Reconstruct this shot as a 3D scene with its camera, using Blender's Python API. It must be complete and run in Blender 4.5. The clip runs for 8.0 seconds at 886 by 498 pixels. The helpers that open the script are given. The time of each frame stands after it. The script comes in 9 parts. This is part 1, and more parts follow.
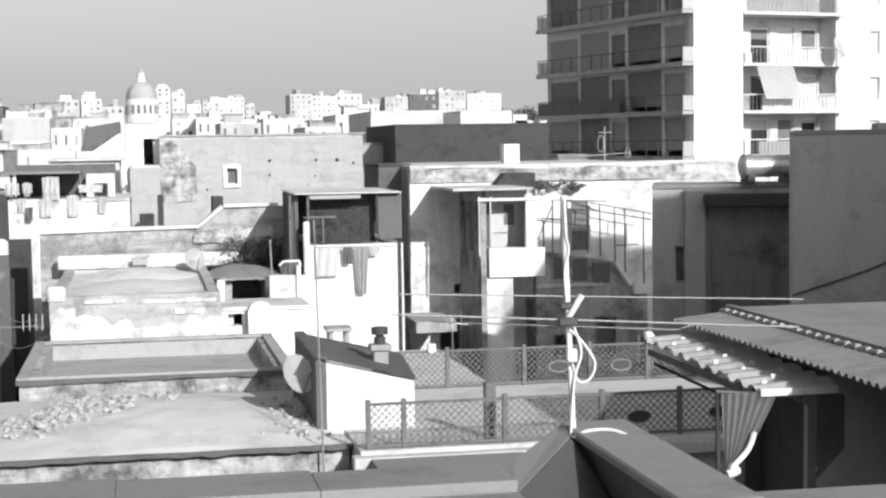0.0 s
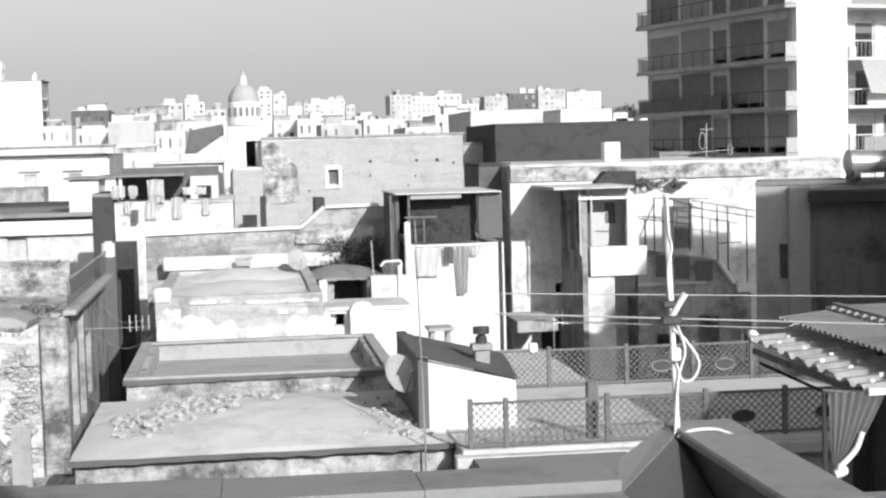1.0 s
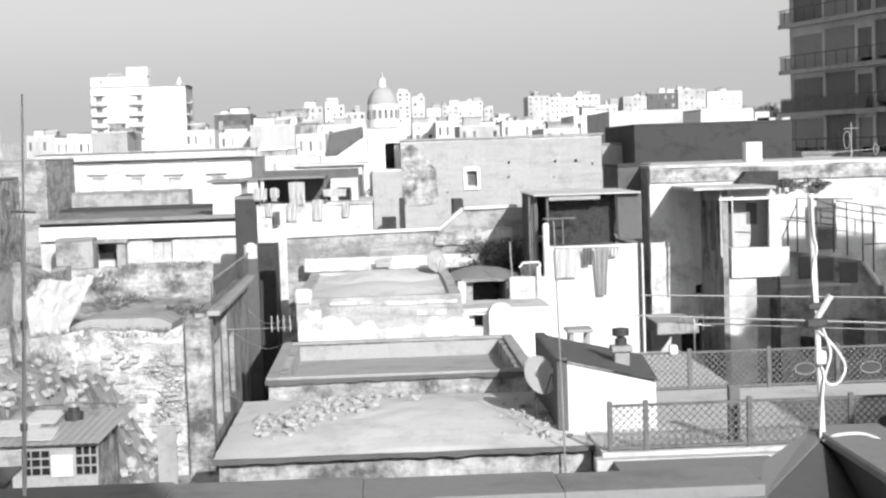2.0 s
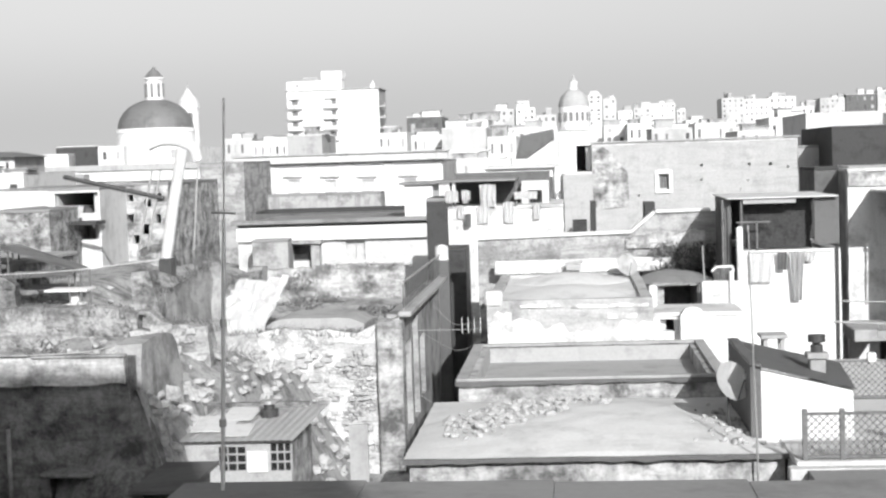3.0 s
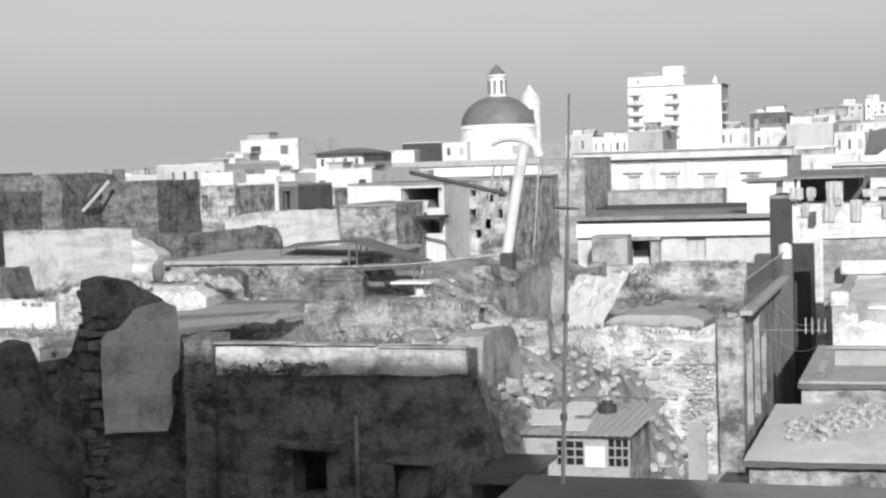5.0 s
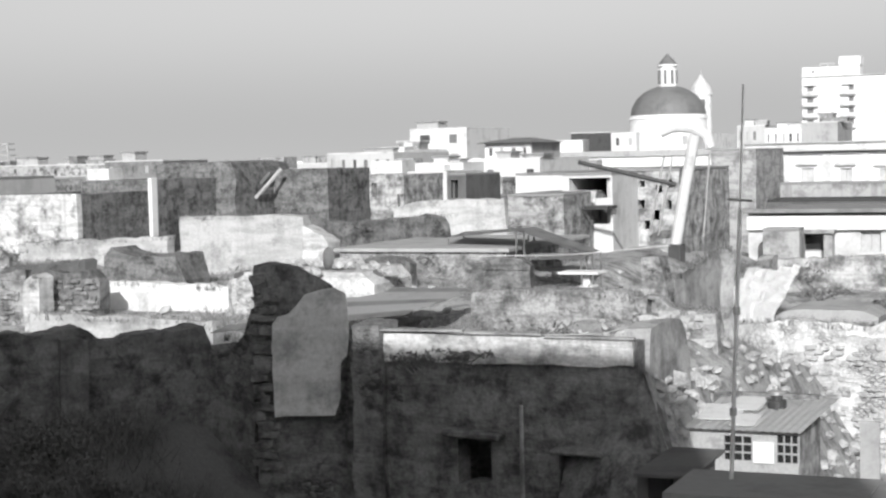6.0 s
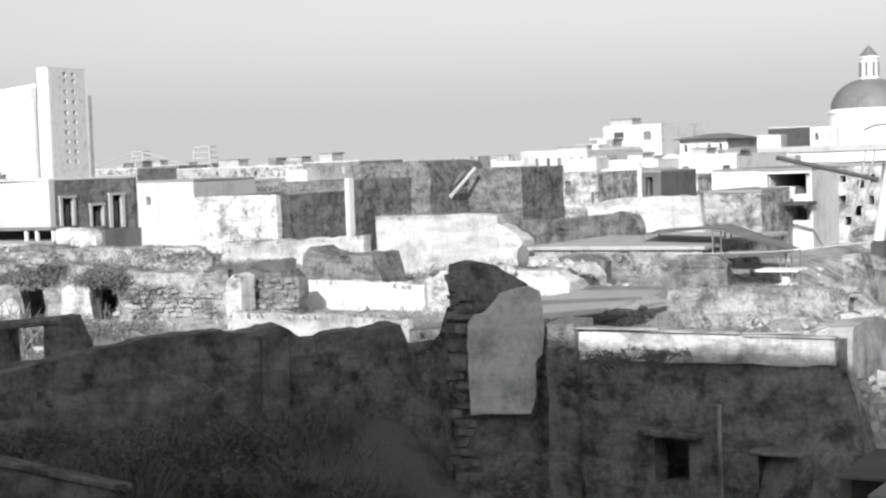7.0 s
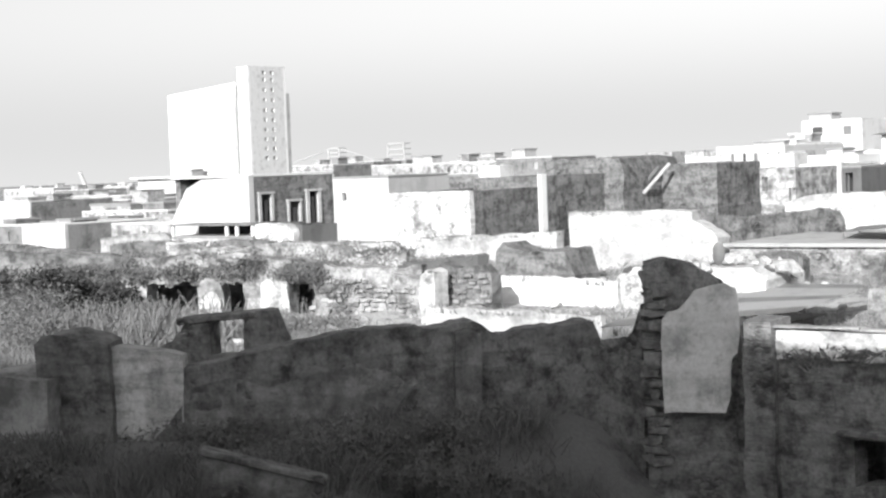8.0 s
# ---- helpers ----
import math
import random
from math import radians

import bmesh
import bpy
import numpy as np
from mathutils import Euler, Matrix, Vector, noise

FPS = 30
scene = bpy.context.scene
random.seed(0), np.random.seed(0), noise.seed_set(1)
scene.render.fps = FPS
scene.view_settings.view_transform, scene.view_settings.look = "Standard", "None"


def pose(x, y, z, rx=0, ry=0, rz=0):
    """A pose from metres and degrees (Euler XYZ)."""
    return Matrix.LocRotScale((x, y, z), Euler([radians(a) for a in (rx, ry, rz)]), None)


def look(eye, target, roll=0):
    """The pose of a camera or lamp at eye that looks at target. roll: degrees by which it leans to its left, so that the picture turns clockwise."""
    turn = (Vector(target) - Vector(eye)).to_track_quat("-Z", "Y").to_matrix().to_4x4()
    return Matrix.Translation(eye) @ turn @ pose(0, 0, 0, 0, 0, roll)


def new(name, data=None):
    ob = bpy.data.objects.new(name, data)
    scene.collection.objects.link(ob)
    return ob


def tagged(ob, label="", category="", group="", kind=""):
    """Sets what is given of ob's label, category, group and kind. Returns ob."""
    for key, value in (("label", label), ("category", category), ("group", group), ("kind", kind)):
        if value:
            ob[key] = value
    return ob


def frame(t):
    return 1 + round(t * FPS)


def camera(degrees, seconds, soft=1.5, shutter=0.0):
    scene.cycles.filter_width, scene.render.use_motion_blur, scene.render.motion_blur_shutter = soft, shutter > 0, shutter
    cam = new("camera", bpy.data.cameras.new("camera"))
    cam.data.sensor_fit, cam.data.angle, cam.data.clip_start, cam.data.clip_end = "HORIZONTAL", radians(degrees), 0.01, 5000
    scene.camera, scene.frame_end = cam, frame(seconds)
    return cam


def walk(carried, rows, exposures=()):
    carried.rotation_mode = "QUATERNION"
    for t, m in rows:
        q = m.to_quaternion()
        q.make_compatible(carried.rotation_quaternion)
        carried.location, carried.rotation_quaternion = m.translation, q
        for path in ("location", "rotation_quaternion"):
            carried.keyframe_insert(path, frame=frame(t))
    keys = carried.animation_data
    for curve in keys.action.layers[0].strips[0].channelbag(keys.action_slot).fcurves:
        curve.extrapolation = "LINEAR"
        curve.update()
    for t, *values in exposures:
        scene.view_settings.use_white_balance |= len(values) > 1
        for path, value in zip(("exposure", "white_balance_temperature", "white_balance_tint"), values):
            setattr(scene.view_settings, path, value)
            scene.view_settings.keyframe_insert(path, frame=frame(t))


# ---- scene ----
# A rooftop lookout over an old harbour town, turned slowly from the street blocks towards the sea.
FIELD = 31.45
cam = camera(FIELD, 8.0, soft=2.4)
EYE = (0.0, 0.0, 15.0)
ARM = 0.13          # the lens swings this far in front of the pivot


def swung(yaw):
    """The eye when the camera is turned to this yaw, about a pivot behind it."""
    a, b = radians(yaw), radians(13.0)
    return EYE[0] + ARM * (math.sin(b) - math.sin(a)), EYE[1] + ARM * (math.cos(a) - math.cos(b)), EYE[2]


# seconds, yaw, pitch, roll
ROWS = [
    (0.0, -10.909, -3.831, 0.831),
    (0.5, -9.706, -3.814, 1.128),
    (1.0, -7.283, -3.780, 1.455),
    (1.2, -6.299, -3.731, 1.378),
    (2.3, -0.492, -3.525, 2.051),
    (2.5, 0.847, -3.453, 2.105),
    (3.0, 4.661, -3.274, 1.810),
    (3.5, 7.757, -3.197, 1.788),
    (4.0, 11.116, -3.007, 1.754),
    (4.5, 14.052, -2.906, 1.689),
    (4.7, 15.233, -2.937, 1.676),
    (5.8, 21.766, -3.269, 1.533),
    (6.0, 23.083, -3.258, 1.285),
    (6.5, 26.436, -3.173, 1.314),
    (7.0, 30.108, -3.120, 1.970),
    (7.5, 34.000, -2.989, 2.031),
    (8.0, 37.107, -3.016, 2.101),
]
walk(cam, [(t, pose(*swung(yaw), 90 + pitch, roll, yaw)) for t, yaw, pitch, roll in ROWS],
     exposures=[(0.0, 0.0), (2.5, 0.1), (3.5, 0.15), (4.0, -0.1), (4.5, -0.22), (6.0, -0.05), (6.5, 0.06), (7.0, 0.22), (8.0, 0.53)])

# ---- sky and sun ----
SUN_EL, SUN_SIDE = 24.0, 18.0          # height, and angle to the right of straight behind (the -y axis)
sky_world = bpy.data.worlds.new("sky")
scene.world = sky_world
sky_world.use_nodes = True
nt = sky_world.node_tree
nt.nodes.clear()
sky_out = nt.nodes.new("ShaderNodeOutputWorld")
sky_bg = nt.nodes.new("ShaderNodeBackground")
sky_tex = nt.nodes.new("ShaderNodeTexSky")
sky_tex.sky_type, sky_tex.sun_disc = "NISHITA", False
sky_tex.sun_elevation, sky_tex.sun_rotation = radians(SUN_EL), radians(180 - SUN_SIDE)
sky_tex.dust_density = 2.0
sky_bw = nt.nodes.new("ShaderNodeRGBToBW")
sky_co = nt.nodes.new("ShaderNodeTexCoord")
sky_sep = nt.nodes.new("ShaderNodeSeparateXYZ")
sky_haze = nt.nodes.new("ShaderNodeMapRange")      # pale even haze low over the horizon all round
sky_haze.interpolation_type = "SMOOTHSTEP"
for i, v in ((1, -0.01), (2, 0.13), (3, 1.0), (4, 0.0)):
    sky_haze.inputs[i].default_value = v
sky_up = nt.nodes.new("ShaderNodeMapRange")        # and a milky sky overhead
for i, v in ((1, 0.2), (2, 0.8), (3, 0.87), (4, 0.92)):
    sky_up.inputs[i].default_value = v
sky_mul = nt.nodes.new("ShaderNodeMath")
sky_mul.operation = "MULTIPLY"
sky_mix = nt.nodes.new("ShaderNodeMix")
sky_mix.data_type = "FLOAT"
sky_mix.inputs[3].default_value = 3.7
nt.links.new(sky_tex.outputs[0], sky_bw.inputs[0])
nt.links.new(sky_co.outputs["Generated"], sky_sep.inputs[0])
nt.links.new(sky_sep.outputs[2], sky_haze.inputs[0])
nt.links.new(sky_sep.outputs[2], sky_up.inputs[0])
nt.links.new(sky_bw.outputs[0], sky_mul.inputs[0])
nt.links.new(sky_up.outputs[0], sky_mul.inputs[1])
nt.links.new(sky_haze.outputs[0], sky_mix.inputs[0])
nt.links.new(sky_mul.outputs[0], sky_mix.inputs[2])
nt.links.new(sky_mix.outputs[0], sky_bg.inputs[0])
sky_bg.inputs[1].default_value = 0.15
nt.links.new(sky_bg.outputs[0], sky_out.inputs[0])

sun = new("sun", bpy.data.lights.new("sun", "SUN"))
sun.data.energy, sun.data.angle = 4.6, radians(0.53)
sun_way = Vector((math.sin(radians(SUN_SIDE)) * math.cos(radians(SUN_EL)), -math.cos(radians(SUN_SIDE)) * math.cos(radians(SUN_EL)), math.sin(radians(SUN_EL))))
sun.matrix_world = look(sun_way * 200, (0, 0, 0))


# ---- materials ----
def surface(name, light, dark, size=1.5, stain=0.5, grain=0.12, bump=0.25, rough=0.9, streak=0.0, stone=0.0, metal=0.0, layer=0.0):
    """A weathered grey surface: broad stains, fine grain, vertical water streaks, stones showing where the plaster is lost."""
    m = bpy.data.materials.new(name)
    m.use_nodes = True
    n, l = m.node_tree.nodes, m.node_tree.links
    bsdf = n["Principled BSDF"]
    bsdf.inputs["Roughness"].default_value, bsdf.inputs["Metallic"].default_value = rough, metal
    geo = n.new("ShaderNodeNewGeometry")

    def noise_at(scale, detail, where=None, rgh=0.6):
        t = n.new("ShaderNodeTexNoise")
        t.inputs["Scale"].default_value, t.inputs["Detail"].default_value, t.inputs["Roughness"].default_value = scale, detail, rgh
        l.new(where or geo.outputs["Position"], t.inputs["Vector"])
        return t.outputs["Fac"]

    def ramp(src, lo, hi, a=0.0, b=1.0):
        r = n.new("ShaderNodeMapRange")
        for i, v in ((1, lo), (2, hi), (3, a), (4, b)):
            r.inputs[i].default_value = v
        l.new(src, r.inputs[0])
        return r.outputs[0]

    def calc(op, a, b):
        c = n.new("ShaderNodeMath")
        c.operation = op
        for i, v in enumerate((a, b)):
            if isinstance(v, float):
                c.inputs[i].default_value = v
            else:
                l.new(v, c.inputs[i])
        return c.outputs[0]

    def blend(fac, a, b):
        x = n.new("ShaderNodeMix")
        x.data_type = "FLOAT"
        l.new(fac, x.inputs[0])
        for i, v in ((2, a), (3, b)):
            if isinstance(v, float):
                x.inputs[i].default_value = v
            else:
                l.new(v, x.inputs[i])
        return x.outputs[0]

    broad = ramp(noise_at(1.0 / size, 9, None, 0.68), 0.66 - 0.3 * stain, 0.76 - 0.16 * stain)
    value = blend(broad, float(light), float(dark))
    spots = ramp(noise_at(4.0 / size, 6, None, 0.7), 0.52, 0.70, 0.0, float(0.45 * stain))
    value = blend(spots, value, float(dark))
    if streak:
        flat = n.new("ShaderNodeMapping")
        flat.inputs["Scale"].default_value = (2.2, 2.2, 0.22)
        l.new(geo.outputs["Position"], flat.inputs["Vector"])
        runs = ramp(noise_at(1.0, 4, flat.outputs[0]), 0.52, 0.72, 0.0, float(streak))
        value = blend(runs, value, float(dark))
    height = noise_at(9.0, 5)
    if layer:
        beds = n.new("ShaderNodeMapping")
        beds.inputs["Scale"].default_value = (0.55, 0.55, 3.2)
        l.new(geo.outputs["Position"], beds.inputs["Vector"])
        bands = ramp(noise_at(1.0, 6, beds.outputs[0], 0.65), 0.47, 0.60, 0.0, float(layer))
        value = blend(bands, value, float(dark))
        height = calc("SUBTRACT", height, calc("MULTIPLY", bands, 0.8))
    if stone:
        cells = n.new("ShaderNodeTexVoronoi")
        cells.feature = "DISTANCE_TO_EDGE"
        cells.inputs["Scale"].default_value = 7.0
        warp = n.new("ShaderNodeTexNoise")
        warp.inputs["Scale"].default_value, warp.inputs["Detail"].default_value = 2.5, 4
        l.new(geo.outputs["Position"], warp.inputs["Vector"])
        bent = n.new("ShaderNodeMix")
        bent.data_type, bent.blend_type = "RGBA", "ADD"
        bent.inputs[0].default_value = 0.14
        squash = n.new("ShaderNodeMapping")
        squash.inputs["Scale"].default_value = (1.0, 1.0, 1.7)
        l.new(geo.outputs["Position"], bent.inputs[6])
        l.new(warp.outputs["Color"], bent.inputs[7])
        l.new(bent.outputs[2], squash.inputs["Vector"])
        l.new(squash.outputs[0], cells.inputs["Vector"])
        joint = ramp(cells.outputs["Distance"], 0.0, 0.22)
        bare = ramp(noise_at(0.55, 6, None, 0.7), 0.60 - 0.3 * stone, 0.66 - 0.3 * stone)
        tone = n.new("ShaderNodeTexVoronoi")
        tone.inputs["Scale"].default_value = 7.0
        l.new(squash.outputs[0], tone.inputs["Vector"])
        grey = n.new("ShaderNodeRGBToBW")
        l.new(tone.outputs["Color"], grey.inputs[0])
        stones = calc("MULTIPLY", ramp(grey.outputs[0], 0.2, 0.8, float(dark) * 1.1, float(light) * 0.8), ramp(joint, 0.0, 1.0, 0.72, 1.0))
        value = blend(bare, value, stones)
        height = blend(bare, height, calc("ADD", joint, calc("MULTIPLY", height, 0.4)))
    fine = ramp(noise_at(14.0, 4), 0.25, 0.75, 1.0 - grain, 1.0 + grain)
    value = calc("MULTIPLY", value, fine)
    tint = n.new("ShaderNodeCombineColor")
    for i in range(3):
        l.new(value, tint.inputs[i])
    l.new(tint.outputs[0], bsdf.inputs["Base Color"])
    bm = n.new("ShaderNodeBump")
    bm.inputs["Strength"].default_value, bm.inputs["Distance"].default_value = bump, 0.05
    l.new(height, bm.inputs["Height"])
    l.new(bm.outputs[0], bsdf.inputs["Normal"])
    return m


WHITE = surface("white_plaster", 0.76, 0.36, 1.6, 0.45, 0.08, 0.2, streak=0.45)
CLEAN = surface("fresh_white_plaster", 0.78, 0.56, 2.2, 0.35, 0.05, 0.12, streak=0.25)
# white plaster toned down, with the haze over far walls in its colour
HAZY = surface("hazy_pale_plaster", 0.50, 0.33, 7.0, 0.5, 0.06, 0.0, streak=0.4)
CREAM = surface("pale_plaster", 0.62, 0.40, 2.0, 0.45, 0.08, 0.15, streak=0.35)
MOTTLED = surface("mottled_plaster", 0.54, 0.10, 0.7, 0.80, 0.16, 0.35, streak=0.4, layer=0.4)
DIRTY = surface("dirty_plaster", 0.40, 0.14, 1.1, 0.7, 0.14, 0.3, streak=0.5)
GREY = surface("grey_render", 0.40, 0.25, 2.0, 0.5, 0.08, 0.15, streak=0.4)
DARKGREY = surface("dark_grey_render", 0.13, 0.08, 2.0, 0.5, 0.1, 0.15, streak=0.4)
BEIGE = surface("beige_render", 0.44, 0.32, 1.2, 0.45, 0.14, 0.5, streak=0.25, layer=0.3)
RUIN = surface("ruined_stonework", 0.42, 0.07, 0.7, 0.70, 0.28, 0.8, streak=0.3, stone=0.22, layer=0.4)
# darker copy of RUIN; part of the near walls' shade is in this tone
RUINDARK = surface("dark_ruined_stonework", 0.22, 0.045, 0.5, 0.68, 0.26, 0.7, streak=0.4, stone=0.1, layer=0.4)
BRICK = surface("old_brickwork", 0.44, 0.18, 0.8, 0.6, 0.2, 0.5, streak=0.2, stone=0.2, layer=0.6)
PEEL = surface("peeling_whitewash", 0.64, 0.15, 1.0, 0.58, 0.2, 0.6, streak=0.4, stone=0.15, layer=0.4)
# stained plaster kept dark, with shade in its tone, for the shaded walls
SHADYPLASTER = surface("shaded_stained_plaster", 0.27, 0.08, 0.7, 0.75, 0.22, 0.6, streak=0.55, stone=0.12, layer=0.4)
STUBPLASTER = surface("weathered_smooth_plaster", 0.58, 0.30, 0.6, 0.6, 0.14, 0.3, streak=0.35, layer=0.25)
OLDGREY = surface("dark_old_plaster", 0.22, 0.09, 1.4, 0.6, 0.15, 0.3, streak=0.5)
PALERUIN = surface("sunlit_worn_plaster", 0.50, 0.22, 1.3, 0.5, 0.16, 0.5, streak=0.3, layer=0.35)
LIME = surface("patchy_limewash", 0.76, 0.36, 0.6, 0.55, 0.14, 0.35, streak=0.5, layer=0.3)
PALESCREED = surface("sunbleached_roof_screed", 0.66, 0.48, 1.4, 0.5, 0.07, 0.12)
PALEFELT = surface("faded_roof_felt", 0.40, 0.28, 1.3, 0.5, 0.1, 0.12)
RUBBLEWALL = surface("pale_rubble_masonry", 0.68, 0.34, 0.5, 0.55, 0.2, 0.8, stone=0.25, layer=0.6)
DUST = surface("dusty_rubble", 0.40, 0.11, 0.7, 0.68, 0.28, 0.5)
TIN = surface("pale_corrugated_tin", 0.74, 0.50, 0.5, 0.5, 0.1, 0.05, rough=0.6, streak=0.3)
SCREED = surface("pale_roof_screed", 0.62, 0.36, 1.8, 0.5, 0.07, 0.12)
ROOFGREY = surface("grey_roof_felt", 0.26, 0.18, 1.5, 0.5, 0.1, 0.12)
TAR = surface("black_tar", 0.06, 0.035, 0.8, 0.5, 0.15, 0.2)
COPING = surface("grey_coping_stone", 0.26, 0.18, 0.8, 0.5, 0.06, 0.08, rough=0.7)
COPINGDARK = surface("dark_parapet", 0.09, 0.06, 0.8, 0.5, 0.06, 0.08, rough=0.7)
NET = surface("black_netting", 0.045, 0.008, 0.35, 0.5, 0.3, 0.3)
GLASS = surface("dark_window_glass", 0.03, 0.02, 1.0, 0.5, 0.0, 0.0, rough=0.12)
SHUTTER = surface("painted_shutter", 0.16, 0.10, 0.5, 0.5, 0.08, 0.1, rough=0.6)
PALESHUTTER = surface("pale_shutter", 0.55, 0.42, 0.5, 0.5, 0.08, 0.1, rough=0.6)
WOOD = surface("weathered_wood", 0.17, 0.09, 0.4, 0.5, 0.2, 0.2)
METAL = surface("galvanised_metal", 0.50, 0.38, 0.3, 0.5, 0.08, 0.05, rough=0.42, metal=0.6)
DARKMETAL = surface("dark_painted_metal", 0.06, 0.04, 0.3, 0.5, 0.08, 0.05, rough=0.5)
PALEMETAL = surface("pale_painted_metal", 0.70, 0.55, 0.3, 0.5, 0.06, 0.05, rough=0.5)
SHEET = surface("corrugated_sheet", 0.34, 0.22, 0.7, 0.5, 0.08, 0.05, rough=0.6)
CLOTH = surface("white_cloth", 0.84, 0.76, 0.4, 0.3, 0.05, 0.1)
GREYCLOTH = surface("grey_cloth", 0.32, 0.24, 0.4, 0.4, 0.06, 0.1)
PLASTIC = surface("white_plastic", 0.78, 0.70, 0.6, 0.2, 0.03, 0.0, rough=0.4)
STONE = surface("pale_rubble_stone", 0.46, 0.20, 0.3, 0.5, 0.2, 0.4)
SLATE = surface("dark_dome_tiles", 0.17, 0.12, 3.0, 0.5, 0.1, 0.2, rough=0.6)
EARTH = surface("dusty_ground", 0.15, 0.06, 2.0, 0.5, 0.2, 0.3)
DARKLEAF = surface("dark_evergreen_leaf", 0.06, 0.025, 0.3, 0.5, 0.2, 0.0)
LEAF = surface("dry_foliage", 0.16, 0.07, 0.3, 0.5, 0.2, 0.0)
# LEAF in a lighter tone that adds to the sun on the scrub
PALELEAF = surface("sunlit_dry_leaf", 0.19, 0.07, 0.3, 0.5, 0.2, 0.0)
STRAW = surface("dry_grass", 0.25, 0.10, 0.4, 0.5, 0.3, 0.0)
SEA = surface("sea_water", 0.10, 0.07, 200.0, 0.5, 0.05, 0.1, rough=0.25)


# ---- building kit ----
ORIGIN = {}


def thing(name, label, category, at=(0, 0, 0), group="", kind=""):
    ob = new(name)
    ob.empty_display_size = 0.2
    ob.location = at
    ORIGIN[ob] = Vector(at)
    return tagged(ob, label, category, group, kind)


def part(name, bm, material, parent, label=""):
    """One mesh, given in world places, under a thing or one of its parts."""
    me = bpy.data.meshes.new(name)
    bmesh.ops.translate(bm, verts=bm.verts, vec=-ORIGIN[parent])
    bm.to_mesh(me)
    bm.free()
    me.materials.append(material)
    ob = new(name, me)
    ob.parent = parent
    ORIGIN[ob] = ORIGIN[parent]
    return tagged(ob, label)


def solo(name, bm, material, label, category, group="", kind="", smooth=False):
    """A thing that is one mesh."""
    me = bpy.data.meshes.new(name)
    bm.to_mesh(me)
    bm.free()
    me.materials.append(material)
    if smooth:
        me.shade_smooth()
    return tagged(new(name, me), label, category, group, kind)


def box(bm, x0, x1, y0, y1, z0, z1, bevel=0.0):
    v = [bm.verts.new((x, y, z)) for z in (z0, z1) for y in (y0, y1) for x in (x0, x1)]
    fs = [bm.faces.new([v[i] for i in q]) for q in ((0, 2, 3, 1), (4, 5, 7, 6), (0, 1, 5, 4), (1, 3, 7, 5), (3, 2, 6, 7), (2, 0, 4, 6))]
    if bevel:
        es = list({e for f in fs for e in f.edges})
        bmesh.ops.bevel(bm, geom=es, offset=bevel, segments=1, affect="EDGES")
    return bm


def boxes(*items, bevel=0.0):
    bm = bmesh.new()
    for i in items:
        box(bm, *i, bevel=bevel)
    return bm


def tube(bm, p, q, r0, r1=None, n=8):
    """A round bar from p to q."""
    p, q = Vector(p), Vector(q)
    way = (q - p).to_track_quat("Z", "Y").to_matrix().to_4x4()
    bmesh.ops.create_cone(bm, cap_ends=True, segments=n, radius1=r0, radius2=r0 if r1 is None else r1, depth=(q - p).length,
                          matrix=Matrix.Translation((p + q) / 2) @ way)
    return bm


def tubes(*items, n=8):
    bm = bmesh.new()
    for p, q, r in items:
        tube(bm, p, q, r, n=n)
    return bm


def wire(bm, pts, r, n=6):
    """A round bar bent along a line of points, in one piece."""
    pts = [Vector(p) for p in pts]
    side, last, first = None, None, None
    for i, p in enumerate(pts):
        way = (pts[min(i + 1, len(pts) - 1)] - pts[max(i - 1, 0)]).normalized()
        if side is None:
            side = way.orthogonal()
        side = (side - way * side.dot(way)).normalized()
        up = way.cross(side)
        loop = [bm.verts.new(p + (side * math.cos(2 * math.pi * k / n) + up * math.sin(2 * math.pi * k / n)) * r) for k in range(n)]
        if last:
            for k in range(n):
                bm.faces.new((last[k], last[(k + 1) % n], loop[(k + 1) % n], loop[k]))
        else:
            first = loop
        last = loop
    bm.faces.new(first[::-1])
    bm.faces.new(last)
    return bm


def shake(bm, amount, freq=1.3, seed=0.0):
    """Uneven, hand-built surfaces."""
    for v in bm.verts:
        v.co += noise.noise_vector(v.co * freq + Vector((seed, seed, seed))) * amount + noise.noise_vector(v.co * freq * 4 + Vector((seed, 7, seed))) * amount * 0.35
    return bm


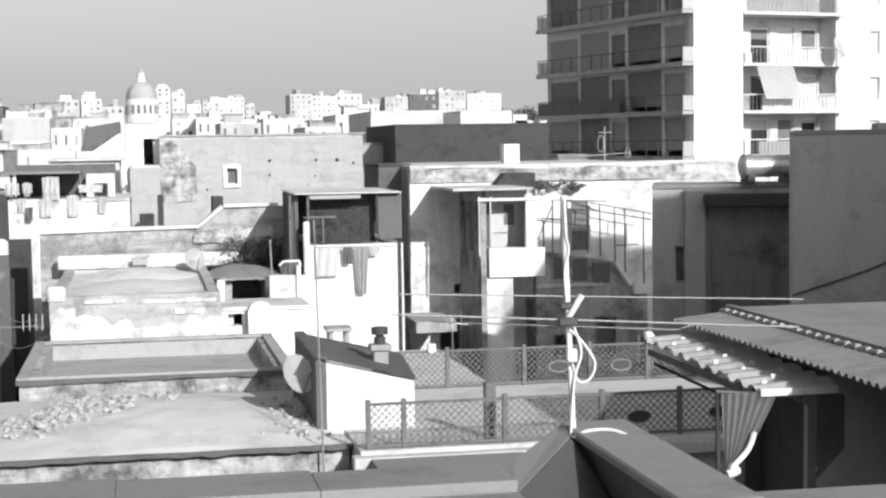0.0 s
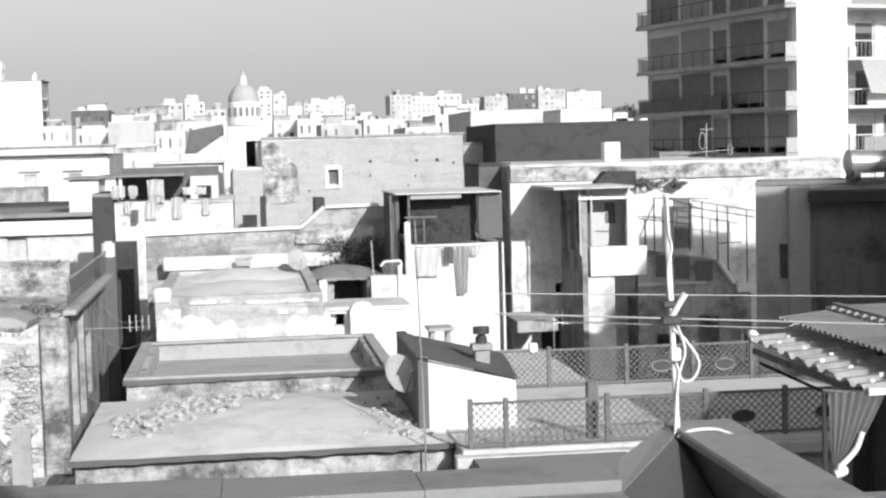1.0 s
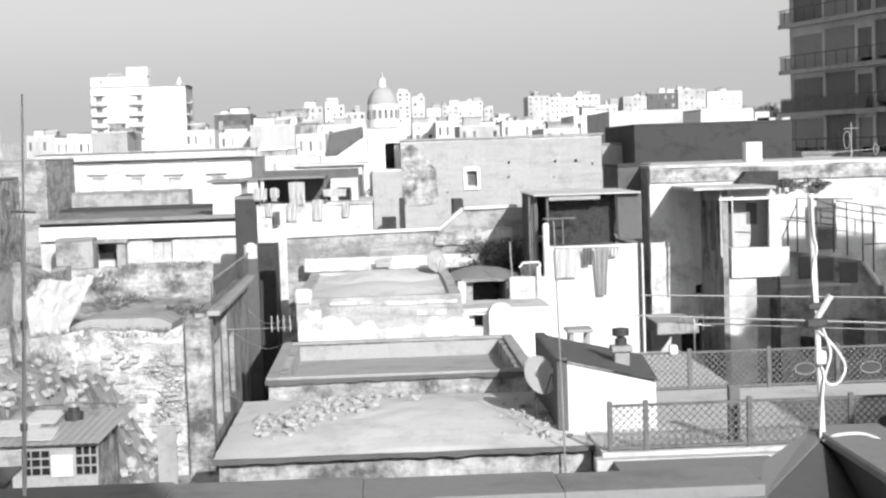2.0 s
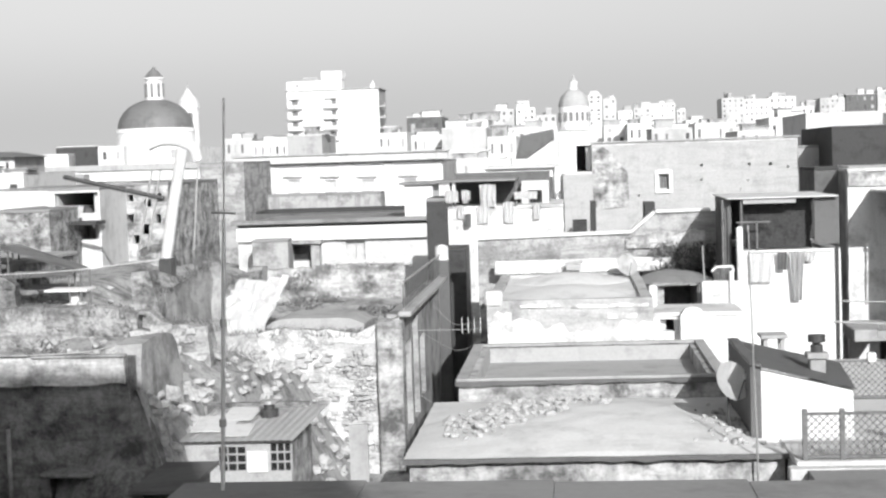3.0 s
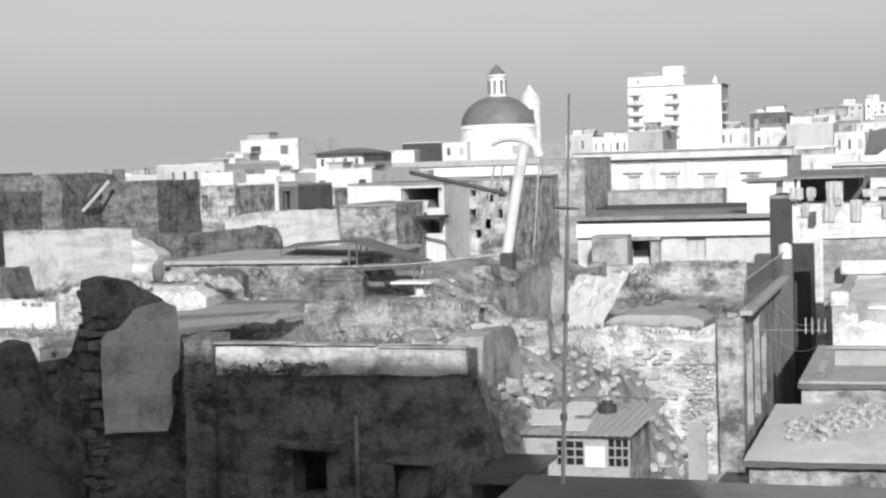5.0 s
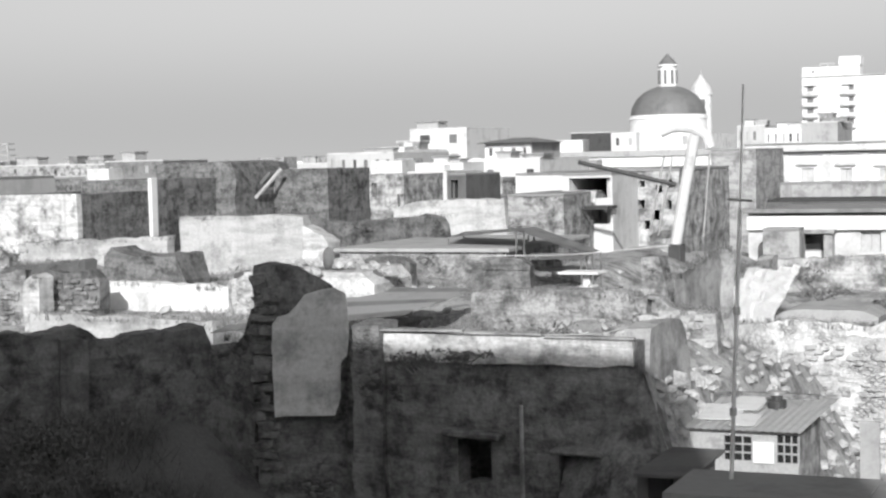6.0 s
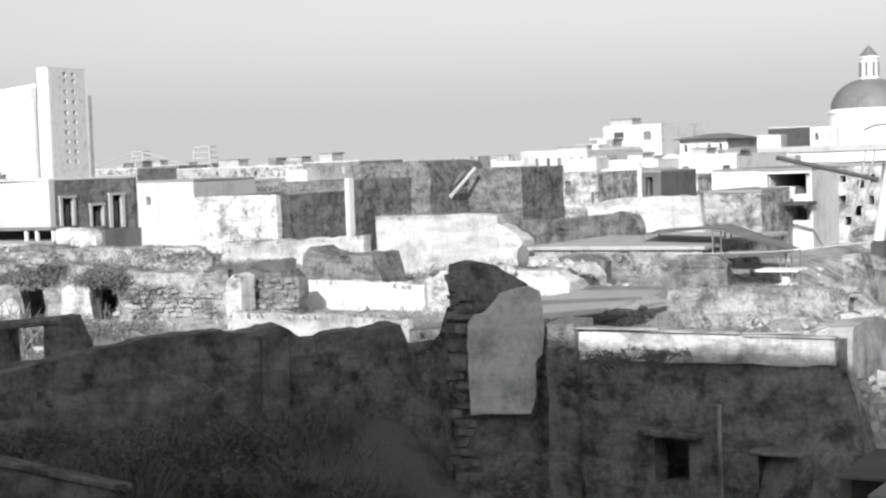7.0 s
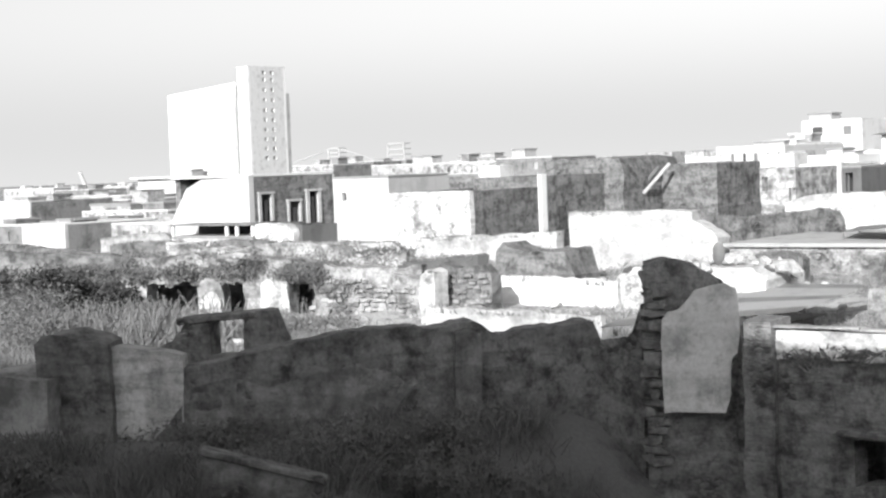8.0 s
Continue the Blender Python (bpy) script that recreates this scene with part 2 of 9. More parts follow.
def panel(w, h, thick, holes=(), top=None, step=0.9, uneven=0.0, m=None, seed=0.0):
    """A wall: x from 0 to w, front face at y = 0, back at thick, with openings (x0, x1, z0, z1) right through it.
    top: rows (x, height) of an uneven upper edge."""
    def cuts(length, marks):
        c = {0.0, length, *[k for k in marks if 0 < k < length]}
        s = sorted(c)
        for a, b in zip(s, s[1:]):
            k = int((b - a) / step)
            c.update(a + (b - a) * i / (k + 1) for i in range(1, k + 1))
        s = [0.0]
        for k in sorted(c):
            if k - s[-1] > 0.004:
                s.append(k)
        return s
    xs, zs = cuts(w, [k for o in holes for k in o[:2]]), cuts(h, [k for o in holes for k in o[2:4]])
    rx, rz = ([a for a, _ in top], [b for _, b in top]) if top else (None, None)
    bm = bmesh.new()
    grid = {}

    def vert(i, k, side):
        if (i, k, side) not in grid:
            x, z = xs[i], zs[k]
            if top:
                tz = float(np.interp(x, rx, rz))
                lim = 0.4 * h
                z = z if z <= lim else lim + (z - lim) * (tz - lim) / (h - lim)
            grid[i, k, side] = bm.verts.new((x, side * thick, z))
        return grid[i, k, side]

    def solid(i, k):
        if not (0 <= i < len(xs) - 1 and 0 <= k < len(zs) - 1):
            return False
        cx, cz = (xs[i] + xs[i + 1]) / 2, (zs[k] + zs[k + 1]) / 2
        return not any(o[0] < cx < o[1] and o[2] < cz < o[3] for o in holes)

    for i in range(len(xs) - 1):
        for k in range(len(zs) - 1):
            if not solid(i, k):
                continue
            bm.faces.new((vert(i, k, 0), vert(i + 1, k, 0), vert(i + 1, k + 1, 0), vert(i, k + 1, 0)))
            bm.faces.new((vert(i, k, 1), vert(i, k + 1, 1), vert(i + 1, k + 1, 1), vert(i + 1, k, 1)))
            if not solid(i - 1, k):
                bm.faces.new((vert(i, k, 0), vert(i, k + 1, 0), vert(i, k + 1, 1), vert(i, k, 1)))
            if not solid(i + 1, k):
                bm.faces.new((vert(i + 1, k, 0), vert(i + 1, k, 1), vert(i + 1, k + 1, 1), vert(i + 1, k + 1, 0)))
            if not solid(i, k - 1):
                bm.faces.new((vert(i, k, 0), vert(i, k, 1), vert(i + 1, k, 1), vert(i + 1, k, 0)))
            if not solid(i, k + 1):
                bm.faces.new((vert(i, k + 1, 0), vert(i + 1, k + 1, 0), vert(i + 1, k + 1, 1), vert(i, k + 1, 1)))
    if m is not None:
        bm.transform(m)
    if uneven:
        shake(bm, uneven, seed=seed)
    return bm


def ragged_hem(w, drop, thick, m, seed, step=0.12, amp=0.45):
    """A thin band hanging from z = 0, its lower edge uneven."""
    n = max(4, int(w / 0.2))
    rows_ = [(w * i / n, drop * (1 - 0.6 * amp + amp * noise.noise(Vector((i * 0.83, seed, 0.5))))) for i in range(n + 1)]
    bm = panel(w, max(b for _, b in rows_), thick, (), rows_, step)
    for v in bm.verts:
        v.co.z = -v.co.z
    bmesh.ops.reverse_faces(bm, faces=bm.faces[:])
    bm.transform(m)
    return bm


def on_side(side, x0, x1, y0, y1, z0):
    """The pose of a wall panel on one side of a block, and its width."""
    if side == "front":
        return pose(x0, y0, z0), x1 - x0
    if side == "back":
        return pose(x1, y1, z0, 0, 0, 180), x1 - x0
    if side == "right":
        return pose(x1, y0, z0, 0, 0, 90), y1 - y0
    return pose(x0, y1, z0, 0, 0, -90), y1 - y0


def opening(kind, parent, m, o, thick):
    """What fills an opening (local x0, x1, z0, z1 of a wall at pose m)."""
    x0, x1, z0, z1 = o
    if kind in ("hole", "arch"):
        return

    def place(bm):
        bm.transform(m)
        return bm
    e = min(0.07, (x1 - x0) * 0.12)
    back = thick * 0.55
    name = "door" if kind == "door" else "window"
    base = part(name, place(boxes((x0, x0 + e, back, back + 0.06, z0, z1), (x1 - e, x1, back, back + 0.06, z0, z1),
                                  (x0 + e, x1 - e, back, back + 0.06, z1 - e, z1), (x0 + e, x1 - e, back, back + 0.06, z0, z0 + e))),
                PALESHUTTER if kind != "dark" else WOOD, parent)
    if kind in ("shut", "paleshut", "door"):
        n = max(3, int((z1 - z0) / 0.16))
        for s in (0, 1):
            a, b = (x0 + e + s * (x1 - x0 - 2 * e) / 2 + 0.01, x0 + e + (s + 1) * (x1 - x0 - 2 * e) / 2 - 0.01)
            dz = (z1 - z0 - 2 * e) / n
            bm = boxes((a, b, back + 0.03, back + 0.05, z0 + e, z1 - e), *[(a + 0.03, b - 0.03, back + 0.005, back + 0.03, z0 + e + (i + 0.15) * dz, z0 + e + (i + 0.8) * dz) for i in range(n)])
            part("shutter", place(bm), SHUTTER if kind != "paleshut" else PALESHUTTER, base)
    else:
        part("pane", place(boxes((x0 + e, x1 - e, back + 0.02, back + 0.035, z0 + e, z1 - e))), GLASS, base)
    if kind == "sill" or kind == "win":
        part("sill", place(boxes((x0 - 0.08, x1 + 0.08, -0.08, back, z0 - 0.09, z0 - 0.004))), CREAM, base)


def house(name, label, xz, y0, y1, wall=WHITE, roof=SCREED, front=(), left=(), right=(), parapet=0.0, rim=0.25, thick=0.35,
          uneven=0.02, top=None, cap=None, eaves=0.0, category="house", group="", sidewall=None, seed=0.0, step=1.2):
    """A hollow block of walls with openings and a flat roof. xz: x0, x1, z0, z1 of its front; openings: (kind, (a0, a1, z0, z1)) in world places."""
    x0, x1, _, z1 = xz
    z0 = 0.0
    root = thing(name, label, category, ((x0 + x1) / 2, (y0 + y1) / 2, z0), group)
    h = z1 - z0
    for side, ops in (("front", front), ("left", left), ("right", right), ("back", ())):
        a, b, c, d = (x0, x1, y0, y1) if side in ("front", "back") else (x0, x1, y0 + thick, y1 - thick)
        m, w = on_side(side, a, b, c, d, z0)
        local = []
        for kind, o in ops:
            if side == "front":
                q = (o[0] - x0, o[1] - x0, o[2] - z0, o[3] - z0)
            elif side == "right":
                q = (o[0] - c, o[1] - c, o[2] - z0, o[3] - z0)
            else:
                q = (d - o[1], d - o[0], o[2] - z0, o[3] - z0)
            local.append((kind, (max(q[0], 0.05), min(q[1], w - 0.05), max(q[2], 0.02), min(q[3], h - 0.05))))
        part(side + "_wall", panel(w, h, thick, [o for _, o in local], top if side == "front" else None, step, uneven, m, seed),
             wall if side == "front" or sidewall is None else sidewall, root)
        for kind, o in local:
            opening(kind, root, m, o, thick)
    if roof is not None:
        rz = z1 - parapet - 0.12
        if parapet:
            part("roof", boxes((x0 + thick, x1 - thick, y0 + thick, y1 - thick, rz, rz + 0.12)), roof, root)
        else:
            e = eaves
            part("roof", boxes((x0 - e, x1 + e, y0 - e, y1 + e, z1 + 0.003, z1 + 0.13), bevel=0.02), roof, root)
    if cap is not None:
        r = 0.05
        part("parapet_cap", boxes((x0 - r, x1 + r, y0 - r, y0 + rim, z1 + 0.012, z1 + 0.07), (x0 - r, x1 + r, y1 - rim, y1 + r, z1 + 0.012, z1 + 0.07),
                                  (x0 - r, x0 + rim, y0 + rim, y1 - rim, z1 + 0.012, z1 + 0.07), (x1 - rim, x1 + r, y0 + rim, y1 - rim, z1 + 0.012, z1 + 0.07)), cap, root)
    return root


WALLTOPS = []


def ruin_wall(name, label, a, b, z0, tops, thick=0.45, wall=RUIN, holes=(), uneven=0.09, step=0.28, group="", seed=0.0, category="ruined wall", ragged=0.5):
    """A broken wall from a to b in the plan; tops: rows (distance, height in the world); holes: (from, to, z0, z1)."""
    a, b = Vector((*a, 0)), Vector((*b, 0))
    w = (b - a).length
    yaw = math.degrees(math.atan2(b.y - a.y, b.x - a.x))
    h = max(t for _, t in tops) - z0
    lim = 0.4 * h

    def level(o, z):
        """The height before the wall is drawn down to its uneven top."""
        top = float(np.interp((o[0] + o[1]) / 2, [x for x, _ in tops], [t for _, t in tops])) - z0
        return z if z <= lim else lim + (z - lim) * (h - lim) / (top - lim)
    bm = panel(w, h, thick, [(o[0], o[1], level(o, o[2] - z0), level(o, o[3] - z0)) for o in holes], [(x, t - z0) for x, t in tops], step, 0.0, None)
    for v in bm.verts:
        if v.co.z > h * 0.7:
            v.co.z += ragged * (noise.noise(Vector((v.co.x * 1.9 + seed, seed, 0))) * 0.16 + noise.noise(Vector((v.co.x * 5 + seed, seed, 3))) * 0.14)
    WALLTOPS.append((a, b, tops, thick))
    bm.transform(pose(a.x, a.y, z0, 0, 0, yaw))
    shake(bm, uneven, seed=seed)
    return solo(name, bm, wall, label, category, group)


def chimney(name, label, x, y, z0, z1, w=0.35, cap=True, wall=GREY, category="chimney"):
    root = thing(name, label, category, (x, y, z0))
    part("shaft", shake(boxes((x - w / 2, x + w / 2, y - w / 2, y + w / 2, z0, z1 - 0.12), bevel=0.02), 0.01), wall, root)
    if cap:
        part("cap", boxes((x - w * 0.7, x + w * 0.7, y - w * 0.7, y + w * 0.7, z1 - 0.117, z1), bevel=0.015), wall, root)
    return root


def dish(name, label, at, size, yaw, tilt, stand):
    """A satellite dish: reflector, arm and mast."""
    root = thing(name, label, "satellite dish", at)
    m = pose(*at, 0, 0, yaw) @ pose(0, 0, 0, 90 - tilt)
    bm = bmesh.new()
    rings = []
    for k in range(6):
        r = size / 2 * k / 5
        rings.append([bm.verts.new((r * math.cos(2 * math.pi * i / 24) * 0.92, r * math.sin(2 * math.pi * i / 24), 0.16 * size * (k / 5) ** 2)) for i in range(24)] if k else [bm.verts.new((0, 0, 0))])
    for i in range(24):
        bm.faces.new((rings[0][0], rings[1][i], rings[1][(i + 1) % 24]))
        for k in range(1, 5):
            bm.faces.new((rings[k][i], rings[k + 1][i], rings[k + 1][(i + 1) % 24], rings[k][(i + 1) % 24]))
    bmesh.ops.solidify(bm, geom=bm.faces[:], thickness=0.015)
    bm.transform(m)
    part("reflector", bm, PALEMETAL, root)
    a, b = m @ Vector((0, -size * 0.5, 0.12 * size)), m @ Vector((0, -size * 0.12, size * 0.62))
    part("arm", tubes((a, b, 0.012)), DARKMETAL, root)
    part("receiver", tubes((b, b + Vector((0, 0, 0.09)), 0.035)), PALEMETAL, root)
    back = m @ Vector((0, 0, -0.06))
    part("mast", tubes((back, Vector((back.x, back.y, stand)), 0.025)), DARKMETAL, root)
    return root


# ---- ground and sea ----
def sheet(x0, x1, y0, y1, z, n):
    bm = bmesh.new()
    bmesh.ops.create_grid(bm, x_segments=n, y_segments=n, size=0.5)
    for v in bm.verts:
        v.co = Vector((x0 + (v.co.x + 0.5) * (x1 - x0), y0 + (v.co.y + 0.5) * (y1 - y0), z))
    return bm


solo("ground", sheet(-1100, 900, -300, 1500, 0.0, 60), EARTH, "dusty grey town ground between the houses", "ground", kind="structure")
solo("sea", sheet(-4800, 4800, -1000, 4800, -0.4, 8), SEA, "flat dark sea reaching the horizon", "sea", kind="structure")


# ---- our own roof ----
own = thing("lookout_house", "grey rendered house whose stepped roof edge the camera looks over", "house", (0, 2, 0))
part("terrace_block", boxes((-2.65, 2.35, 3.0, 9.4, 0.0, 12.62), (2.35, 9.5, 3.0, 7.9, 0.0, 12.4), (-4.0, 6.0, -4.0, 3.0, 0.0, 13.4)), GREY, own)
part("terrace_floor", boxes((-2.65, 2.35, 3.0, 9.4, 12.624, 12.70)), ROOFGREY, own)
part("outer_wall", boxes((-2.65, 3.35, 10.0, 10.25, 0.0, 12.68), (3.1, 9.5, 8.0, 8.25, 0.0, 12.6)), GREY, own)
for i, x in enumerate([-2.65, -1.4, -0.15, 1.1]):
    part("coping_stone", boxes((x, x + 1.247, 9.45 + 0.12, 10.36 - 0.07 * i, 12.70, 12.87), bevel=0.004), COPING, own)
part("coping_ledge", boxes((-2.65, 2.36, 9.30, 9.566, 12.70, 12.80), bevel=0.015), COPING, own)
bm = bmesh.new()
rake = [(2.48, 10.15, 12.89), (2.95, 10.65, 13.02), (2.89, 10.30, 12.99), (2.25, 9.42, 12.77)]
hi = [bm.verts.new(p) for p in rake]
lo = [bm.verts.new((x, y, 12.4)) for x, y, _ in rake]
bm.faces.new(hi[::-1])
for i in range(4):
    bm.faces.new((hi[i], hi[(i + 1) % 4], lo[(i + 1) % 4], lo[i]))
part("raked_coping", bm, COPING, own, "slanted coping stone at the roof corner")
bm = bmesh.new()
face = [(2.89, 10.28, 12.98), (2.26, 9.40, 12.77)]
vs = [bm.verts.new(p) for p in (face[0], face[1], (face[1][0], face[1][1], 11.9), (face[0][0], face[0][1], 11.9), (2.97, 10.2, 12.9), (2.97, 9.3, 12.6), (2.97, 9.3, 11.9), (2.97, 10.2, 11.9))]
for q in ((0, 1, 2, 3), (4, 7, 6, 5), (0, 4, 5, 1), (1, 5, 6, 2), (3, 2, 6, 7), (0, 3, 7, 4)):
    bm.faces.new([vs[k] for k in q])
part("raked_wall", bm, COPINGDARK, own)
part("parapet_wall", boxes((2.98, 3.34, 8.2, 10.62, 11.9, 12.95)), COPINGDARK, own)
part("parapet_coping", boxes((2.93, 3.42, 8.12, 10.70, 12.953, 13.02), bevel=0.015), COPING, own)
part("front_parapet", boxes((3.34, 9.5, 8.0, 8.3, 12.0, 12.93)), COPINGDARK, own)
part("front_parapet_coping", boxes((3.42, 9.5, 7.9, 8.36, 12.933, 13.0), bevel=0.015), COPING, own)

# ---- tall unseen blocks added behind and beside the lookout to shade the near ruins ----
for nm, (x0, x1, y0, y1, z1) in (("rear", (-9, 3.8, -20, -6, 25.85)), ("rear", (-8.9, -2.3, -24, -6.4, 28.1)), ("rear", (-14, -9.1, -20, -6, 25.7)), ("rear", (-44, -14.1, -20, -6, 23.7)), ("side", (25.0, 28.8, 8.2, 29.5, 25.2)), ("side", (28.9, 50, 0, 19.5, 29.4)), ("side", (11.9, 20, 8, 20, 14.94)), ("side", (20.5, 24.7, 8, 20, 23.35))):
    blk = thing("shade_block", "tall plain block out of view, added to cast shade", "apartment block", ((x0 + x1) / 2, (y0 + y1) / 2, 0))
    part("body", boxes((x0, x1, y0, y1, 0, z1)), CREAM, blk)
    part("parapet", boxes((x0 - 0.1, x1 + 0.1, y0 - 0.1, y1 + 0.1, z1 + 0.003, z1 + 0.3)), CREAM, blk)

# unseen wall added to keep the sun off the canopy house front
nb = thing("boundary_wall", "plain grey wall out of view, added to shade the canopy house", "wall", (9.6, 11.4, 0))
part("body", boxes((7.5, 11.8, 10.5, 12.3, 0, 12.8)), GREY, nb)
part("coping", boxes((7.45, 11.85, 10.45, 12.35, 12.803, 12.88), bevel=0.01), COPING, nb)

# ---- rubble roof, and the flat roof behind it ----
rub = house("low_house", "low mottled house with a bulging pale roof under rubble", (-3.1, 3.7, 4.0, 9.50), 28.4, 35.05, wall=MOTTLED, roof=None, uneven=0.03)
bm = bmesh.new()
N = 28
g = [[bm.verts.new((-3.2 + 7.0 * i / N, 28.25 + 6.8 * j / N, 9.53 + 0.34 * math.sin(math.pi * i / N) ** 0.8 * math.sin(math.pi * j / N) ** 0.8 + 0.03 * noise.noise(Vector((i * 0.4, j * 0.4, 0))))) for i in range(N + 1)] for j in range(N + 1)]
for j in range(N):
    for i in range(N):
        bm.faces.new((g[j][i], g[j][i + 1], g[j + 1][i + 1], g[j + 1][i]))
part("vaulted_roof", bm, PALESCREED, rub)
bm = shake(ragged_hem(7.0, 0.11, 0.1, pose(-3.2, 28.2, 9.55), 8.0), 0.012)
part("roof_edge", bm, DARKGREY, rub, "uneven dark roof edge")

flat = house("flat_roofed_house", "mottled house with a grey felt roof inside low parapets", (-2.65, 3.3, 4.0, 9.98), 35.1, 41.6, wall=MOTTLED, roof=PALEFELT, parapet=0.38, uneven=0.025, cap=PALEFELT, rim=0.2)
bm = ragged_hem(6.09, 0.13, 0.05, pose(-2.72, 34.99, 9.99), 3.0)
part("tar_line", bm, DARKGREY, flat, "ragged dark tar line under the parapet")
part("parapet_lining", boxes((-2.3, 2.95, 41.2, 41.245, 9.55, 9.975), (-2.3, -2.255, 35.5, 41.2, 9.55, 9.975)), GREY, flat)

# ---- vaulted house and its yard ----
vault = house("vaulted_house", "whitewashed house with peeling plaster and shallow vaulted roofs", (-2.42, 2.12, 4.0, 11.06), 43.0, 52.5, wall=PALERUIN, roof=PALESCREED, uneven=0.04, parapet=0.1, thick=0.3)
rnd = random.Random(17)
tops_ = [(0.075 * i, 1.15 + 0.16 * math.sin(0.11 * i + 0.6) + 0.3 * noise.noise(Vector((i * 0.21, 3, 1))) + 0.1 * (rnd.random() - 0.5)) for i in range(61)]
part("whitewash_coat", panel(4.5, 1.55, 0.03, (), tops_, 0.075, 0.012, pose(-2.40, 42.965, 9.2)), LIME, vault, "thick whitewash left on the lower wall")
for a, b, c, d in ((-2.25, 10.42, 0.5, 0.4), (-0.1, 10.82, 2.1, 0.11), (0.9, 10.5, 0.8, 0.2), (-1.5, 10.86, 1.1, 0.1)):
    part("whitewash_flake", panel(c, d, 0.025, (), [(c * i / 8, d * (0.65 + 0.35 * rnd.random())) for i in range(9)], 0.08, 0.02, pose(a, 42.955, b)), LIME, vault)


def shallow_dome(cx, cy, rx, ry, z, rise, n=20):
    b = bmesh.new()
    rings = [[b.verts.new((cx + rx * k / 6 * math.cos(2 * math.pi * i / n), cy + ry * k / 6 * math.sin(2 * math.pi * i / n), z + rise * (1 - (k / 6) ** 2))) for i in range(n)] for k in range(1, 7)]
    topv = b.verts.new((cx, cy, z + rise))
    for i in range(n):
        b.faces.new((topv, rings[0][i], rings[0][(i + 1) % n]))
        for k in range(5):
            b.faces.new((rings[k][i], rings[k + 1][i], rings[k + 1][(i + 1) % n], rings[k][(i + 1) % n]))
    return shake(b, 0.03)


part("vault", shallow_dome(-0.1, 46.0, 2.05, 2.6, 10.90, 0.30), PALESCREED, vault)
part("vault", shallow_dome(-0.1, 50.3, 2.1, 2.0, 10.90, 0.34), PALESCREED, vault)
part("corner_pier", shake(boxes((-2.46, -1.98, 42.96, 43.5, 10.9, 11.32), bevel=0.06), 0.03), WHITE, vault)
gwall = ruin_wall("garden_wall", "long mottled garden wall with a stepped white coping", (-3.25, 53.5), (5.2, 53.5), 8.0,
          [(0, 12.22), (5.2, 12.30), (6.0, 12.97), (8.45, 12.97)], thick=0.35, wall=BRICK, uneven=0.03, category="garden wall")

ORIGIN[gwall] = Vector((0, 0, 0))
gx0, gx1 = 1.76, 4.47
gz0, gz1 = 11.78, 12.38
part("plaster_patch", panel(gx1 - gx0, gz1 - gz0, 0.09, (), [(0, 0.3), (0.3, 0.42), (0.8, 0.36), (1.2, 0.55), (1.9, 0.5), (2.3, gz1 - gz0), (gx1 - gx0, gz1 - gz0 - 0.05)], 0.12, 0.09, pose(gx0, 53.40, gz0), 4.0), PEEL, gwall, "white lime patch on the garden wall")

# ---- terrace between the lattice fences ----
house("fenced_terrace_house", "low house whose pale roof terrace is ringed by wooden lattice fences", (3.75, 14.5, 2.0, 9.46), 27.3, 34.2, wall=CREAM, roof=SCREED)


# ---- mast with aerial on the roof corner ----
mast = thing("aerial_mast", "pale metal mast with long aerial rods and looped white cables", "aerial", (2.95, 10.45, 12.9))
part("pole", tubes(((2.96, 10.45, 12.95), (2.90, 10.45, 14.63), 0.021), n=12), PALEMETAL, mast)
part("upper_rod", tubes(((1.74, 10.45, 13.99), (4.66, 10.45, 13.86), 0.0045)), GREY, mast)
part("lower_rod", tubes(((1.69, 10.40, 13.86), (4.60, 10.40, 13.67), 0.006)), GREY, mast)
part("lower_rod", tubes(((1.98, 10.50, 13.79), (3.74, 10.50, 13.67), 0.005), ((3.74, 10.50, 13.67), (3.88, 10.50, 13.71), 0.004)), GREY, mast)
part("boom", tubes(((2.89, 10.42, 13.74), (3.01, 10.38, 13.95), 0.022)), PALEMETAL, mast)
part("clamp", boxes((2.84, 2.98, 10.36, 10.48, 13.74, 13.80), (2.86, 2.99, 10.40, 10.52, 13.85, 13.90), bevel=0.01), DARKMETAL, mast)
part("junction_box", boxes((2.90, 2.97, 10.36, 10.43, 13.49, 13.58), bevel=0.008), PLASTIC, mast)


def curve_points(pts, n=10):
    """A smooth line through the points."""
    p = [Vector(q) for q in pts]
    p = [p[0] * 2 - p[1], *p, p[-1] * 2 - p[-2]]
    out = []
    for a, b, c, d in zip(p, p[1:], p[2:], p[3:]):
        for i in range(n):
            t = i / n
            out.append(0.5 * ((2 * b) + (c - a) * t + (2 * a - 5 * b + 4 * c - d) * t * t + (3 * b - a - 3 * c + d) * t ** 3))
    return [*out, p[-2]]


part("cable", wire(bmesh.new(), curve_points([(2.90, 10.42, 14.61), (2.91, 10.42, 14.37), (2.93, 10.42, 14.26), (2.90, 10.42, 14.10), (2.92, 10.42, 13.79)]), 0.008), PLASTIC, mast, "white looped cable")
part("cable", wire(bmesh.new(), curve_points([(2.93, 10.42, 13.71), (3.03, 10.42, 13.61), (3.11, 10.42, 13.47), (3.07, 10.42, 13.36), (2.99, 10.42, 13.35), (2.95, 10.42, 13.47)]), 0.009), PLASTIC, mast, "white looped cable")
part("cable", wire(bmesh.new(), curve_points([(2.96, 10.41, 13.73), (3.01, 10.41, 13.55), (2.96, 10.41, 13.36), (2.92, 10.38, 12.97)]), 0.009), PLASTIC, mast, "white looped cable")
bm = bmesh.new()
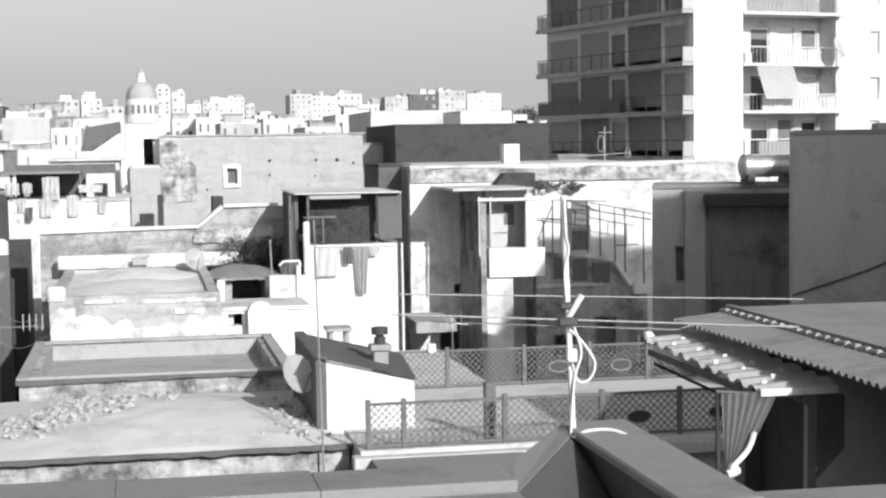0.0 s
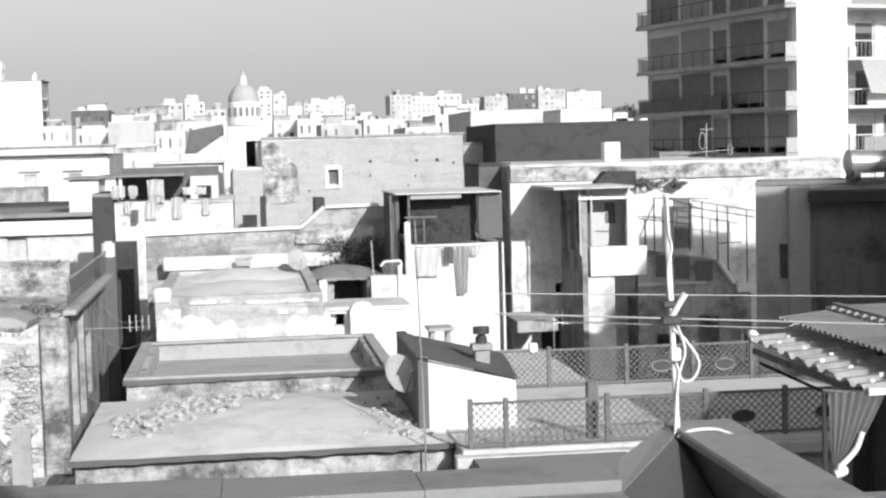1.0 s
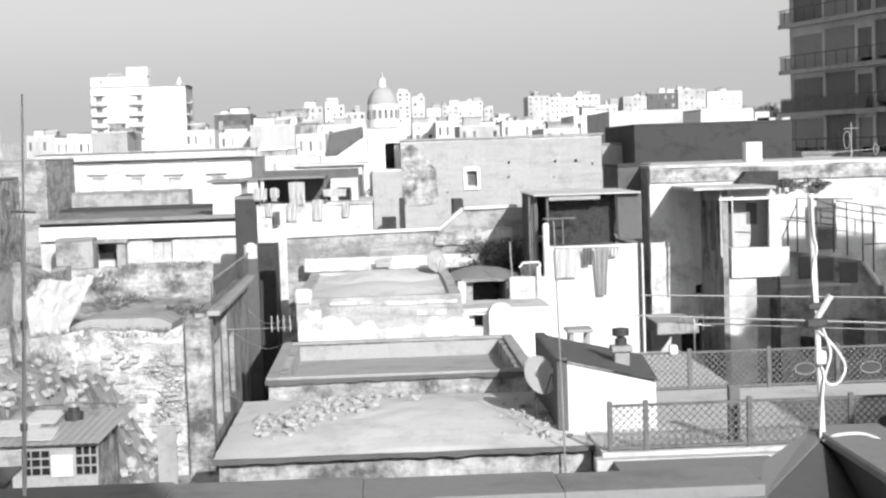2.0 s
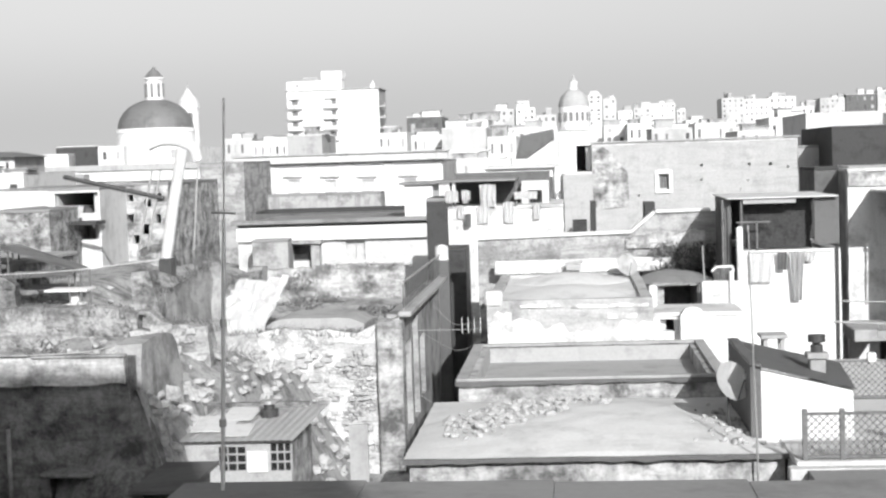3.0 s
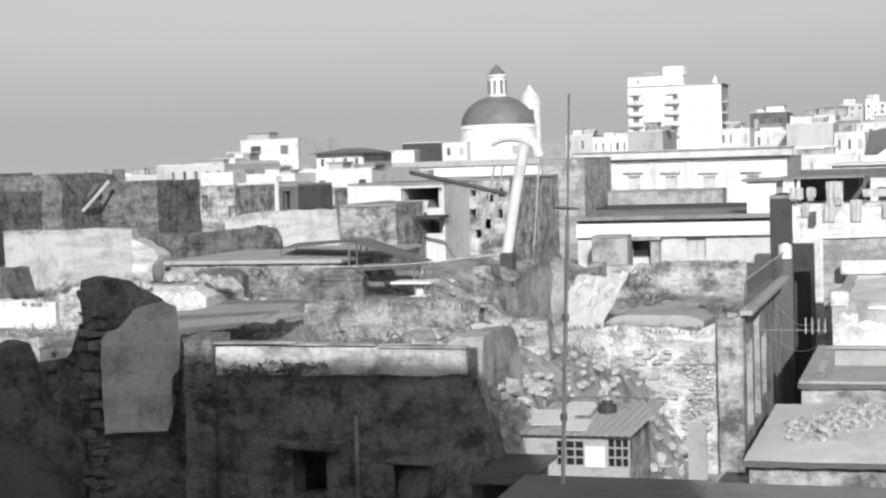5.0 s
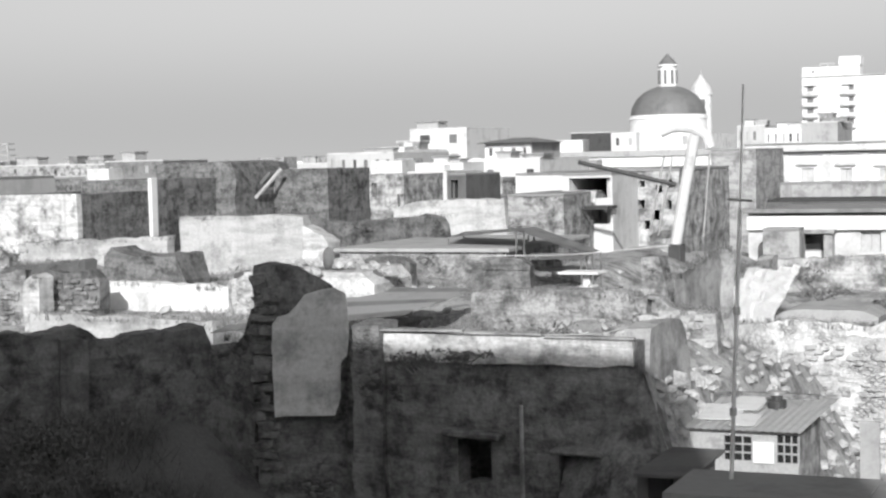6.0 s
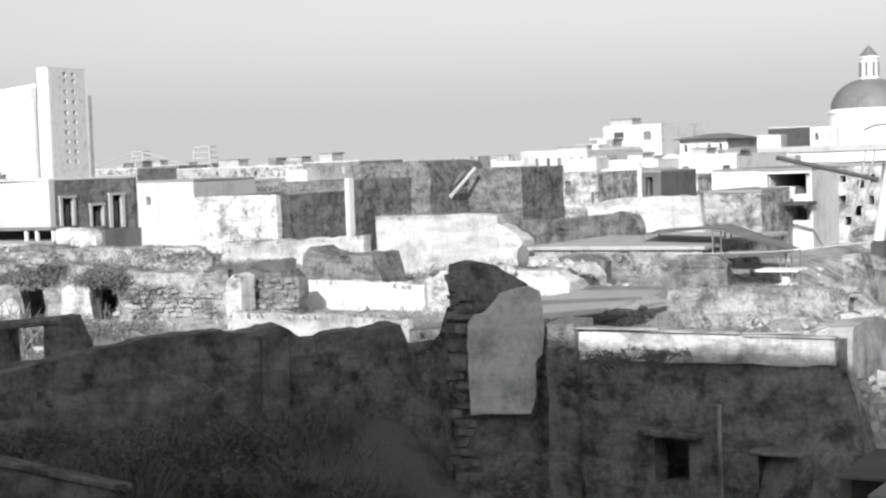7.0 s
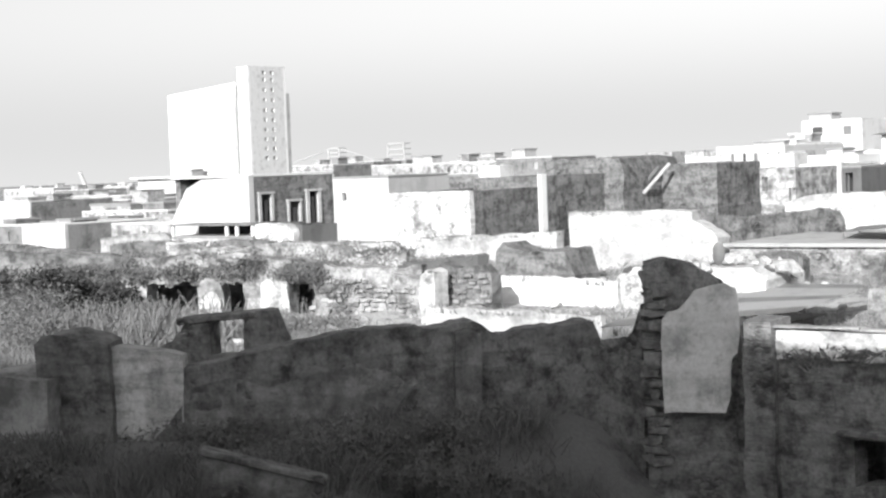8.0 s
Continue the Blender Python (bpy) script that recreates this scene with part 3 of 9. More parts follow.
wire(bm, curve_points([(2.92, 10.30, 12.98), (3.00, 10.25, 13.03), (3.16, 10.20, 13.04), (3.27, 10.10, 13.00), (3.30, 10.05, 12.98)]), 0.012)
solo("hose", bm, PLASTIC, "white cable lying over the parapet coping", "cable")

mast2 = thing("thin_aerial_mast", "thin grey metal aerial mast at the roof edge", "aerial", (-2.33, 10.1, 12.8))
part("pole", tubes(((-2.33, 10.10, 12.81), (-2.25, 10.10, 14.64), 0.014), n=10), PALEMETAL, mast2)
part("tip", tubes(((-2.25, 10.10, 14.64), (-2.22, 10.10, 15.44), 0.007), n=8), PALEMETAL, mast2)
part("element", tubes(((-2.33, 10.10, 14.70), (-2.17, 10.10, 14.69), 0.008)), METAL, mast2)
part("collar", tubes(((-2.28, 10.10, 13.95), (-2.28, 10.10, 14.00), 0.024)), METAL, mast2)
part("collar", tubes(((-2.31, 10.10, 13.29), (-2.31, 10.10, 13.34), 0.024)), METAL, mast2)

# ---- house with corrugated canopies ----
WX = 6.63
can = thing("canopy_house", "low grey house with corrugated canopies and a curtained doorway", "house", (8.2, 17.0, 0.0))
part("front_wall", panel(4.4, 12.6, 0.3, [], None, 1.2, 0.01, pose(WX, 14.6, 0.0)), GREY, can)
# side turned from the sun, its shade put into a darker grey
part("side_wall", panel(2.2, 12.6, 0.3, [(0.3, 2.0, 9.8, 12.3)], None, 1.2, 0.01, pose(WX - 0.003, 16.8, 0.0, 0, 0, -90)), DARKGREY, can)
part("door_leaf", boxes((WX + 0.2, WX + 0.26, 14.8, 16.5, 9.8, 12.3)), TAR, can, "dark recessed door")
part("back_wall", boxes((WX, WX + 4.4, 16.8, 17.1, 0, 12.6)), GREY, can)
part("terrace_slab", boxes((3.9, WX, 11.0, 27.1, 0.0, 9.5)), ROOFGREY, can)


def corrugated(x0, x1, y0, y1, z_of, pitch, depth):
    """A corrugated sheet; the waves run along x."""
    b = bmesh.new()
    n = int((y1 - y0) / pitch * 4)
    rows = []
    for i in range(n + 1):
        y = y0 + (y1 - y0) * i / n
        w = depth * (0, 1, 1, 0)[i % 4]
        rows.append([b.verts.new((x, y, z_of(x, y) + w)) for x in (x0, x1)])
    for r, s in zip(rows, rows[1:]):
        b.faces.new((r[0], r[1], s[1], s[0]))
    bmesh.ops.solidify(b, geom=b.faces[:], thickness=0.012)
    return b


for i in range(4):
    y0 = 13.96 + i * 0.83
    part("canopy_sheet", corrugated(5.74, 6.52, y0, y0 + 0.87, lambda x, y: 12.60 + 0.06 * (x - 5.74) + 0.02 * (y - 13.96) + 0.004 * i, 0.33, 0.055), TIN, can)
for i in range(12):
    sx, sy = 5.85 + 0.5 * ((i * 7) % 5) / 5, 14.1 + 0.26 * i
    part("screw_cap", boxes((sx, sx + 0.05, sy, sy + 0.03, 12.64 + 0.06 * (sx - 5.74) + 0.02 * (sy - 13.96), 12.685 + 0.06 * (sx - 5.74) + 0.02 * (sy - 13.96)), bevel=0.005), PLASTIC, can)
part("canopy_gutter", boxes((5.74, 6.52, 13.86, 13.94, 12.58, 12.65)), PALEMETAL, can)
part("canopy_beam", boxes((5.76, 5.80, 13.96, 17.3, 12.53, 12.59)), WOOD, can)
part("canopy_beam", boxes((6.15, 6.20, 13.96, 17.3, 12.53, 12.60)), WOOD, can)
part("canopy_post", tubes(((5.35, 13.97, 9.5), (5.35, 13.97, 12.62), 0.025), ((5.33, 13.97, 12.63), (5.9, 13.97, 12.57), 0.02)), DARKMETAL, can)
part("stay", tubes(((5.78, 17.1, 12.45), (6.6, 17.1, 12.05), 0.018)), DARKMETAL, can)
part("lower_roof", corrugated(6.22, 6.92, 11.8, 17.7, lambda x, y: 12.84 + 0.10 * (x - 6.1), 0.15, 0.042), SHEET, can)
bm = bmesh.new()
for i in range(26):
    tube(bm, (6.86, 11.85 + i * 0.23, 12.97), (6.86, 12.06 + i * 0.23, 12.95), 0.035, n=8)
part("ridge_tiles", bm, SHEET, can)
part("felt_roof", boxes((7.0, 12.0, 12.6, 17.75, 12.90, 13.0), (6.92, 7.0, 12.5, 17.85, 12.84, 13.02)), ROOFGREY, can)
part("fascia", boxes((6.88, 6.915, 12.5, 17.85, 12.70, 12.93)), TAR, can)
part("roof_support", boxes((7.1, 11.9, 12.7, 14.5, 12.6, 12.89)), DARKGREY, can)
hook = thing("roof_hook", "bent iron rod standing on the felt roof", "rod", (8.1, 15.0, 13.0))
part("rod", wire(bmesh.new(), [(8.1, 14.6, 13.0), (8.12, 14.6, 13.32), (8.06, 14.6, 13.36)], 0.012), DARKMETAL, hook)

curt = bmesh.new()
NC = 40
rows = []
cx0, cx1 = 5.36, 5.86
cz0, cz1 = 11.90, 12.62
for k in range(14):
    v = k / 13
    row = []
    for i in range(NC + 1):
        u = i / NC
        x = cx0 + u * ((cx1 - cx0) * (1 - v) ** 0.75 + 0.06) + 0.04 * v
        row.append(curt.verts.new((x, 13.9 + 0.02 * math.sin(u * 42 + v) * (1 - 0.5 * v), cz1 + (cz0 - cz1) * v)))
    rows.append(row)
for r, s in zip(rows, rows[1:]):
    for i in range(NC):
        curt.faces.new((r[i], r[i + 1], s[i + 1], s[i]))
bmesh.ops.solidify(curt, geom=curt.faces[:], thickness=0.01)
curtain = thing("curtain", "grey hanging curtain tied back with a white edge", "curtain", (6.0, 13.9, 12.5))
part("drape", curt, GREYCLOTH, curtain)
bm = bmesh.new()
wire(bm, curve_points([(5.67, 13.85, 12.25), (5.60, 13.85, 12.08), (5.43, 13.85, 11.91)]), 0.028, 8)
wire(bm, curve_points([(5.42, 13.85, 11.93), (5.49, 13.85, 11.89), (5.40, 13.85, 11.86)]), 0.042, 8)
part("white_hem", bm, CLOTH, curtain, "white hem gathered in a knot")

# ---- lattice fences on the terrace ----
def ring(cx, y, cz, a, c, r):
    b = bmesh.new()
    wire(b, [(cx + a * math.cos(2 * math.pi * i / 24), y, cz + c * math.sin(2 * math.pi * i / 24)) for i in range(25)], r, 6)
    return b


def lattice_fence(label, posts, y, z0, z1, ovals):
    root = thing("lattice_fence", label, "fence", ((posts[0] + posts[-1]) / 2, y, z0))
    for x in posts:
        part("post", boxes((x - 0.045, x + 0.045, y - 0.045, y + 0.045, z0, z1 + 0.06), bevel=0.008), WOOD, root)
    for x0, x1 in zip(posts, posts[1:]):
        a, b, c, d = x0 + 0.05, x1 - 0.05, z0 + 0.1, z1
        part("top_rail", boxes((a, b, y - 0.025, y + 0.025, d - 0.05, d)), WOOD, root)
        part("bottom_rail", boxes((a, b, y - 0.025, y + 0.025, c, c + 0.05)), WOOD, root)
        h = d - c - 0.1
        lo, hi = c + 0.05, d - 0.05
        k = a - h + 0.08
        while k < b:
            for sign in (0, 1):
                p, q = max(k, a), min(k + h, b)
                if q - p > 0.06:
                    za, zb = (lo + p - k, lo + q - k) if not sign else (hi - (p - k), hi - (q - k))
                    bm = bmesh.new()
                    s = 0.0125
                    yy = y - 0.012 + 0.012 * sign
                    vs = [bm.verts.new((px, yy + dy, pz + dz)) for px, pz in ((p, za), (q, zb)) for dy in (0, 0.01) for dz in (-s, s)]
                    for f in ((0, 1, 3, 2), (4, 6, 7, 5), (0, 4, 5, 1), (2, 3, 7, 6), (0, 2, 6, 4), (1, 5, 7, 3)):
                        bm.faces.new([vs[i] for i in f])
                    part("slat", bm, WOOD, root)
            k += 0.135
    for cx, cz in ovals:
        part("oval_ring", ring(cx, y - 0.03, cz, 0.23, 0.125, 0.014), METAL, root, "oval pale rim round a dark hole")
        bm = bmesh.new()
        bmesh.ops.create_cone(bm, cap_ends=True, segments=20, radius1=0.22, radius2=0.22, depth=0.012, matrix=Matrix.Translation((cx, y - 0.02, cz)) @ Matrix.Diagonal((1, 1, 0.52, 1)) @ Matrix.Rotation(radians(90), 4, "X"))
        part("oval_plate", bm, DARKMETAL, root)
    return root


lattice_fence("brown wooden lattice fence panels along the terrace edge", [3.92, 4.56, 6.41, 8.23, 9.72, 11.3], 27.45, 9.52, 10.42, [(8.93, 9.95), (10.5, 9.97)])
lattice_fence("brown wooden lattice fence panels behind the terrace", [5.3, 6.63, 8.38, 9.9, 11.26, 12.9], 34.0, 9.52, 10.44, [(9.18, 9.97), (10.63, 9.95)])
solo("terrace_kerb", shake(boxes((3.6, 14.0, 27.0, 27.38, 9.3, 9.52), (5.0, 13.5, 33.5, 33.9, 9.462, 9.56), bevel=0.02), 0.01), CREAM, "pale ledge under the lattice fence", "ledge")
solo("bin", shake(boxes((6.15, 6.35, 27.9, 28.1, 9.465, 10.62), bevel=0.02), 0.005), WOOD, "dark square wooden post behind the fence", "post")
solo("lantern", boxes((11.2, 11.36, 33.9, 34.06, 10.51, 10.68), bevel=0.02), PLASTIC, "white box lamp on the fence post", "lamp")

# ---- stair hut ----
hz = [10.86, 10.48]
hx = [3.44, 5.12]
hut = thing("stair_hut", "small white stair hut with a grey sloping roof and dark side", "hut", ((hx[0] + hx[1]) / 2, 31.0, 9.46))
part("front_wall", panel(hx[1] - hx[0], hz[0] - 9.3, 0.2, (), [(0, hz[0] - 9.3), (hx[1] - hx[0], hz[1] - 9.3)], 0.5, 0.01, pose(hx[0], 29.6, 9.3)), CLEAN, hut)
# sunless side of the white hut, shade painted as dark grey
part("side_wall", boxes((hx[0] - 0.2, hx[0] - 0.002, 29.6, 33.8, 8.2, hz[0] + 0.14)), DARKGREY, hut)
bm = bmesh.new()
vs = [bm.verts.new(p) for p in ((hx[0] - 0.24, 29.5, hz[0] + 0.14), (hx[1] + 0.05, 29.5, hz[1] + 0.02), (hx[1] + 0.45, 33.8, hz[1] - 0.05), (hx[0] - 0.24, 33.8, hz[0] + 0.14))]
bm.faces.new(vs)
bmesh.ops.solidify(bm, geom=bm.faces[:], thickness=-0.1)
part("roof", bm, ROOFGREY, hut)
pot = chimney("chimney", "grey chimney with a round iron pot on the hut roof", 4.71, 31.2, 10.2, 10.99, 0.30)
pz = 10.99
px_ = 4.71
part("pot", tubes(((px_, 31.2, pz + 0.003), (px_, 31.2, pz + 0.14), 0.12), ((px_, 31.2, pz + 0.2), (px_, 31.2, pz + 0.34), 0.17), ((px_, 31.2, pz + 0.14), (px_, 31.2, pz + 0.2), 0.08), n=14), DARKMETAL, pot, "dark round iron cowl")
dish("satellite_dish", "large pale satellite dish leaning beside the hut", (2.94, 30.50, 10.52), 0.80, 30, 25, 9.5)
bm = bmesh.new()
tube(bm, (3.20, 28.2, 8.8), (3.10, 28.20, 13.66), 0.022, 0.012)
solo("aerial_pole", bm, METAL, "thin leaning metal pole by the hut", "pole")
tb = thing("vent_stack", "square concrete vent with a flat slab on four legs", "vent", (4.70, 38.0, 9.0))
vx, vz = 4.70, 10.58
part("slab", boxes((vx - 0.32, vx + 0.32, 37.6, 38.4, vz - 0.08, vz), bevel=0.01), GREY, tb)
for dx in (-0.2, 0.2):
    for dy in (-0.25, 0.25):
        part("leg", boxes((vx + dx - 0.05, vx + dx + 0.05, 38 + dy - 0.05, 38 + dy + 0.05, 9.0, vz - 0.083)), GREY, tb)

# ---- rubble on the vaulted roof ----
def stone_mesh(seed):
    b = bmesh.new()
    bmesh.ops.create_icosphere(b, subdivisions=1, radius=1.0)
    r = random.Random(seed)
    off = Vector((r.uniform(0, 50), r.uniform(0, 50), 0))
    for v in b.verts:
        v.co *= 0.75 + 0.5 * noise.noise(v.co * 0.9 + off)
        v.co.z *= 0.65
    me = bpy.data.meshes.new("stone")
    b.to_mesh(me)
    b.free()
    me.materials.append(STONE)
    return me


STONES = [stone_mesh(i) for i in range(7)]


def rubble(root, spots, size, rnd):
    for x, y, z in spots:
        o = new("stone", rnd.choice(STONES))
        o.parent = root
        s = size * rnd.uniform(0.5, 1.7) * (1.7 if rnd.random() < 0.1 else 1)
        o.matrix_basis = Matrix.LocRotScale(Vector((x, y, z + s * 0.3)) - root.location, Euler((rnd.uniform(-0.4, 0.4), rnd.uniform(-0.4, 0.4), rnd.uniform(0, 6.3))), (s, s, s))


def dome_z(x, y):
    i, j = min(max((x + 3.2) / 7.0, 0), 1), min(max((y - 28.25) / 6.8, 0), 1)
    return 9.53 + 0.34 * math.sin(math.pi * i) ** 0.8 * math.sin(math.pi * j) ** 0.8


rnd = random.Random(4)
heap = thing("rubble_heap", "loose pale broken masonry heaped on the roof", "rubble", (-1.2, 32.0, 9.6))
spots = []
for _ in range(290):
    u = rnd.gauss(0, 1)
    x = -1.45 + 0.75 * u + rnd.gauss(0, 0.3)
    y = 31.9 + 0.8 * u + rnd.gauss(0, 0.75)
    if -2.7 < x < 1.8 and 29.4 < y < 34.8:
        spots.append((x, y, dome_z(x, y)))
rubble(heap, spots, 0.068, rnd)
heap2 = thing("rubble_heap", "small scatter of broken masonry at the roof corner", "rubble", (3.0, 30.5, 9.5))
spots = []
for _ in range(60):
    x, y = rnd.gauss(3.0, 0.35), rnd.gauss(30.6, 0.8)
    if x < 3.6 and 28.6 < y < 34:
        spots.append((x, y, dome_z(x, y)))
rubble(heap2, spots, 0.06, rnd)

# white lamps on the fence posts
for lx, ly, lz in ((6.27, 33.95, 10.40), (11.31, 33.95, 10.43)):
    pl = thing("post_lamp", "small white cube lamp on a fence post", "lamp", (lx, ly, lz), "fence lamps")
    part("shade", boxes((lx - 0.09, lx + 0.09, ly - 0.09, ly + 0.09, lz, lz + 0.2), bevel=0.02), PLASTIC, pl)
    part("foot", boxes((lx - 0.04, lx + 0.04, ly - 0.04, ly + 0.04, 10.4, lz - 0.003)), DARKMETAL, pl)


# ---- laundry house: white wall below, roofed terrace above ----
LZ = (5.03, 8.00, 8.23, 11.95)
# sides in dirty plaster, darker than the front to carry their shade
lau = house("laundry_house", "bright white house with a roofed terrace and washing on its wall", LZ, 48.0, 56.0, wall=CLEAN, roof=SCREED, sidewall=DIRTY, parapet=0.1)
lx0, lx1, _, lz = LZ
up = 13.50
# left wall coloured dark for the shaded, netted side of the terrace
part("terrace_wall", panel(3.6, up - lz + 0.9, 0.12, [(0.5, 3.2, 1.8, 2.2)], None, 1.0, 0.02, pose(4.69, 52.0, lz - 0.9, 0, 0, -90)), DARKGREY, lau)
for k in range(5):
    part("side_slat", boxes((4.62, 4.67, 48.5 + 0.75 * k, 48.62 + 0.75 * k, lz - 0.9, up - 0.02)), WOOD, lau)
# back wall blackened: the depth of the roofed terrace is painted in
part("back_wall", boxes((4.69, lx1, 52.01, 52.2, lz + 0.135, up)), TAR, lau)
part("side_screen", boxes((7.27, lx1, 48.2, 48.3, lz + 0.135, up)), SHUTTER, lau, "grey slatted screen")
for i in range(18):
    a = 7.27 + 0.04 * i
    part("screen_slat", boxes((a, a + 0.03, 48.17, 48.197, lz + 0.14, up - 0.02)), SHUTTER, lau)
part("terrace_roof", boxes((4.66, lx1 - 0.05, 47.9, 53.0, up + 0.01, up + 0.05), bevel=0.01), PALEMETAL, lau, "thin pale sheet roof")
part("eaves_board", boxes((lx0 + 0.1, 6.7, 48.0, 48.05, up - 0.14, up - 0.02)), GREY, lau)
part("dark_net", shake(panel(7.26 - lx0 - 0.1, up - lz - 0.02, 0.03, (), None, 0.12, 0.0, pose(lx0 + 0.1, 48.75, lz + 0.02)), 0.07, 1.6), NET, lau, "dark net hung across the terrace")
part("terrace_post", tubes(((lx0 + 0.05, 48.1, lz), (lx0 + 0.05, 48.1, up), 0.04)), WOOD, lau)
part("terrace_post", tubes(((4.52, 48.1, lz - 1.2), (4.52, 48.1, up), 0.04)), WOOD, lau)
part("terrace_rail", tubes(((lx0 - 0.1, 48.05, lz + 0.85), (lx0 + 0.9, 48.05, lz + 0.85), 0.03), ((lx0 + 0.5, 48.05, lz), (lx0 + 0.5, 48.05, lz + 0.85), 0.03)), WOOD, lau)
part("white_pier", shake(boxes((lx0 - 0.12, lx0 + 0.06, 47.8, 47.99, lz - 1.4, lz + 0.75), bevel=0.05), 0.02), CLEAN, lau)
part("drain_pipe", tubes(((lx1 - 0.12, 47.93, 2.0), (lx1 - 0.12, 47.93, lz + 0.1), 0.05)), DARKMETAL, lau)
bm = bmesh.new()
wire(bm, [(lx0 + 0.2, 47.8, lz - 0.05), (lx1 - 0.3, 47.8, lz - 0.08)], 0.012)
part("clothes_line", bm, DARKMETAL, lau)


def hanging(label, a, b, z1, z0, y, material, taper=0.8, group="washing"):
    """A piece of washing: folded cloth with creases."""
    bm = bmesh.new()
    n, k = 10, 8
    rows = []
    for j in range(k + 1):
        v = j / k
        s = 1 + (taper - 1) * v
        m = (a + b) / 2
        rows.append([bm.verts.new((m + (a - m + (b - a) * i / n) * s, y + 0.04 * math.sin(i * 1.7 + 2 * v) + 0.02 * noise.noise(Vector((i, j, a))), z1 + (z0 - z1) * v - 0.05 * abs(i / n - 0.5) * (1 - v))) for i in range(n + 1)])
    for r, s in zip(rows, rows[1:]):
        for i in range(n):
            bm.faces.new((r[i], r[i + 1], s[i + 1], s[i]))
    bmesh.ops.solidify(bm, geom=bm.faces[:], thickness=0.012)
    return solo("washing", bm, material, label, "laundry", group)


ly = 47.78
hanging("white sheet drying on the line of the white house", 5.26, 5.97, lz - 0.05, 11.01, ly, CLOTH, 0.95)
hanging("short pale shirt drying on the line", 6.09, 6.37, lz - 0.05, 11.36, ly - 0.02, GREYCLOTH, 0.9)
hanging("long pale trousers drying on the line", 6.44, 6.89, lz - 0.05, 10.43, ly - 0.01, CREAM, 0.6)
hanging("pale towel drying on the line", 6.91, 7.21, lz - 0.05, 11.60, ly, CLOTH, 0.9)

house("white_yard_roof", "low whitewashed yard roof between the terraces", (3.4, 8.4, 0, 8.95), 34.6, 44.4, wall=CLEAN, roof=SCREED, category="outhouse")
# ---- yard between vaulted house and laundry house ----
house("yard_wall", "low white yard building between the roofs", (2.21, 4.73, 8.82, 10.35), 44.5, 47.0, wall=LIME, roof=SCREED, front=[("hole", (2.39, 2.80, 9.96, 10.44))], category="outhouse")
bm = bmesh.new()
x0, x1, z0, z1 = (2.93, 3.59, 9.73, 10.68)
prof = [(x0, z0), (x1, z0), (x1, z1 - 0.25), (x1 - 0.12, z1 - 0.06), ((x0 + x1) / 2, z1), (x0 + 0.12, z1 - 0.06), (x0, z1 - 0.25)]
f = [bm.verts.new((x, 44.0, z)) for x, z in prof]
g = [bm.verts.new((x, 44.45, z)) for x, z in prof]
bm.faces.new(f)
bm.faces.new(g[::-1])
for i in range(7):
    bm.faces.new((f[i], g[i], g[(i + 1) % 7], f[(i + 1) % 7]))
solo("white_chimney", shake(bm, 0.02), CLEAN, "rounded whitewashed chimney breast on the yard roof", "chimney")
shed = house("shed", "dark open shed under a shallow grey dome", (2.40, 4.1, 9.69, 10.98), 48.5, 52.0, wall=DIRTY, roof=None, front=[("hole", (2.55, 3.75, 10.04, 10.90))], category="shed")
part("dome", shallow_dome(3.16, 50.4, 1.32, 2.0, 10.92, 0.33), ROOFGREY, shed)
dish("satellite_dish", "white satellite dish on the vaulted roof", (1.70, 51.50, 11.33), 0.75, 20, 25, 11.0)
solo("white_pier", shake(boxes((2.18, 2.40, 46.4, 46.75, 9.4, 11.10), bevel=0.04), 0.03), CLEAN, "rough whitewashed pier beside the vaulted house", "pier")
yw = thing("terrace_parapet", "mottled whitewashed parapet below the roofed terrace", "wall", (4.4, 47.3, 8.8))
part("body", panel(1.18, 2.28, 0.3, (), [(0, 2.28), (0.5, 2.32), (1.18, 2.26)], 0.3, 0.04, pose(3.8, 47.2, 8.82)), LIME, yw)
part("ledge", shake(boxes((3.76, 4.96, 47.02, 47.18, 10.22, 10.32), bevel=0.03), 0.03), CLEAN, yw)
rl = thing("garden_bench_back", "white bent rail with dark slats on the parapet", "railing", (4.4, 46.9, 11.1))
part("rail", tubes(((4.10, 47.3, 11.40), (4.22, 47.3, 11.53), 0.035), ((4.22, 47.3, 11.53), (4.70, 47.3, 11.54), 0.035), ((4.70, 47.3, 11.54), (4.74, 47.3, 11.40), 0.035)), CLEAN, rl, "white bent top rail")
for k in range(7):
    part("slat", boxes((4.15 + 0.075 * k, 4.185 + 0.075 * k, 47.28, 47.31, 11.08, 11.5)), WOOD, rl)
solo("white_bollard", shake(tubes(((4.66, 47.1, 10.34), (4.66, 47.1, 11.42), 0.07), n=10), 0.015), CLEAN, "rounded whitewashed post before the parapet", "post")
solo("washing_pole", tubes(((3.88, 47.35, 11.05), (3.84, 47.35, 12.18), 0.025)), METAL, "thin grey pole on the parapet", "pole")
solo("white_band", shake(boxes((-2.67, 3.25, 52.7, 52.95, 11.06, 11.50), bevel=0.03), 0.05), LIME, "low whitewashed kerb at the foot of the garden wall", "kerb")
for a, b, za, zb in ((-3.45, -0.9, 12.22, 12.27), (-0.89, 1.95, 12.27, 12.31), (1.96, 2.77, 12.32, 12.98), (2.79, 4.62, 12.98, 12.99)):
    bm = boxes((0, math.hypot(b - a, zb - za), 53.38, 53.95, -0.02, 0.08), bevel=0.02)
    bm.transform(pose(a, 0, za, 0, -math.degrees(math.atan2(zb - za, b - a)), 0))
    part("coping", shake(bm, 0.012), CLEAN, gwall, "whitewashed coping of the garden wall")
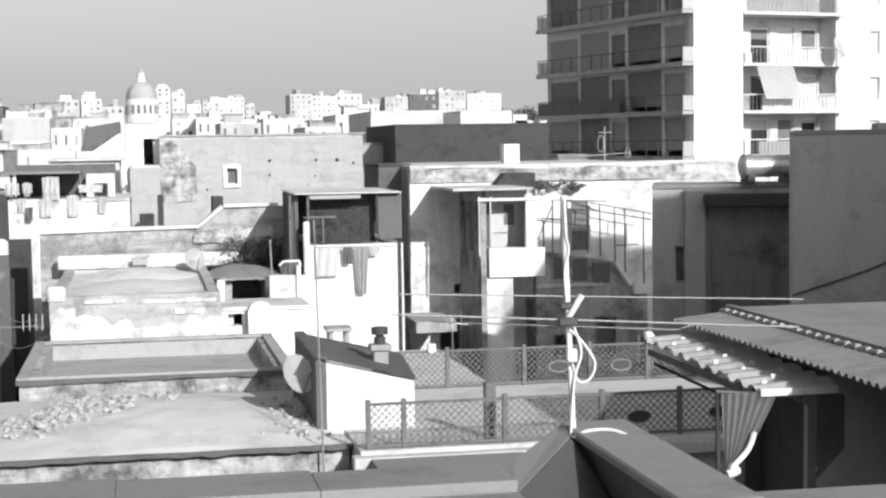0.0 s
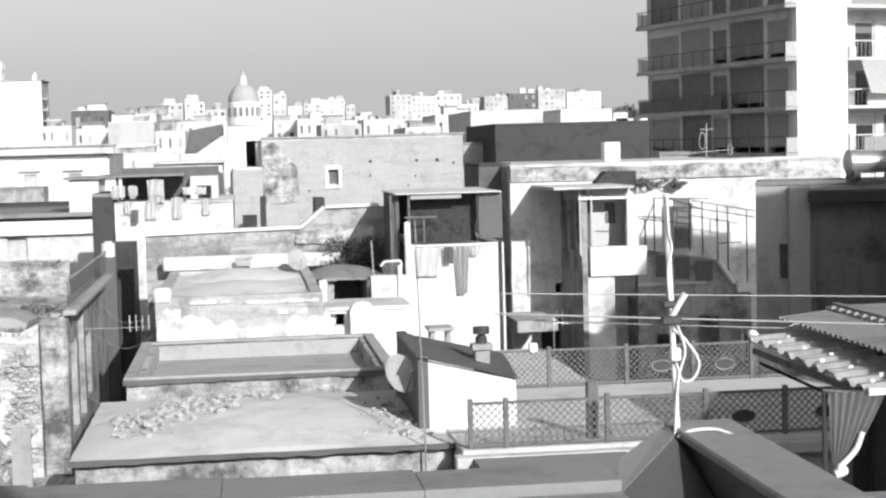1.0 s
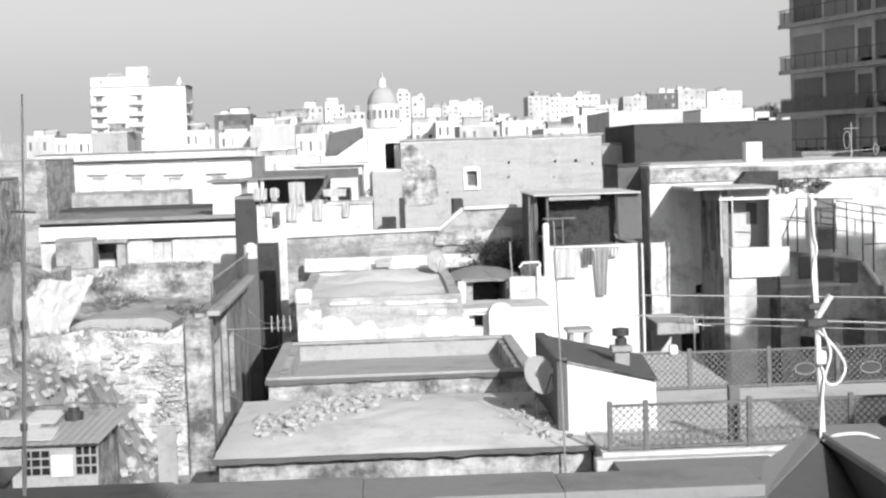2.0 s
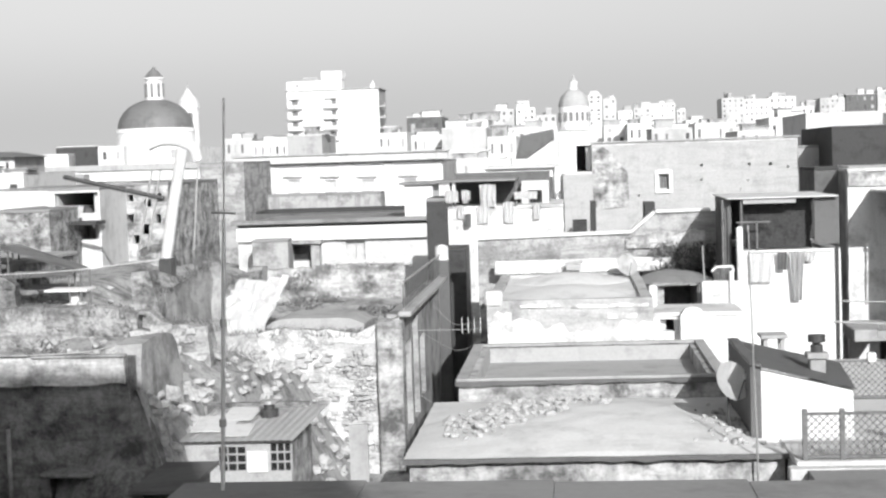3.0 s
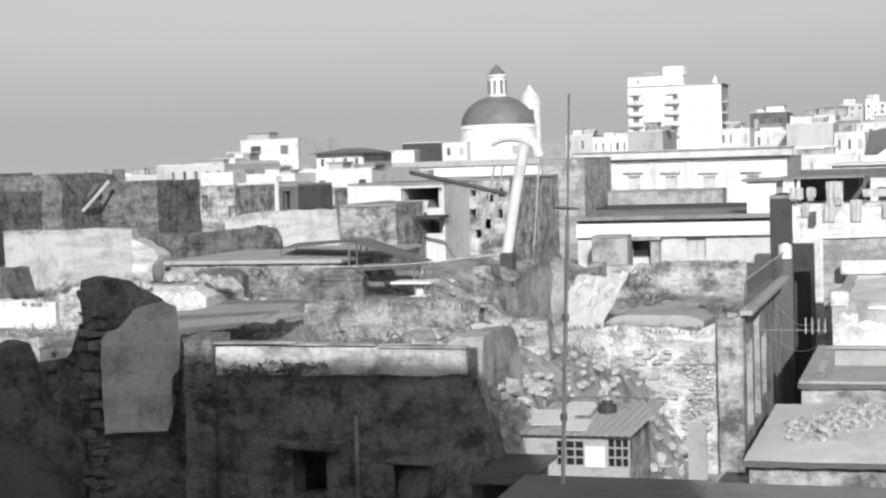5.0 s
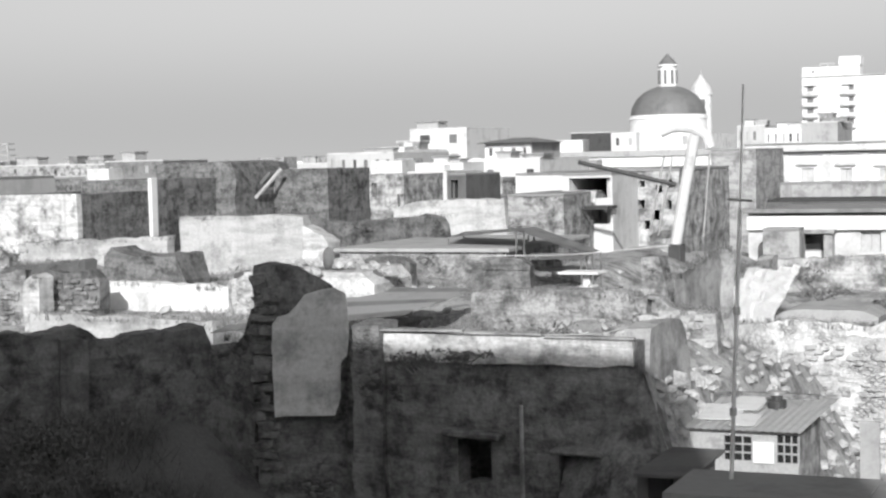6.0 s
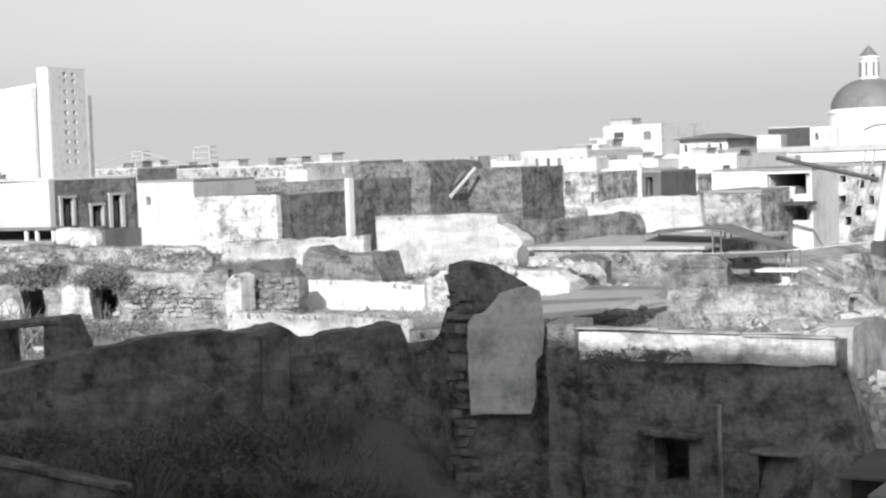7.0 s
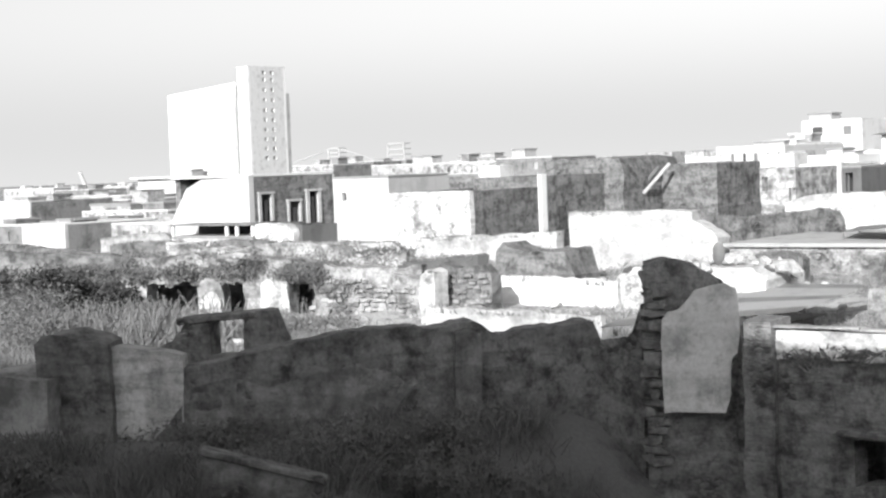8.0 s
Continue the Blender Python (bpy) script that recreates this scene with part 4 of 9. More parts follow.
bm = boxes((-0.25, 0.25, 52.2, 52.5, 11.19, 11.38))
tube(bm, (-0.3, 52.35, 11.38), (0.3, 52.35, 11.47), 0.05)
solo("small_vent", bm, GREY, "small grey roof vent", "vent")

# ---- courtyard house ----
EZ = (10.28, 20.40, 4.93, 14.03)
# shaded sides are darkened with the dirty plaster as well
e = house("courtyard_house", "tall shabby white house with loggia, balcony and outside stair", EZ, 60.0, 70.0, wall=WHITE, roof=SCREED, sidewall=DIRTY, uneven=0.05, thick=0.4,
          front=[("hole", (12.68, 14.94, 10.88, 12.90)), ("dark", (11.39, 12.23, 6.81, 8.14)), ("shut", (17.06, 17.48, 10.71, 12.46)), ("hole", (11.97, 12.24, 9.15, 9.51))])
vx0, vx1, vz0, vz1 = (12.53, 14.62, 10.09, 11.15)
part("balcony", shake(boxes((vx0, vx1, 56.05, 56.17, vz0, vz1), (vx0, vx1, 56.17, 60.1, vz0, vz0 + 0.15), (vx0, vx0 + 0.12, 56.17, 60.0, vz0 + 0.15, vz1)), 0.01), CLEAN, e, "solid white balcony parapet")
ver = (11.10, 14.36, 11.06, 13.28)
part("veranda_roof", boxes((ver[0], ver[1] - 0.3, 55.55, 59.9, ver[3], ver[3] + 0.09), bevel=0.01), SCREED, e, "thin veranda roof slab")
part("wing_wall", panel(3.85, ver[3], 0.2, [(0.5, 1.3, vz1 - 0.4, ver[3] - 0.5), (1.7, 2.6, vz1 - 0.2, ver[3] - 0.45), (2.9, 3.7, vz1 + 0.1, ver[3] - 0.4)], None, 0.8, 0.02, pose(12.24, 60.0, 0, 0, 0, -90)), DIRTY, e, "stained side wall of the projecting wing")
iw = [13.81, 15.34]
vw = panel(iw[1] - iw[0], ver[3] - vz1 + 0.9, 0.15, [(14.32 - iw[0], 14.76 - iw[0], 11.71 - vz1 + 0.9, 12.55 - vz1 + 0.9)], None, 1.0, 0.01, pose(iw[0], 61.4, vz1 - 0.9))
part("veranda_inner_wall", vw, CREAM, e)
part("veranda_window", boxes((14.30, 14.78, 61.46, 61.5, 11.69, 12.57)), SHUTTER, e)
# dark grey for the shade inside the left part of the veranda
part("veranda_shade_wall", boxes((12.88, iw[0] - 0.005, 61.4, 61.55, vz1 - 0.9, ver[3])), DARKGREY, e)
for q in (12.59, 13.93, 14.32, 12.17):
    part("veranda_post", boxes((q - 0.03, q + 0.03, 56.05, 56.11, vz1 - 0.3, ver[3])), PALESHUTTER, e)
part("veranda_rail", boxes((12.10, 15.68, 56.00, 56.05, 12.88, 12.99)), PALEMETAL, e)
part("glazed_screen", boxes((13.95, 14.29, 56.06, 56.09, vz1, ver[3] - 0.3)), PLASTIC, e)
for wa, wb in ((56.5, 57.35), (57.35, 58.35), (58.65, 59.55)):
    part("wing_shutter", boxes((12.3, 12.36, wa, wb, vz1 - 0.45, ver[3] - 0.35)), SHUTTER, e)
part("parapet_band", shake(boxes((EZ[0] + 0.02, EZ[1], 59.9, 59.95, EZ[3] - 0.55, EZ[3] - 0.02), bevel=0.01), 0.02), MOTTLED, e, "stained band along the parapet")
part("under_wall", boxes((12.26, 13.44, 56.20, 60.0, 0.0, vz0 - 0.02)), WHITE, e, "white wall under the balcony")
sx0, sx1 = 14.76, 19.19
stz = [(0, 10.90), (17.90 - 14.76, 10.39), (18.81 - 14.76, 9.23), (sx1 - sx0, 9.18)]
holes = [(15.48, 16.29, 6.85, 7.70), (17.10, 17.92, 6.90, 8.55), (18.42, 19.03, 7.04, 8.51), (13.86, 13.93, 7.68, 7.77)]
stair = thing("outside_stair", "shaded stair block with arched openings below a stepped parapet", "stair", ((sx0 + sx1) / 2, 58.5, 0))
part("stair_wall", panel(sx1 - sx0, stz[0][1], 0.4, [(a - sx0, b - sx0, c, d) for a, b, c, d in holes[:3]], stz, 0.8, 0.02, pose(sx0, 58.0, 0)), DIRTY, stair)
part("stair_mass", boxes((sx0 + 0.1, sx1 - 0.1, 59.0, 59.98, 0, stz[2][1] - 0.3)), DIRTY, stair)
for a, b, c, d in ((15.47, 16.12, 9.80, 10.62), (16.21, 16.79, 9.69, 10.54), (17.01, 17.69, 9.58, 10.36)):
    part("parapet_panel", boxes((a, b, 57.95, 57.995, c, d), bevel=0.01), DARKGREY, stair)
part("stair_ledge", shake(boxes((sx0, sx1 - 1.8, 57.9, 57.995, 9.47, 9.58)), 0.01), CREAM, stair)
part("white_step", boxes((18.58, 19.36, 57.7, 57.99, 9.14, 9.44)), CLEAN, stair)
bm = bmesh.new()
tube(bm, (17.86, 57.80, 10.36), (18.45, 57.80, 9.48), 0.09)
part("slanted_coping", bm, CLEAN, stair, "white slanted stair coping")

perg = thing("pergola_frame", "thin iron pergola frame over the terrace", "pergola", (17.0, 58.5, 10.85))
for p, q in (((16.92, 58.40, 12.70), (16.92, 58.40, 10.72)), ((17.42, 58.40, 12.60), (17.44, 58.40, 10.59)), ((18.01, 58.40, 12.42), (18.03, 58.40, 10.32)), ((18.58, 58.90, 12.34), (18.59, 58.90, 9.87)), ((19.34, 58.90, 12.24), (19.35, 58.90, 9.40)), ((15.55, 58.40, 12.77), (15.54, 58.40, 10.75)), ((15.19, 58.40, 11.95), (15.18, 58.40, 10.54)), ((16.11, 58.40, 12.76), (16.10, 58.40, 10.63))):
    part("upright", tubes((p, q, 0.028)), DARKMETAL, perg)
for p, q in (((14.89, 58.40, 12.82), (17.69, 58.40, 12.69)), ((17.16, 58.90, 12.63), (19.68, 58.90, 12.15)), ((16.92, 58.40, 12.39), (19.47, 58.40, 11.95)), ((14.55, 58.40, 12.07), (17.01, 58.40, 11.74)), ((16.11, 58.40, 12.76), (17.61, 58.90, 12.27)), ((14.76, 58.40, 10.87), (15.55, 58.40, 12.59)), ((17.97, 58.00, 11.00), (18.83, 58.00, 11.02))):
    part("rail", tubes((p, q, 0.022)), DARKMETAL, perg)
part("blind", boxes((16.54, 17.18, 59.2, 59.3, 10.78, 12.72)), SHUTTER, perg, "dark lowered blind")
solo("awning_hut", shake(boxes((9.83, 11.36, 56.4, 59.5, 8.08, 8.50), bevel=0.03), 0.03), GREY, "sagging grey awning over the courtyard door", "awning")
chimney("chimney", "white rendered chimney on the courtyard house", 15.23, 64.0, EZ[3], 15.06, 0.65, cap=False, wall=CLEAN)
bm = bmesh.new()
x0, x1, z0, z1 = (13.37, 15.05, 13.24, 13.83)
vs = [bm.verts.new(p) for p in ((x0, 59.1, z0), (x1, 59.1, z0), (x1, 59.1, z1), (x0 + 0.5, 59.1, z1), (x0, 59.95, z0), (x1, 59.95, z0), (x1, 59.95, z1), (x0 + 0.5, 59.95, z1))]
for q in ((0, 1, 2, 3), (7, 6, 5, 4), (0, 4, 5, 1), (1, 5, 6, 2), (2, 6, 7, 3), (3, 7, 4, 0)):
    bm.faces.new([vs[k] for k in q])
solo("roof_hood", bm, TAR, "dark sloping hood on the wall of the courtyard house", "roof hood")


def clump(b, c, r, n, rnd, leaf=0.05):
    """Leaves scattered in an uneven clump."""
    for _ in range(n):
        v = Vector((rnd.gauss(0, 1), rnd.gauss(0, 1), rnd.gauss(0, 1)))
        v = v.normalized() * (rnd.random() ** 0.5)
        p = Vector(c) + Vector((v.x * r[0], v.y * r[1], v.z * r[2]))
        a = Vector((rnd.uniform(-1, 1), rnd.uniform(-1, 1), rnd.uniform(-0.3, 1))).normalized()
        s = a.cross(Vector((rnd.uniform(-1, 1), rnd.uniform(-1, 1), rnd.uniform(-1, 1)))).normalized()
        k = leaf * rnd.uniform(0.6, 1.6)
        f = [b.verts.new(p + a * k * 1.9), b.verts.new(p + s * k * 0.35), b.verts.new(p - a * k * 0.9), b.verts.new(p - s * k * 0.35)]
        b.faces.new(f)


def plant(name, label, at, size, n, seed, leaf=0.06, category="plant", stems=5, group="", leaves=LEAF):
    """Stems and a ragged crown of separate leaves."""
    rnd = random.Random(seed)
    root = thing(name, label, category, at, group)
    at = Vector(at)
    bm = bmesh.new()
    tips = []
    for _ in range(stems):
        t = at + Vector((rnd.uniform(-0.8, 0.8) * size[0], rnd.uniform(-0.8, 0.8) * size[1], size[2] * rnd.uniform(0.5, 1.7)))
        tube(bm, at + Vector((rnd.uniform(-0.3, 0.3) * size[0], rnd.uniform(-0.3, 0.3) * size[1], -0.05)), t, 0.015, 0.006, n=5)
        tips.append(t)
    part("stem_tangle", bm, WOOD, root)
    bm = bmesh.new()
    for t in tips:
        clump(bm, t, (size[0] * 0.55, size[1] * 0.55, size[2] * 0.5), n // stems, rnd, leaf)
    part("foliage", bm, leaves, root)
    return root


for i, q in enumerate(((15.35, 59.60, 13.21), (15.72, 59.60, 13.16), (16.36, 59.60, 13.20), (16.86, 59.60, 13.06))):
    plant("roof_plant", "dark potted plant on the terrace edge", q, (0.35, 0.3, 0.14), 110, 20 + i, 0.07)
tv = thing("yagi_aerial", "small rooftop aerial with crossed rods", "aerial", (10.26, 52.0, 8.0))
part("pole", tubes(((10.30, 52.0, 0.0), (10.31, 52.00, 9.19), 0.03)), PALEMETAL, tv)
for i in range(5):
    part("rod", tubes(((9.82, 52.00, 9.26), (9.82, 52.00, 8.76), 0.02)) if i == 0 else tubes(((9.82 + 0.2 * i, 52.0, 9.33), (9.82 + 0.2 * i, 52.0, 8.71), 0.015)), METAL, tv)
part("boom", tubes(((9.74, 52.00, 9.01), (10.99, 52.00, 8.84), 0.02)), METAL, tv)

# ---- grey houses on the shaded side ----
def turn_about(root, x, y, degrees):
    """Turns a finished thing about an upright line through (x, y)."""
    root.matrix_world = pose(x, y, 0, 0, 0, degrees) @ pose(-x, -y, 0) @ Matrix.Translation(ORIGIN[root])


gz = (14.07, 19.10, 8.68, 13.64)
gh = house("grey_house", "plain dark grey rendered house in shade with a narrow window", gz, 42.0, 44.6, wall=GREY, roof=ROOFGREY, front=[("shut", (14.68, 14.96, 11.04, 12.06))])
part("pier", shake(boxes((14.97, 15.54, 41.8, 41.995, 0, gz[3]), bevel=0.02), 0.01), GREY, gh)
part("overhang", boxes((15.47, gz[1], 41.3, 41.99, 13.16, 13.51), bevel=0.04), TAR, gh, "dark tarred overhanging roof edge")
part("recess_wall", boxes((15.69, gz[1], 41.9, 41.99, 0, 13.13)), OLDGREY, gh)
turn_about(gh, gz[0], 42.0, -19)
tank = thing("water_heater_tank", "shiny cylindrical solar water tank lying on the grey roof", "water tank", (17.34, 42.4, gz[3]))
tx0, tx1 = 16.37, 17.96
ty = 41.2
tz = 14.25
for nm, a, b, r in (("drum", tx0 + 0.27, tx1, 0.30), ("end_cap", tx0 + 0.05, tx0 + 0.265, 0.34), ("band", tx0 + 0.75, tx0 + 0.79, 0.31)):
    part(nm, tube(bmesh.new(), (a, ty, tz), (b, ty, tz), r, n=28), METAL, tank)
bm = bmesh.new()
bmesh.ops.create_uvsphere(bm, u_segments=20, v_segments=10, radius=0.32, matrix=Matrix.Translation((tx0 + 0.06, ty, tz)) @ Matrix.Diagonal((0.35, 1, 1, 1)))
part("domed_end", bm, METAL, tank)
for a in (tx0 + 0.2, tx1 - 0.25):
    part("cradle", boxes((a - 0.1, a + 0.1, ty - 0.3, ty + 0.3, gz[3] + 0.13, tz - 0.2)), DARKMETAL, tank)
tgz = (14.79, 18.15, 10.30, 15.06)
tg = house("tall_grey_house", "tall blank grey rendered wall of a house in shade", tgz, 34.0, 38.0, wall=GREY, roof=ROOFGREY)
part("step_up", boxes((16.67, 18.12, 34.05, 36.0, tgz[3] + 0.13, 15.33)), GREY, tg)
bm = bmesh.new()
wire(bm, [(14.78, 33.93, 11.39), (16.41, 33.93, 11.96), (17.09, 33.93, 12.25)], 0.025)
part("slanting_pipe", bm, DARKMETAL, tg)
turn_about(tg, tgz[0], 34.0, -22)

# ---- beige house ----
bz = (1.01, 11.01, 10.37, 15.39)
bh = house("beige_house", "big weathered beige house with one white-framed window", bz, 78.0, 90.0, wall=BEIGE, roof=SCREED, uneven=0.05,
           front=[("shut", (4.25, 4.77, 13.16, 13.94)), *[("hole", o) for o in ((6.28, 6.42, 14.22, 14.36), (8.60, 8.74, 14.22, 14.36), (9.61, 9.76, 14.18, 14.32), (2.12, 2.23, 14.22, 14.33), (6.27, 6.38, 13.55, 13.63), (8.19, 8.27, 13.02, 13.10), (8.53, 8.64, 13.49, 13.57), (10.49, 10.60, 14.05, 14.17), (3.24, 3.35, 12.87, 12.98))]])
part("bare_patch", panel(1.75, 3.0, 0.05, (), [(0, 2.9), (0.6, 3.0), (1.1, 2.5), (1.75, 1.7)], 0.2, 0.06, pose(1.02, 77.94, 12.35)), MOTTLED, bh, "patch of flaking render")
wx0, wx1, wz0, wz1 = (4.08, 4.93, 13.00, 14.10)
part("window_surround", boxes((wx0, wx0 + 0.16, 77.9, 77.97, wz0, wz1), (wx1 - 0.16, wx1, 77.9, 77.97, wz0, wz1), (wx0 + 0.16, wx1 - 0.16, 77.9, 77.97, wz1 - 0.16, wz1 + 0.05), (wx0 + 0.16, wx1 - 0.16, 77.9, 77.97, wz0, wz0 + 0.16)), CLEAN, bh, "white painted window surround")
part("coping", shake(boxes((bz[0] - 0.1, bz[1] + 0.1, 77.9, 78.5, bz[3] + 0.14, bz[3] + 0.22)), 0.03), GREY, bh)
house("beige_annex", "lower beige annex with a dark tall doorway", (-0.41, 1.01, 10.55, 14.03), 77.0, 88.0, wall=BEIGE, roof=SCREED, uneven=0.04)
house("annex_tower", "narrow roof room with a dark open side", (-0.59, 1.10, 13.88, 15.54), 80.0, 86.0, wall=WHITE, roof=SCREED, front=[("hole", (0.27, 0.99, 13.99, 15.45))])
for x0, x1, z0, z1, y in ((*(3.04, 3.63, 11.84, 12.79), 70.0), (*(0.74, 1.06, 11.90, 12.84), 72.0), (*(-0.21, 0.59, 11.66, 12.22), 66.0)):
    bm = bmesh.new()
    w = x1 - x0
    vs = [bm.verts.new(p) for p in ((x0, y, 0.0), (x1, y, 0.0), (x1, y, z1), (x0 + 0.25 * w, y, z1), (x0, y + 2, 0.0), (x1, y + 2, 0.0), (x1, y + 2, z1), (x0 + 0.25 * w, y + 2, z1))]
    for q in ((0, 1, 2, 3), (7, 6, 5, 4), (0, 4, 5, 1), (1, 5, 6, 2), (2, 6, 7, 3), (3, 7, 4, 0)):
        bm.faces.new([vs[k] for k in q])
    solo("roof_hatch", bm, TAR, "dark slanted roof hatch", "roof hatch", "roof hatches")

# ---- dark-roofed block and its neighbours ----
house("dark_roofed_block", "dark roof storey of a grey block", (12.34, 20.05, 13.61, 15.84), 76.0, 86.0, wall=TAR, roof=TAR)
house("grey_block", "grey block in front of the dark roof storey", (11.30, 15.95, 12.89, 14.98), 80.0, 84.0, wall=GREY, roof=ROOFGREY)
house("dark_lean_to", "dark lean-to roof beside the laundry house", (9.38, 10.70, 11.20, 14.09), 62.0, 66.0, wall=DARKGREY, roof=TAR)
house("pale_block", "pale block with a long white parapet", (16.11, 26.41, 15.03, 17.23), 110.0, 122.0, wall=CREAM, roof=SCREED, front=[("hole", (17.59, 17.88, 15.26, 15.94))])
house("white_roof_room", "white roof room on the pale block", (20.52, 23.90, 16.02, 16.97), 100.0, 106.0, wall=CLEAN, roof=SCREED)
house("long_white_house", "long white house with a stained parapet under the tower", (17.13, 28.34, 12.51, 13.91), 72.0, 73.8, wall=PEEL, roof=SCREED, uneven=0.05)

# ---- left terrace with washing ----
tw = (-4.79, -0.34, 11.18, 13.03)
# side walls dark grey: the shade on the alley side is in their colour
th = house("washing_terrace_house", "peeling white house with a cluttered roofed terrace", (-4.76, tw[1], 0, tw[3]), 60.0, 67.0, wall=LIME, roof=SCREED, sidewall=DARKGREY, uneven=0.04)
rz = 14.10
part("terrace_roof", boxes((-5.35, -2.11, 59.5, 63.5, rz, rz + 0.08), bevel=0.01), ROOFGREY, th, "thin flat terrace roof")
for q in (-4.6, -3.2, -2.12):
    part("terrace_post", tubes(((q, 59.9, tw[3] + 0.13), (q, 59.9, rz), 0.05)), WOOD, th)
# back of the terrace darkened for the shade under its roof
part("terrace_back", boxes((-4.7, -0.88, 63.6, 63.9, tw[3] + 0.13, rz + 0.3)), DARKGREY, th)
hanging("white cloth hung under the terrace roof", -4.80, -4.52, rz - 0.3, tw[3] + 0.25, 59.8, CLOTH)
hanging("white cloth hung under the terrace roof", -4.19, -3.91, rz - 0.3, tw[3] + 0.25, 59.8, CLOTH)
hanging("wide white sheet hung under the terrace roof", -3.49, -2.88, rz - 0.1, tw[3] + 0.1, 59.8, CLOTH, 0.98)
hanging("small white cloth over the terrace wall", -4.42, -4.1, 13.2, 12.7, 59.85, CLOTH)
hanging("rumpled white cloth over the terrace wall", -3.64, -3.16, 13.2, 12.5, 59.85, CLOTH, 0.9)
hanging("long white cloth over the terrace wall", -2.63, -2.2, 13.3, 12.5, 59.85, CLOTH, 0.95)
hanging("white towel over the terrace wall", -1.5, -1.2, 13.2, 12.6, 59.85, CLOTH, 0.95)
house("shelter", "low roof room with a pale front on the washing terrace", (-1.98, -0.91, 12.94, 13.90), 62.0, 65.0, wall=CREAM, roof=SCREED, front=[("dark", (-1.72, -1.17, 12.98, 13.68))])
house("white_roof_house", "long bright white house front under a thin eaves line", (-4.90, -1.06, 12.72, 14.32), 90.0, 100.0, wall=CLEAN, roof=SCREED, eaves=0.3)
house("white_shed", "small white shed beside the terrace", (-8.10, -6.75, 12.94, 13.79), 76.0, 80.0, wall=CLEAN, roof=ROOFGREY, eaves=0.25)

for label, (a, b, z0, z1) in (("white towel hung on the roofed terrace", (-4.85, -4.30, 13.34, 13.79)), ("white cloth hung on the roofed terrace", (-4.21, -3.84, 13.41, 13.76)), ("white sheet hung on the roofed terrace", (-3.50, -2.92, 13.37, 13.99)), ("pale cloth hung over the terrace wall", (-2.20, -1.31, 13.39, 13.69)), ("grey cloth hung on the terrace wall", (-4.11, -3.85, 12.38, 12.90))):
    hanging(label, a, b, z1, z0, 59.7, GREYCLOTH if "grey" in label else CLOTH, 0.95)
# added block, coloured black to give the alley its darkness
house("alley_shade_block", "black block added for the shade of the narrow alley", (-4.72, -3.92, 9.26, 11.61), 57.0, 59.4, wall=TAR, roof=TAR)


# ---- apartment tower ----
TX, TY = 32.01, 88.0
tower = thing("apartment_tower", "tall apartment tower with a blank white wall and rows of balconies", "apartment tower")
tower.matrix_world = pose(TX, TY, 0, 0, 0, 13.6)
ORIGIN[tower] = Vector((0, 0, 0))
SLABS = [13.97 - 3.0, *[z for z in (13.97, 16.65, 19.48, 22.53)]]
SLABS.append(2 * SLABS[-1] - SLABS[-2])
SLABS.append(2 * SLABS[-1] - SLABS[-2])
TOP = SLABS[-1] + 3.0
LEN = 18.0
# white blank wall, then the front with balconies set back, then a white end bay
W1X, W2X, W3X = 3.45, 10.9, 16.0
part("blank_wall", boxes((0.0, W1X, 0.0, 0.5, 0, TOP), (W1X - 0.4, W1X, 0.5, 1.9, 0, TOP)), CLEAN, tower, "blank white end wall")
ops = []
for z in SLABS:
    ops += [(0.3, 1.1, z + 0.1, z + 2.3), (1.9, 3.3, z + 0.1, z + 2.3), (3.9, 5.1, z + 0.1, z + 2.3), (5.7, 6.9, z + 0.1, z + 2.3)]
part("balcony_wall", panel(W2X - W1X, TOP, 0.3, ops, None, 3.0, 0, pose(W1X, 1.9, 0)), CREAM, tower)
rnd = random.Random(11)
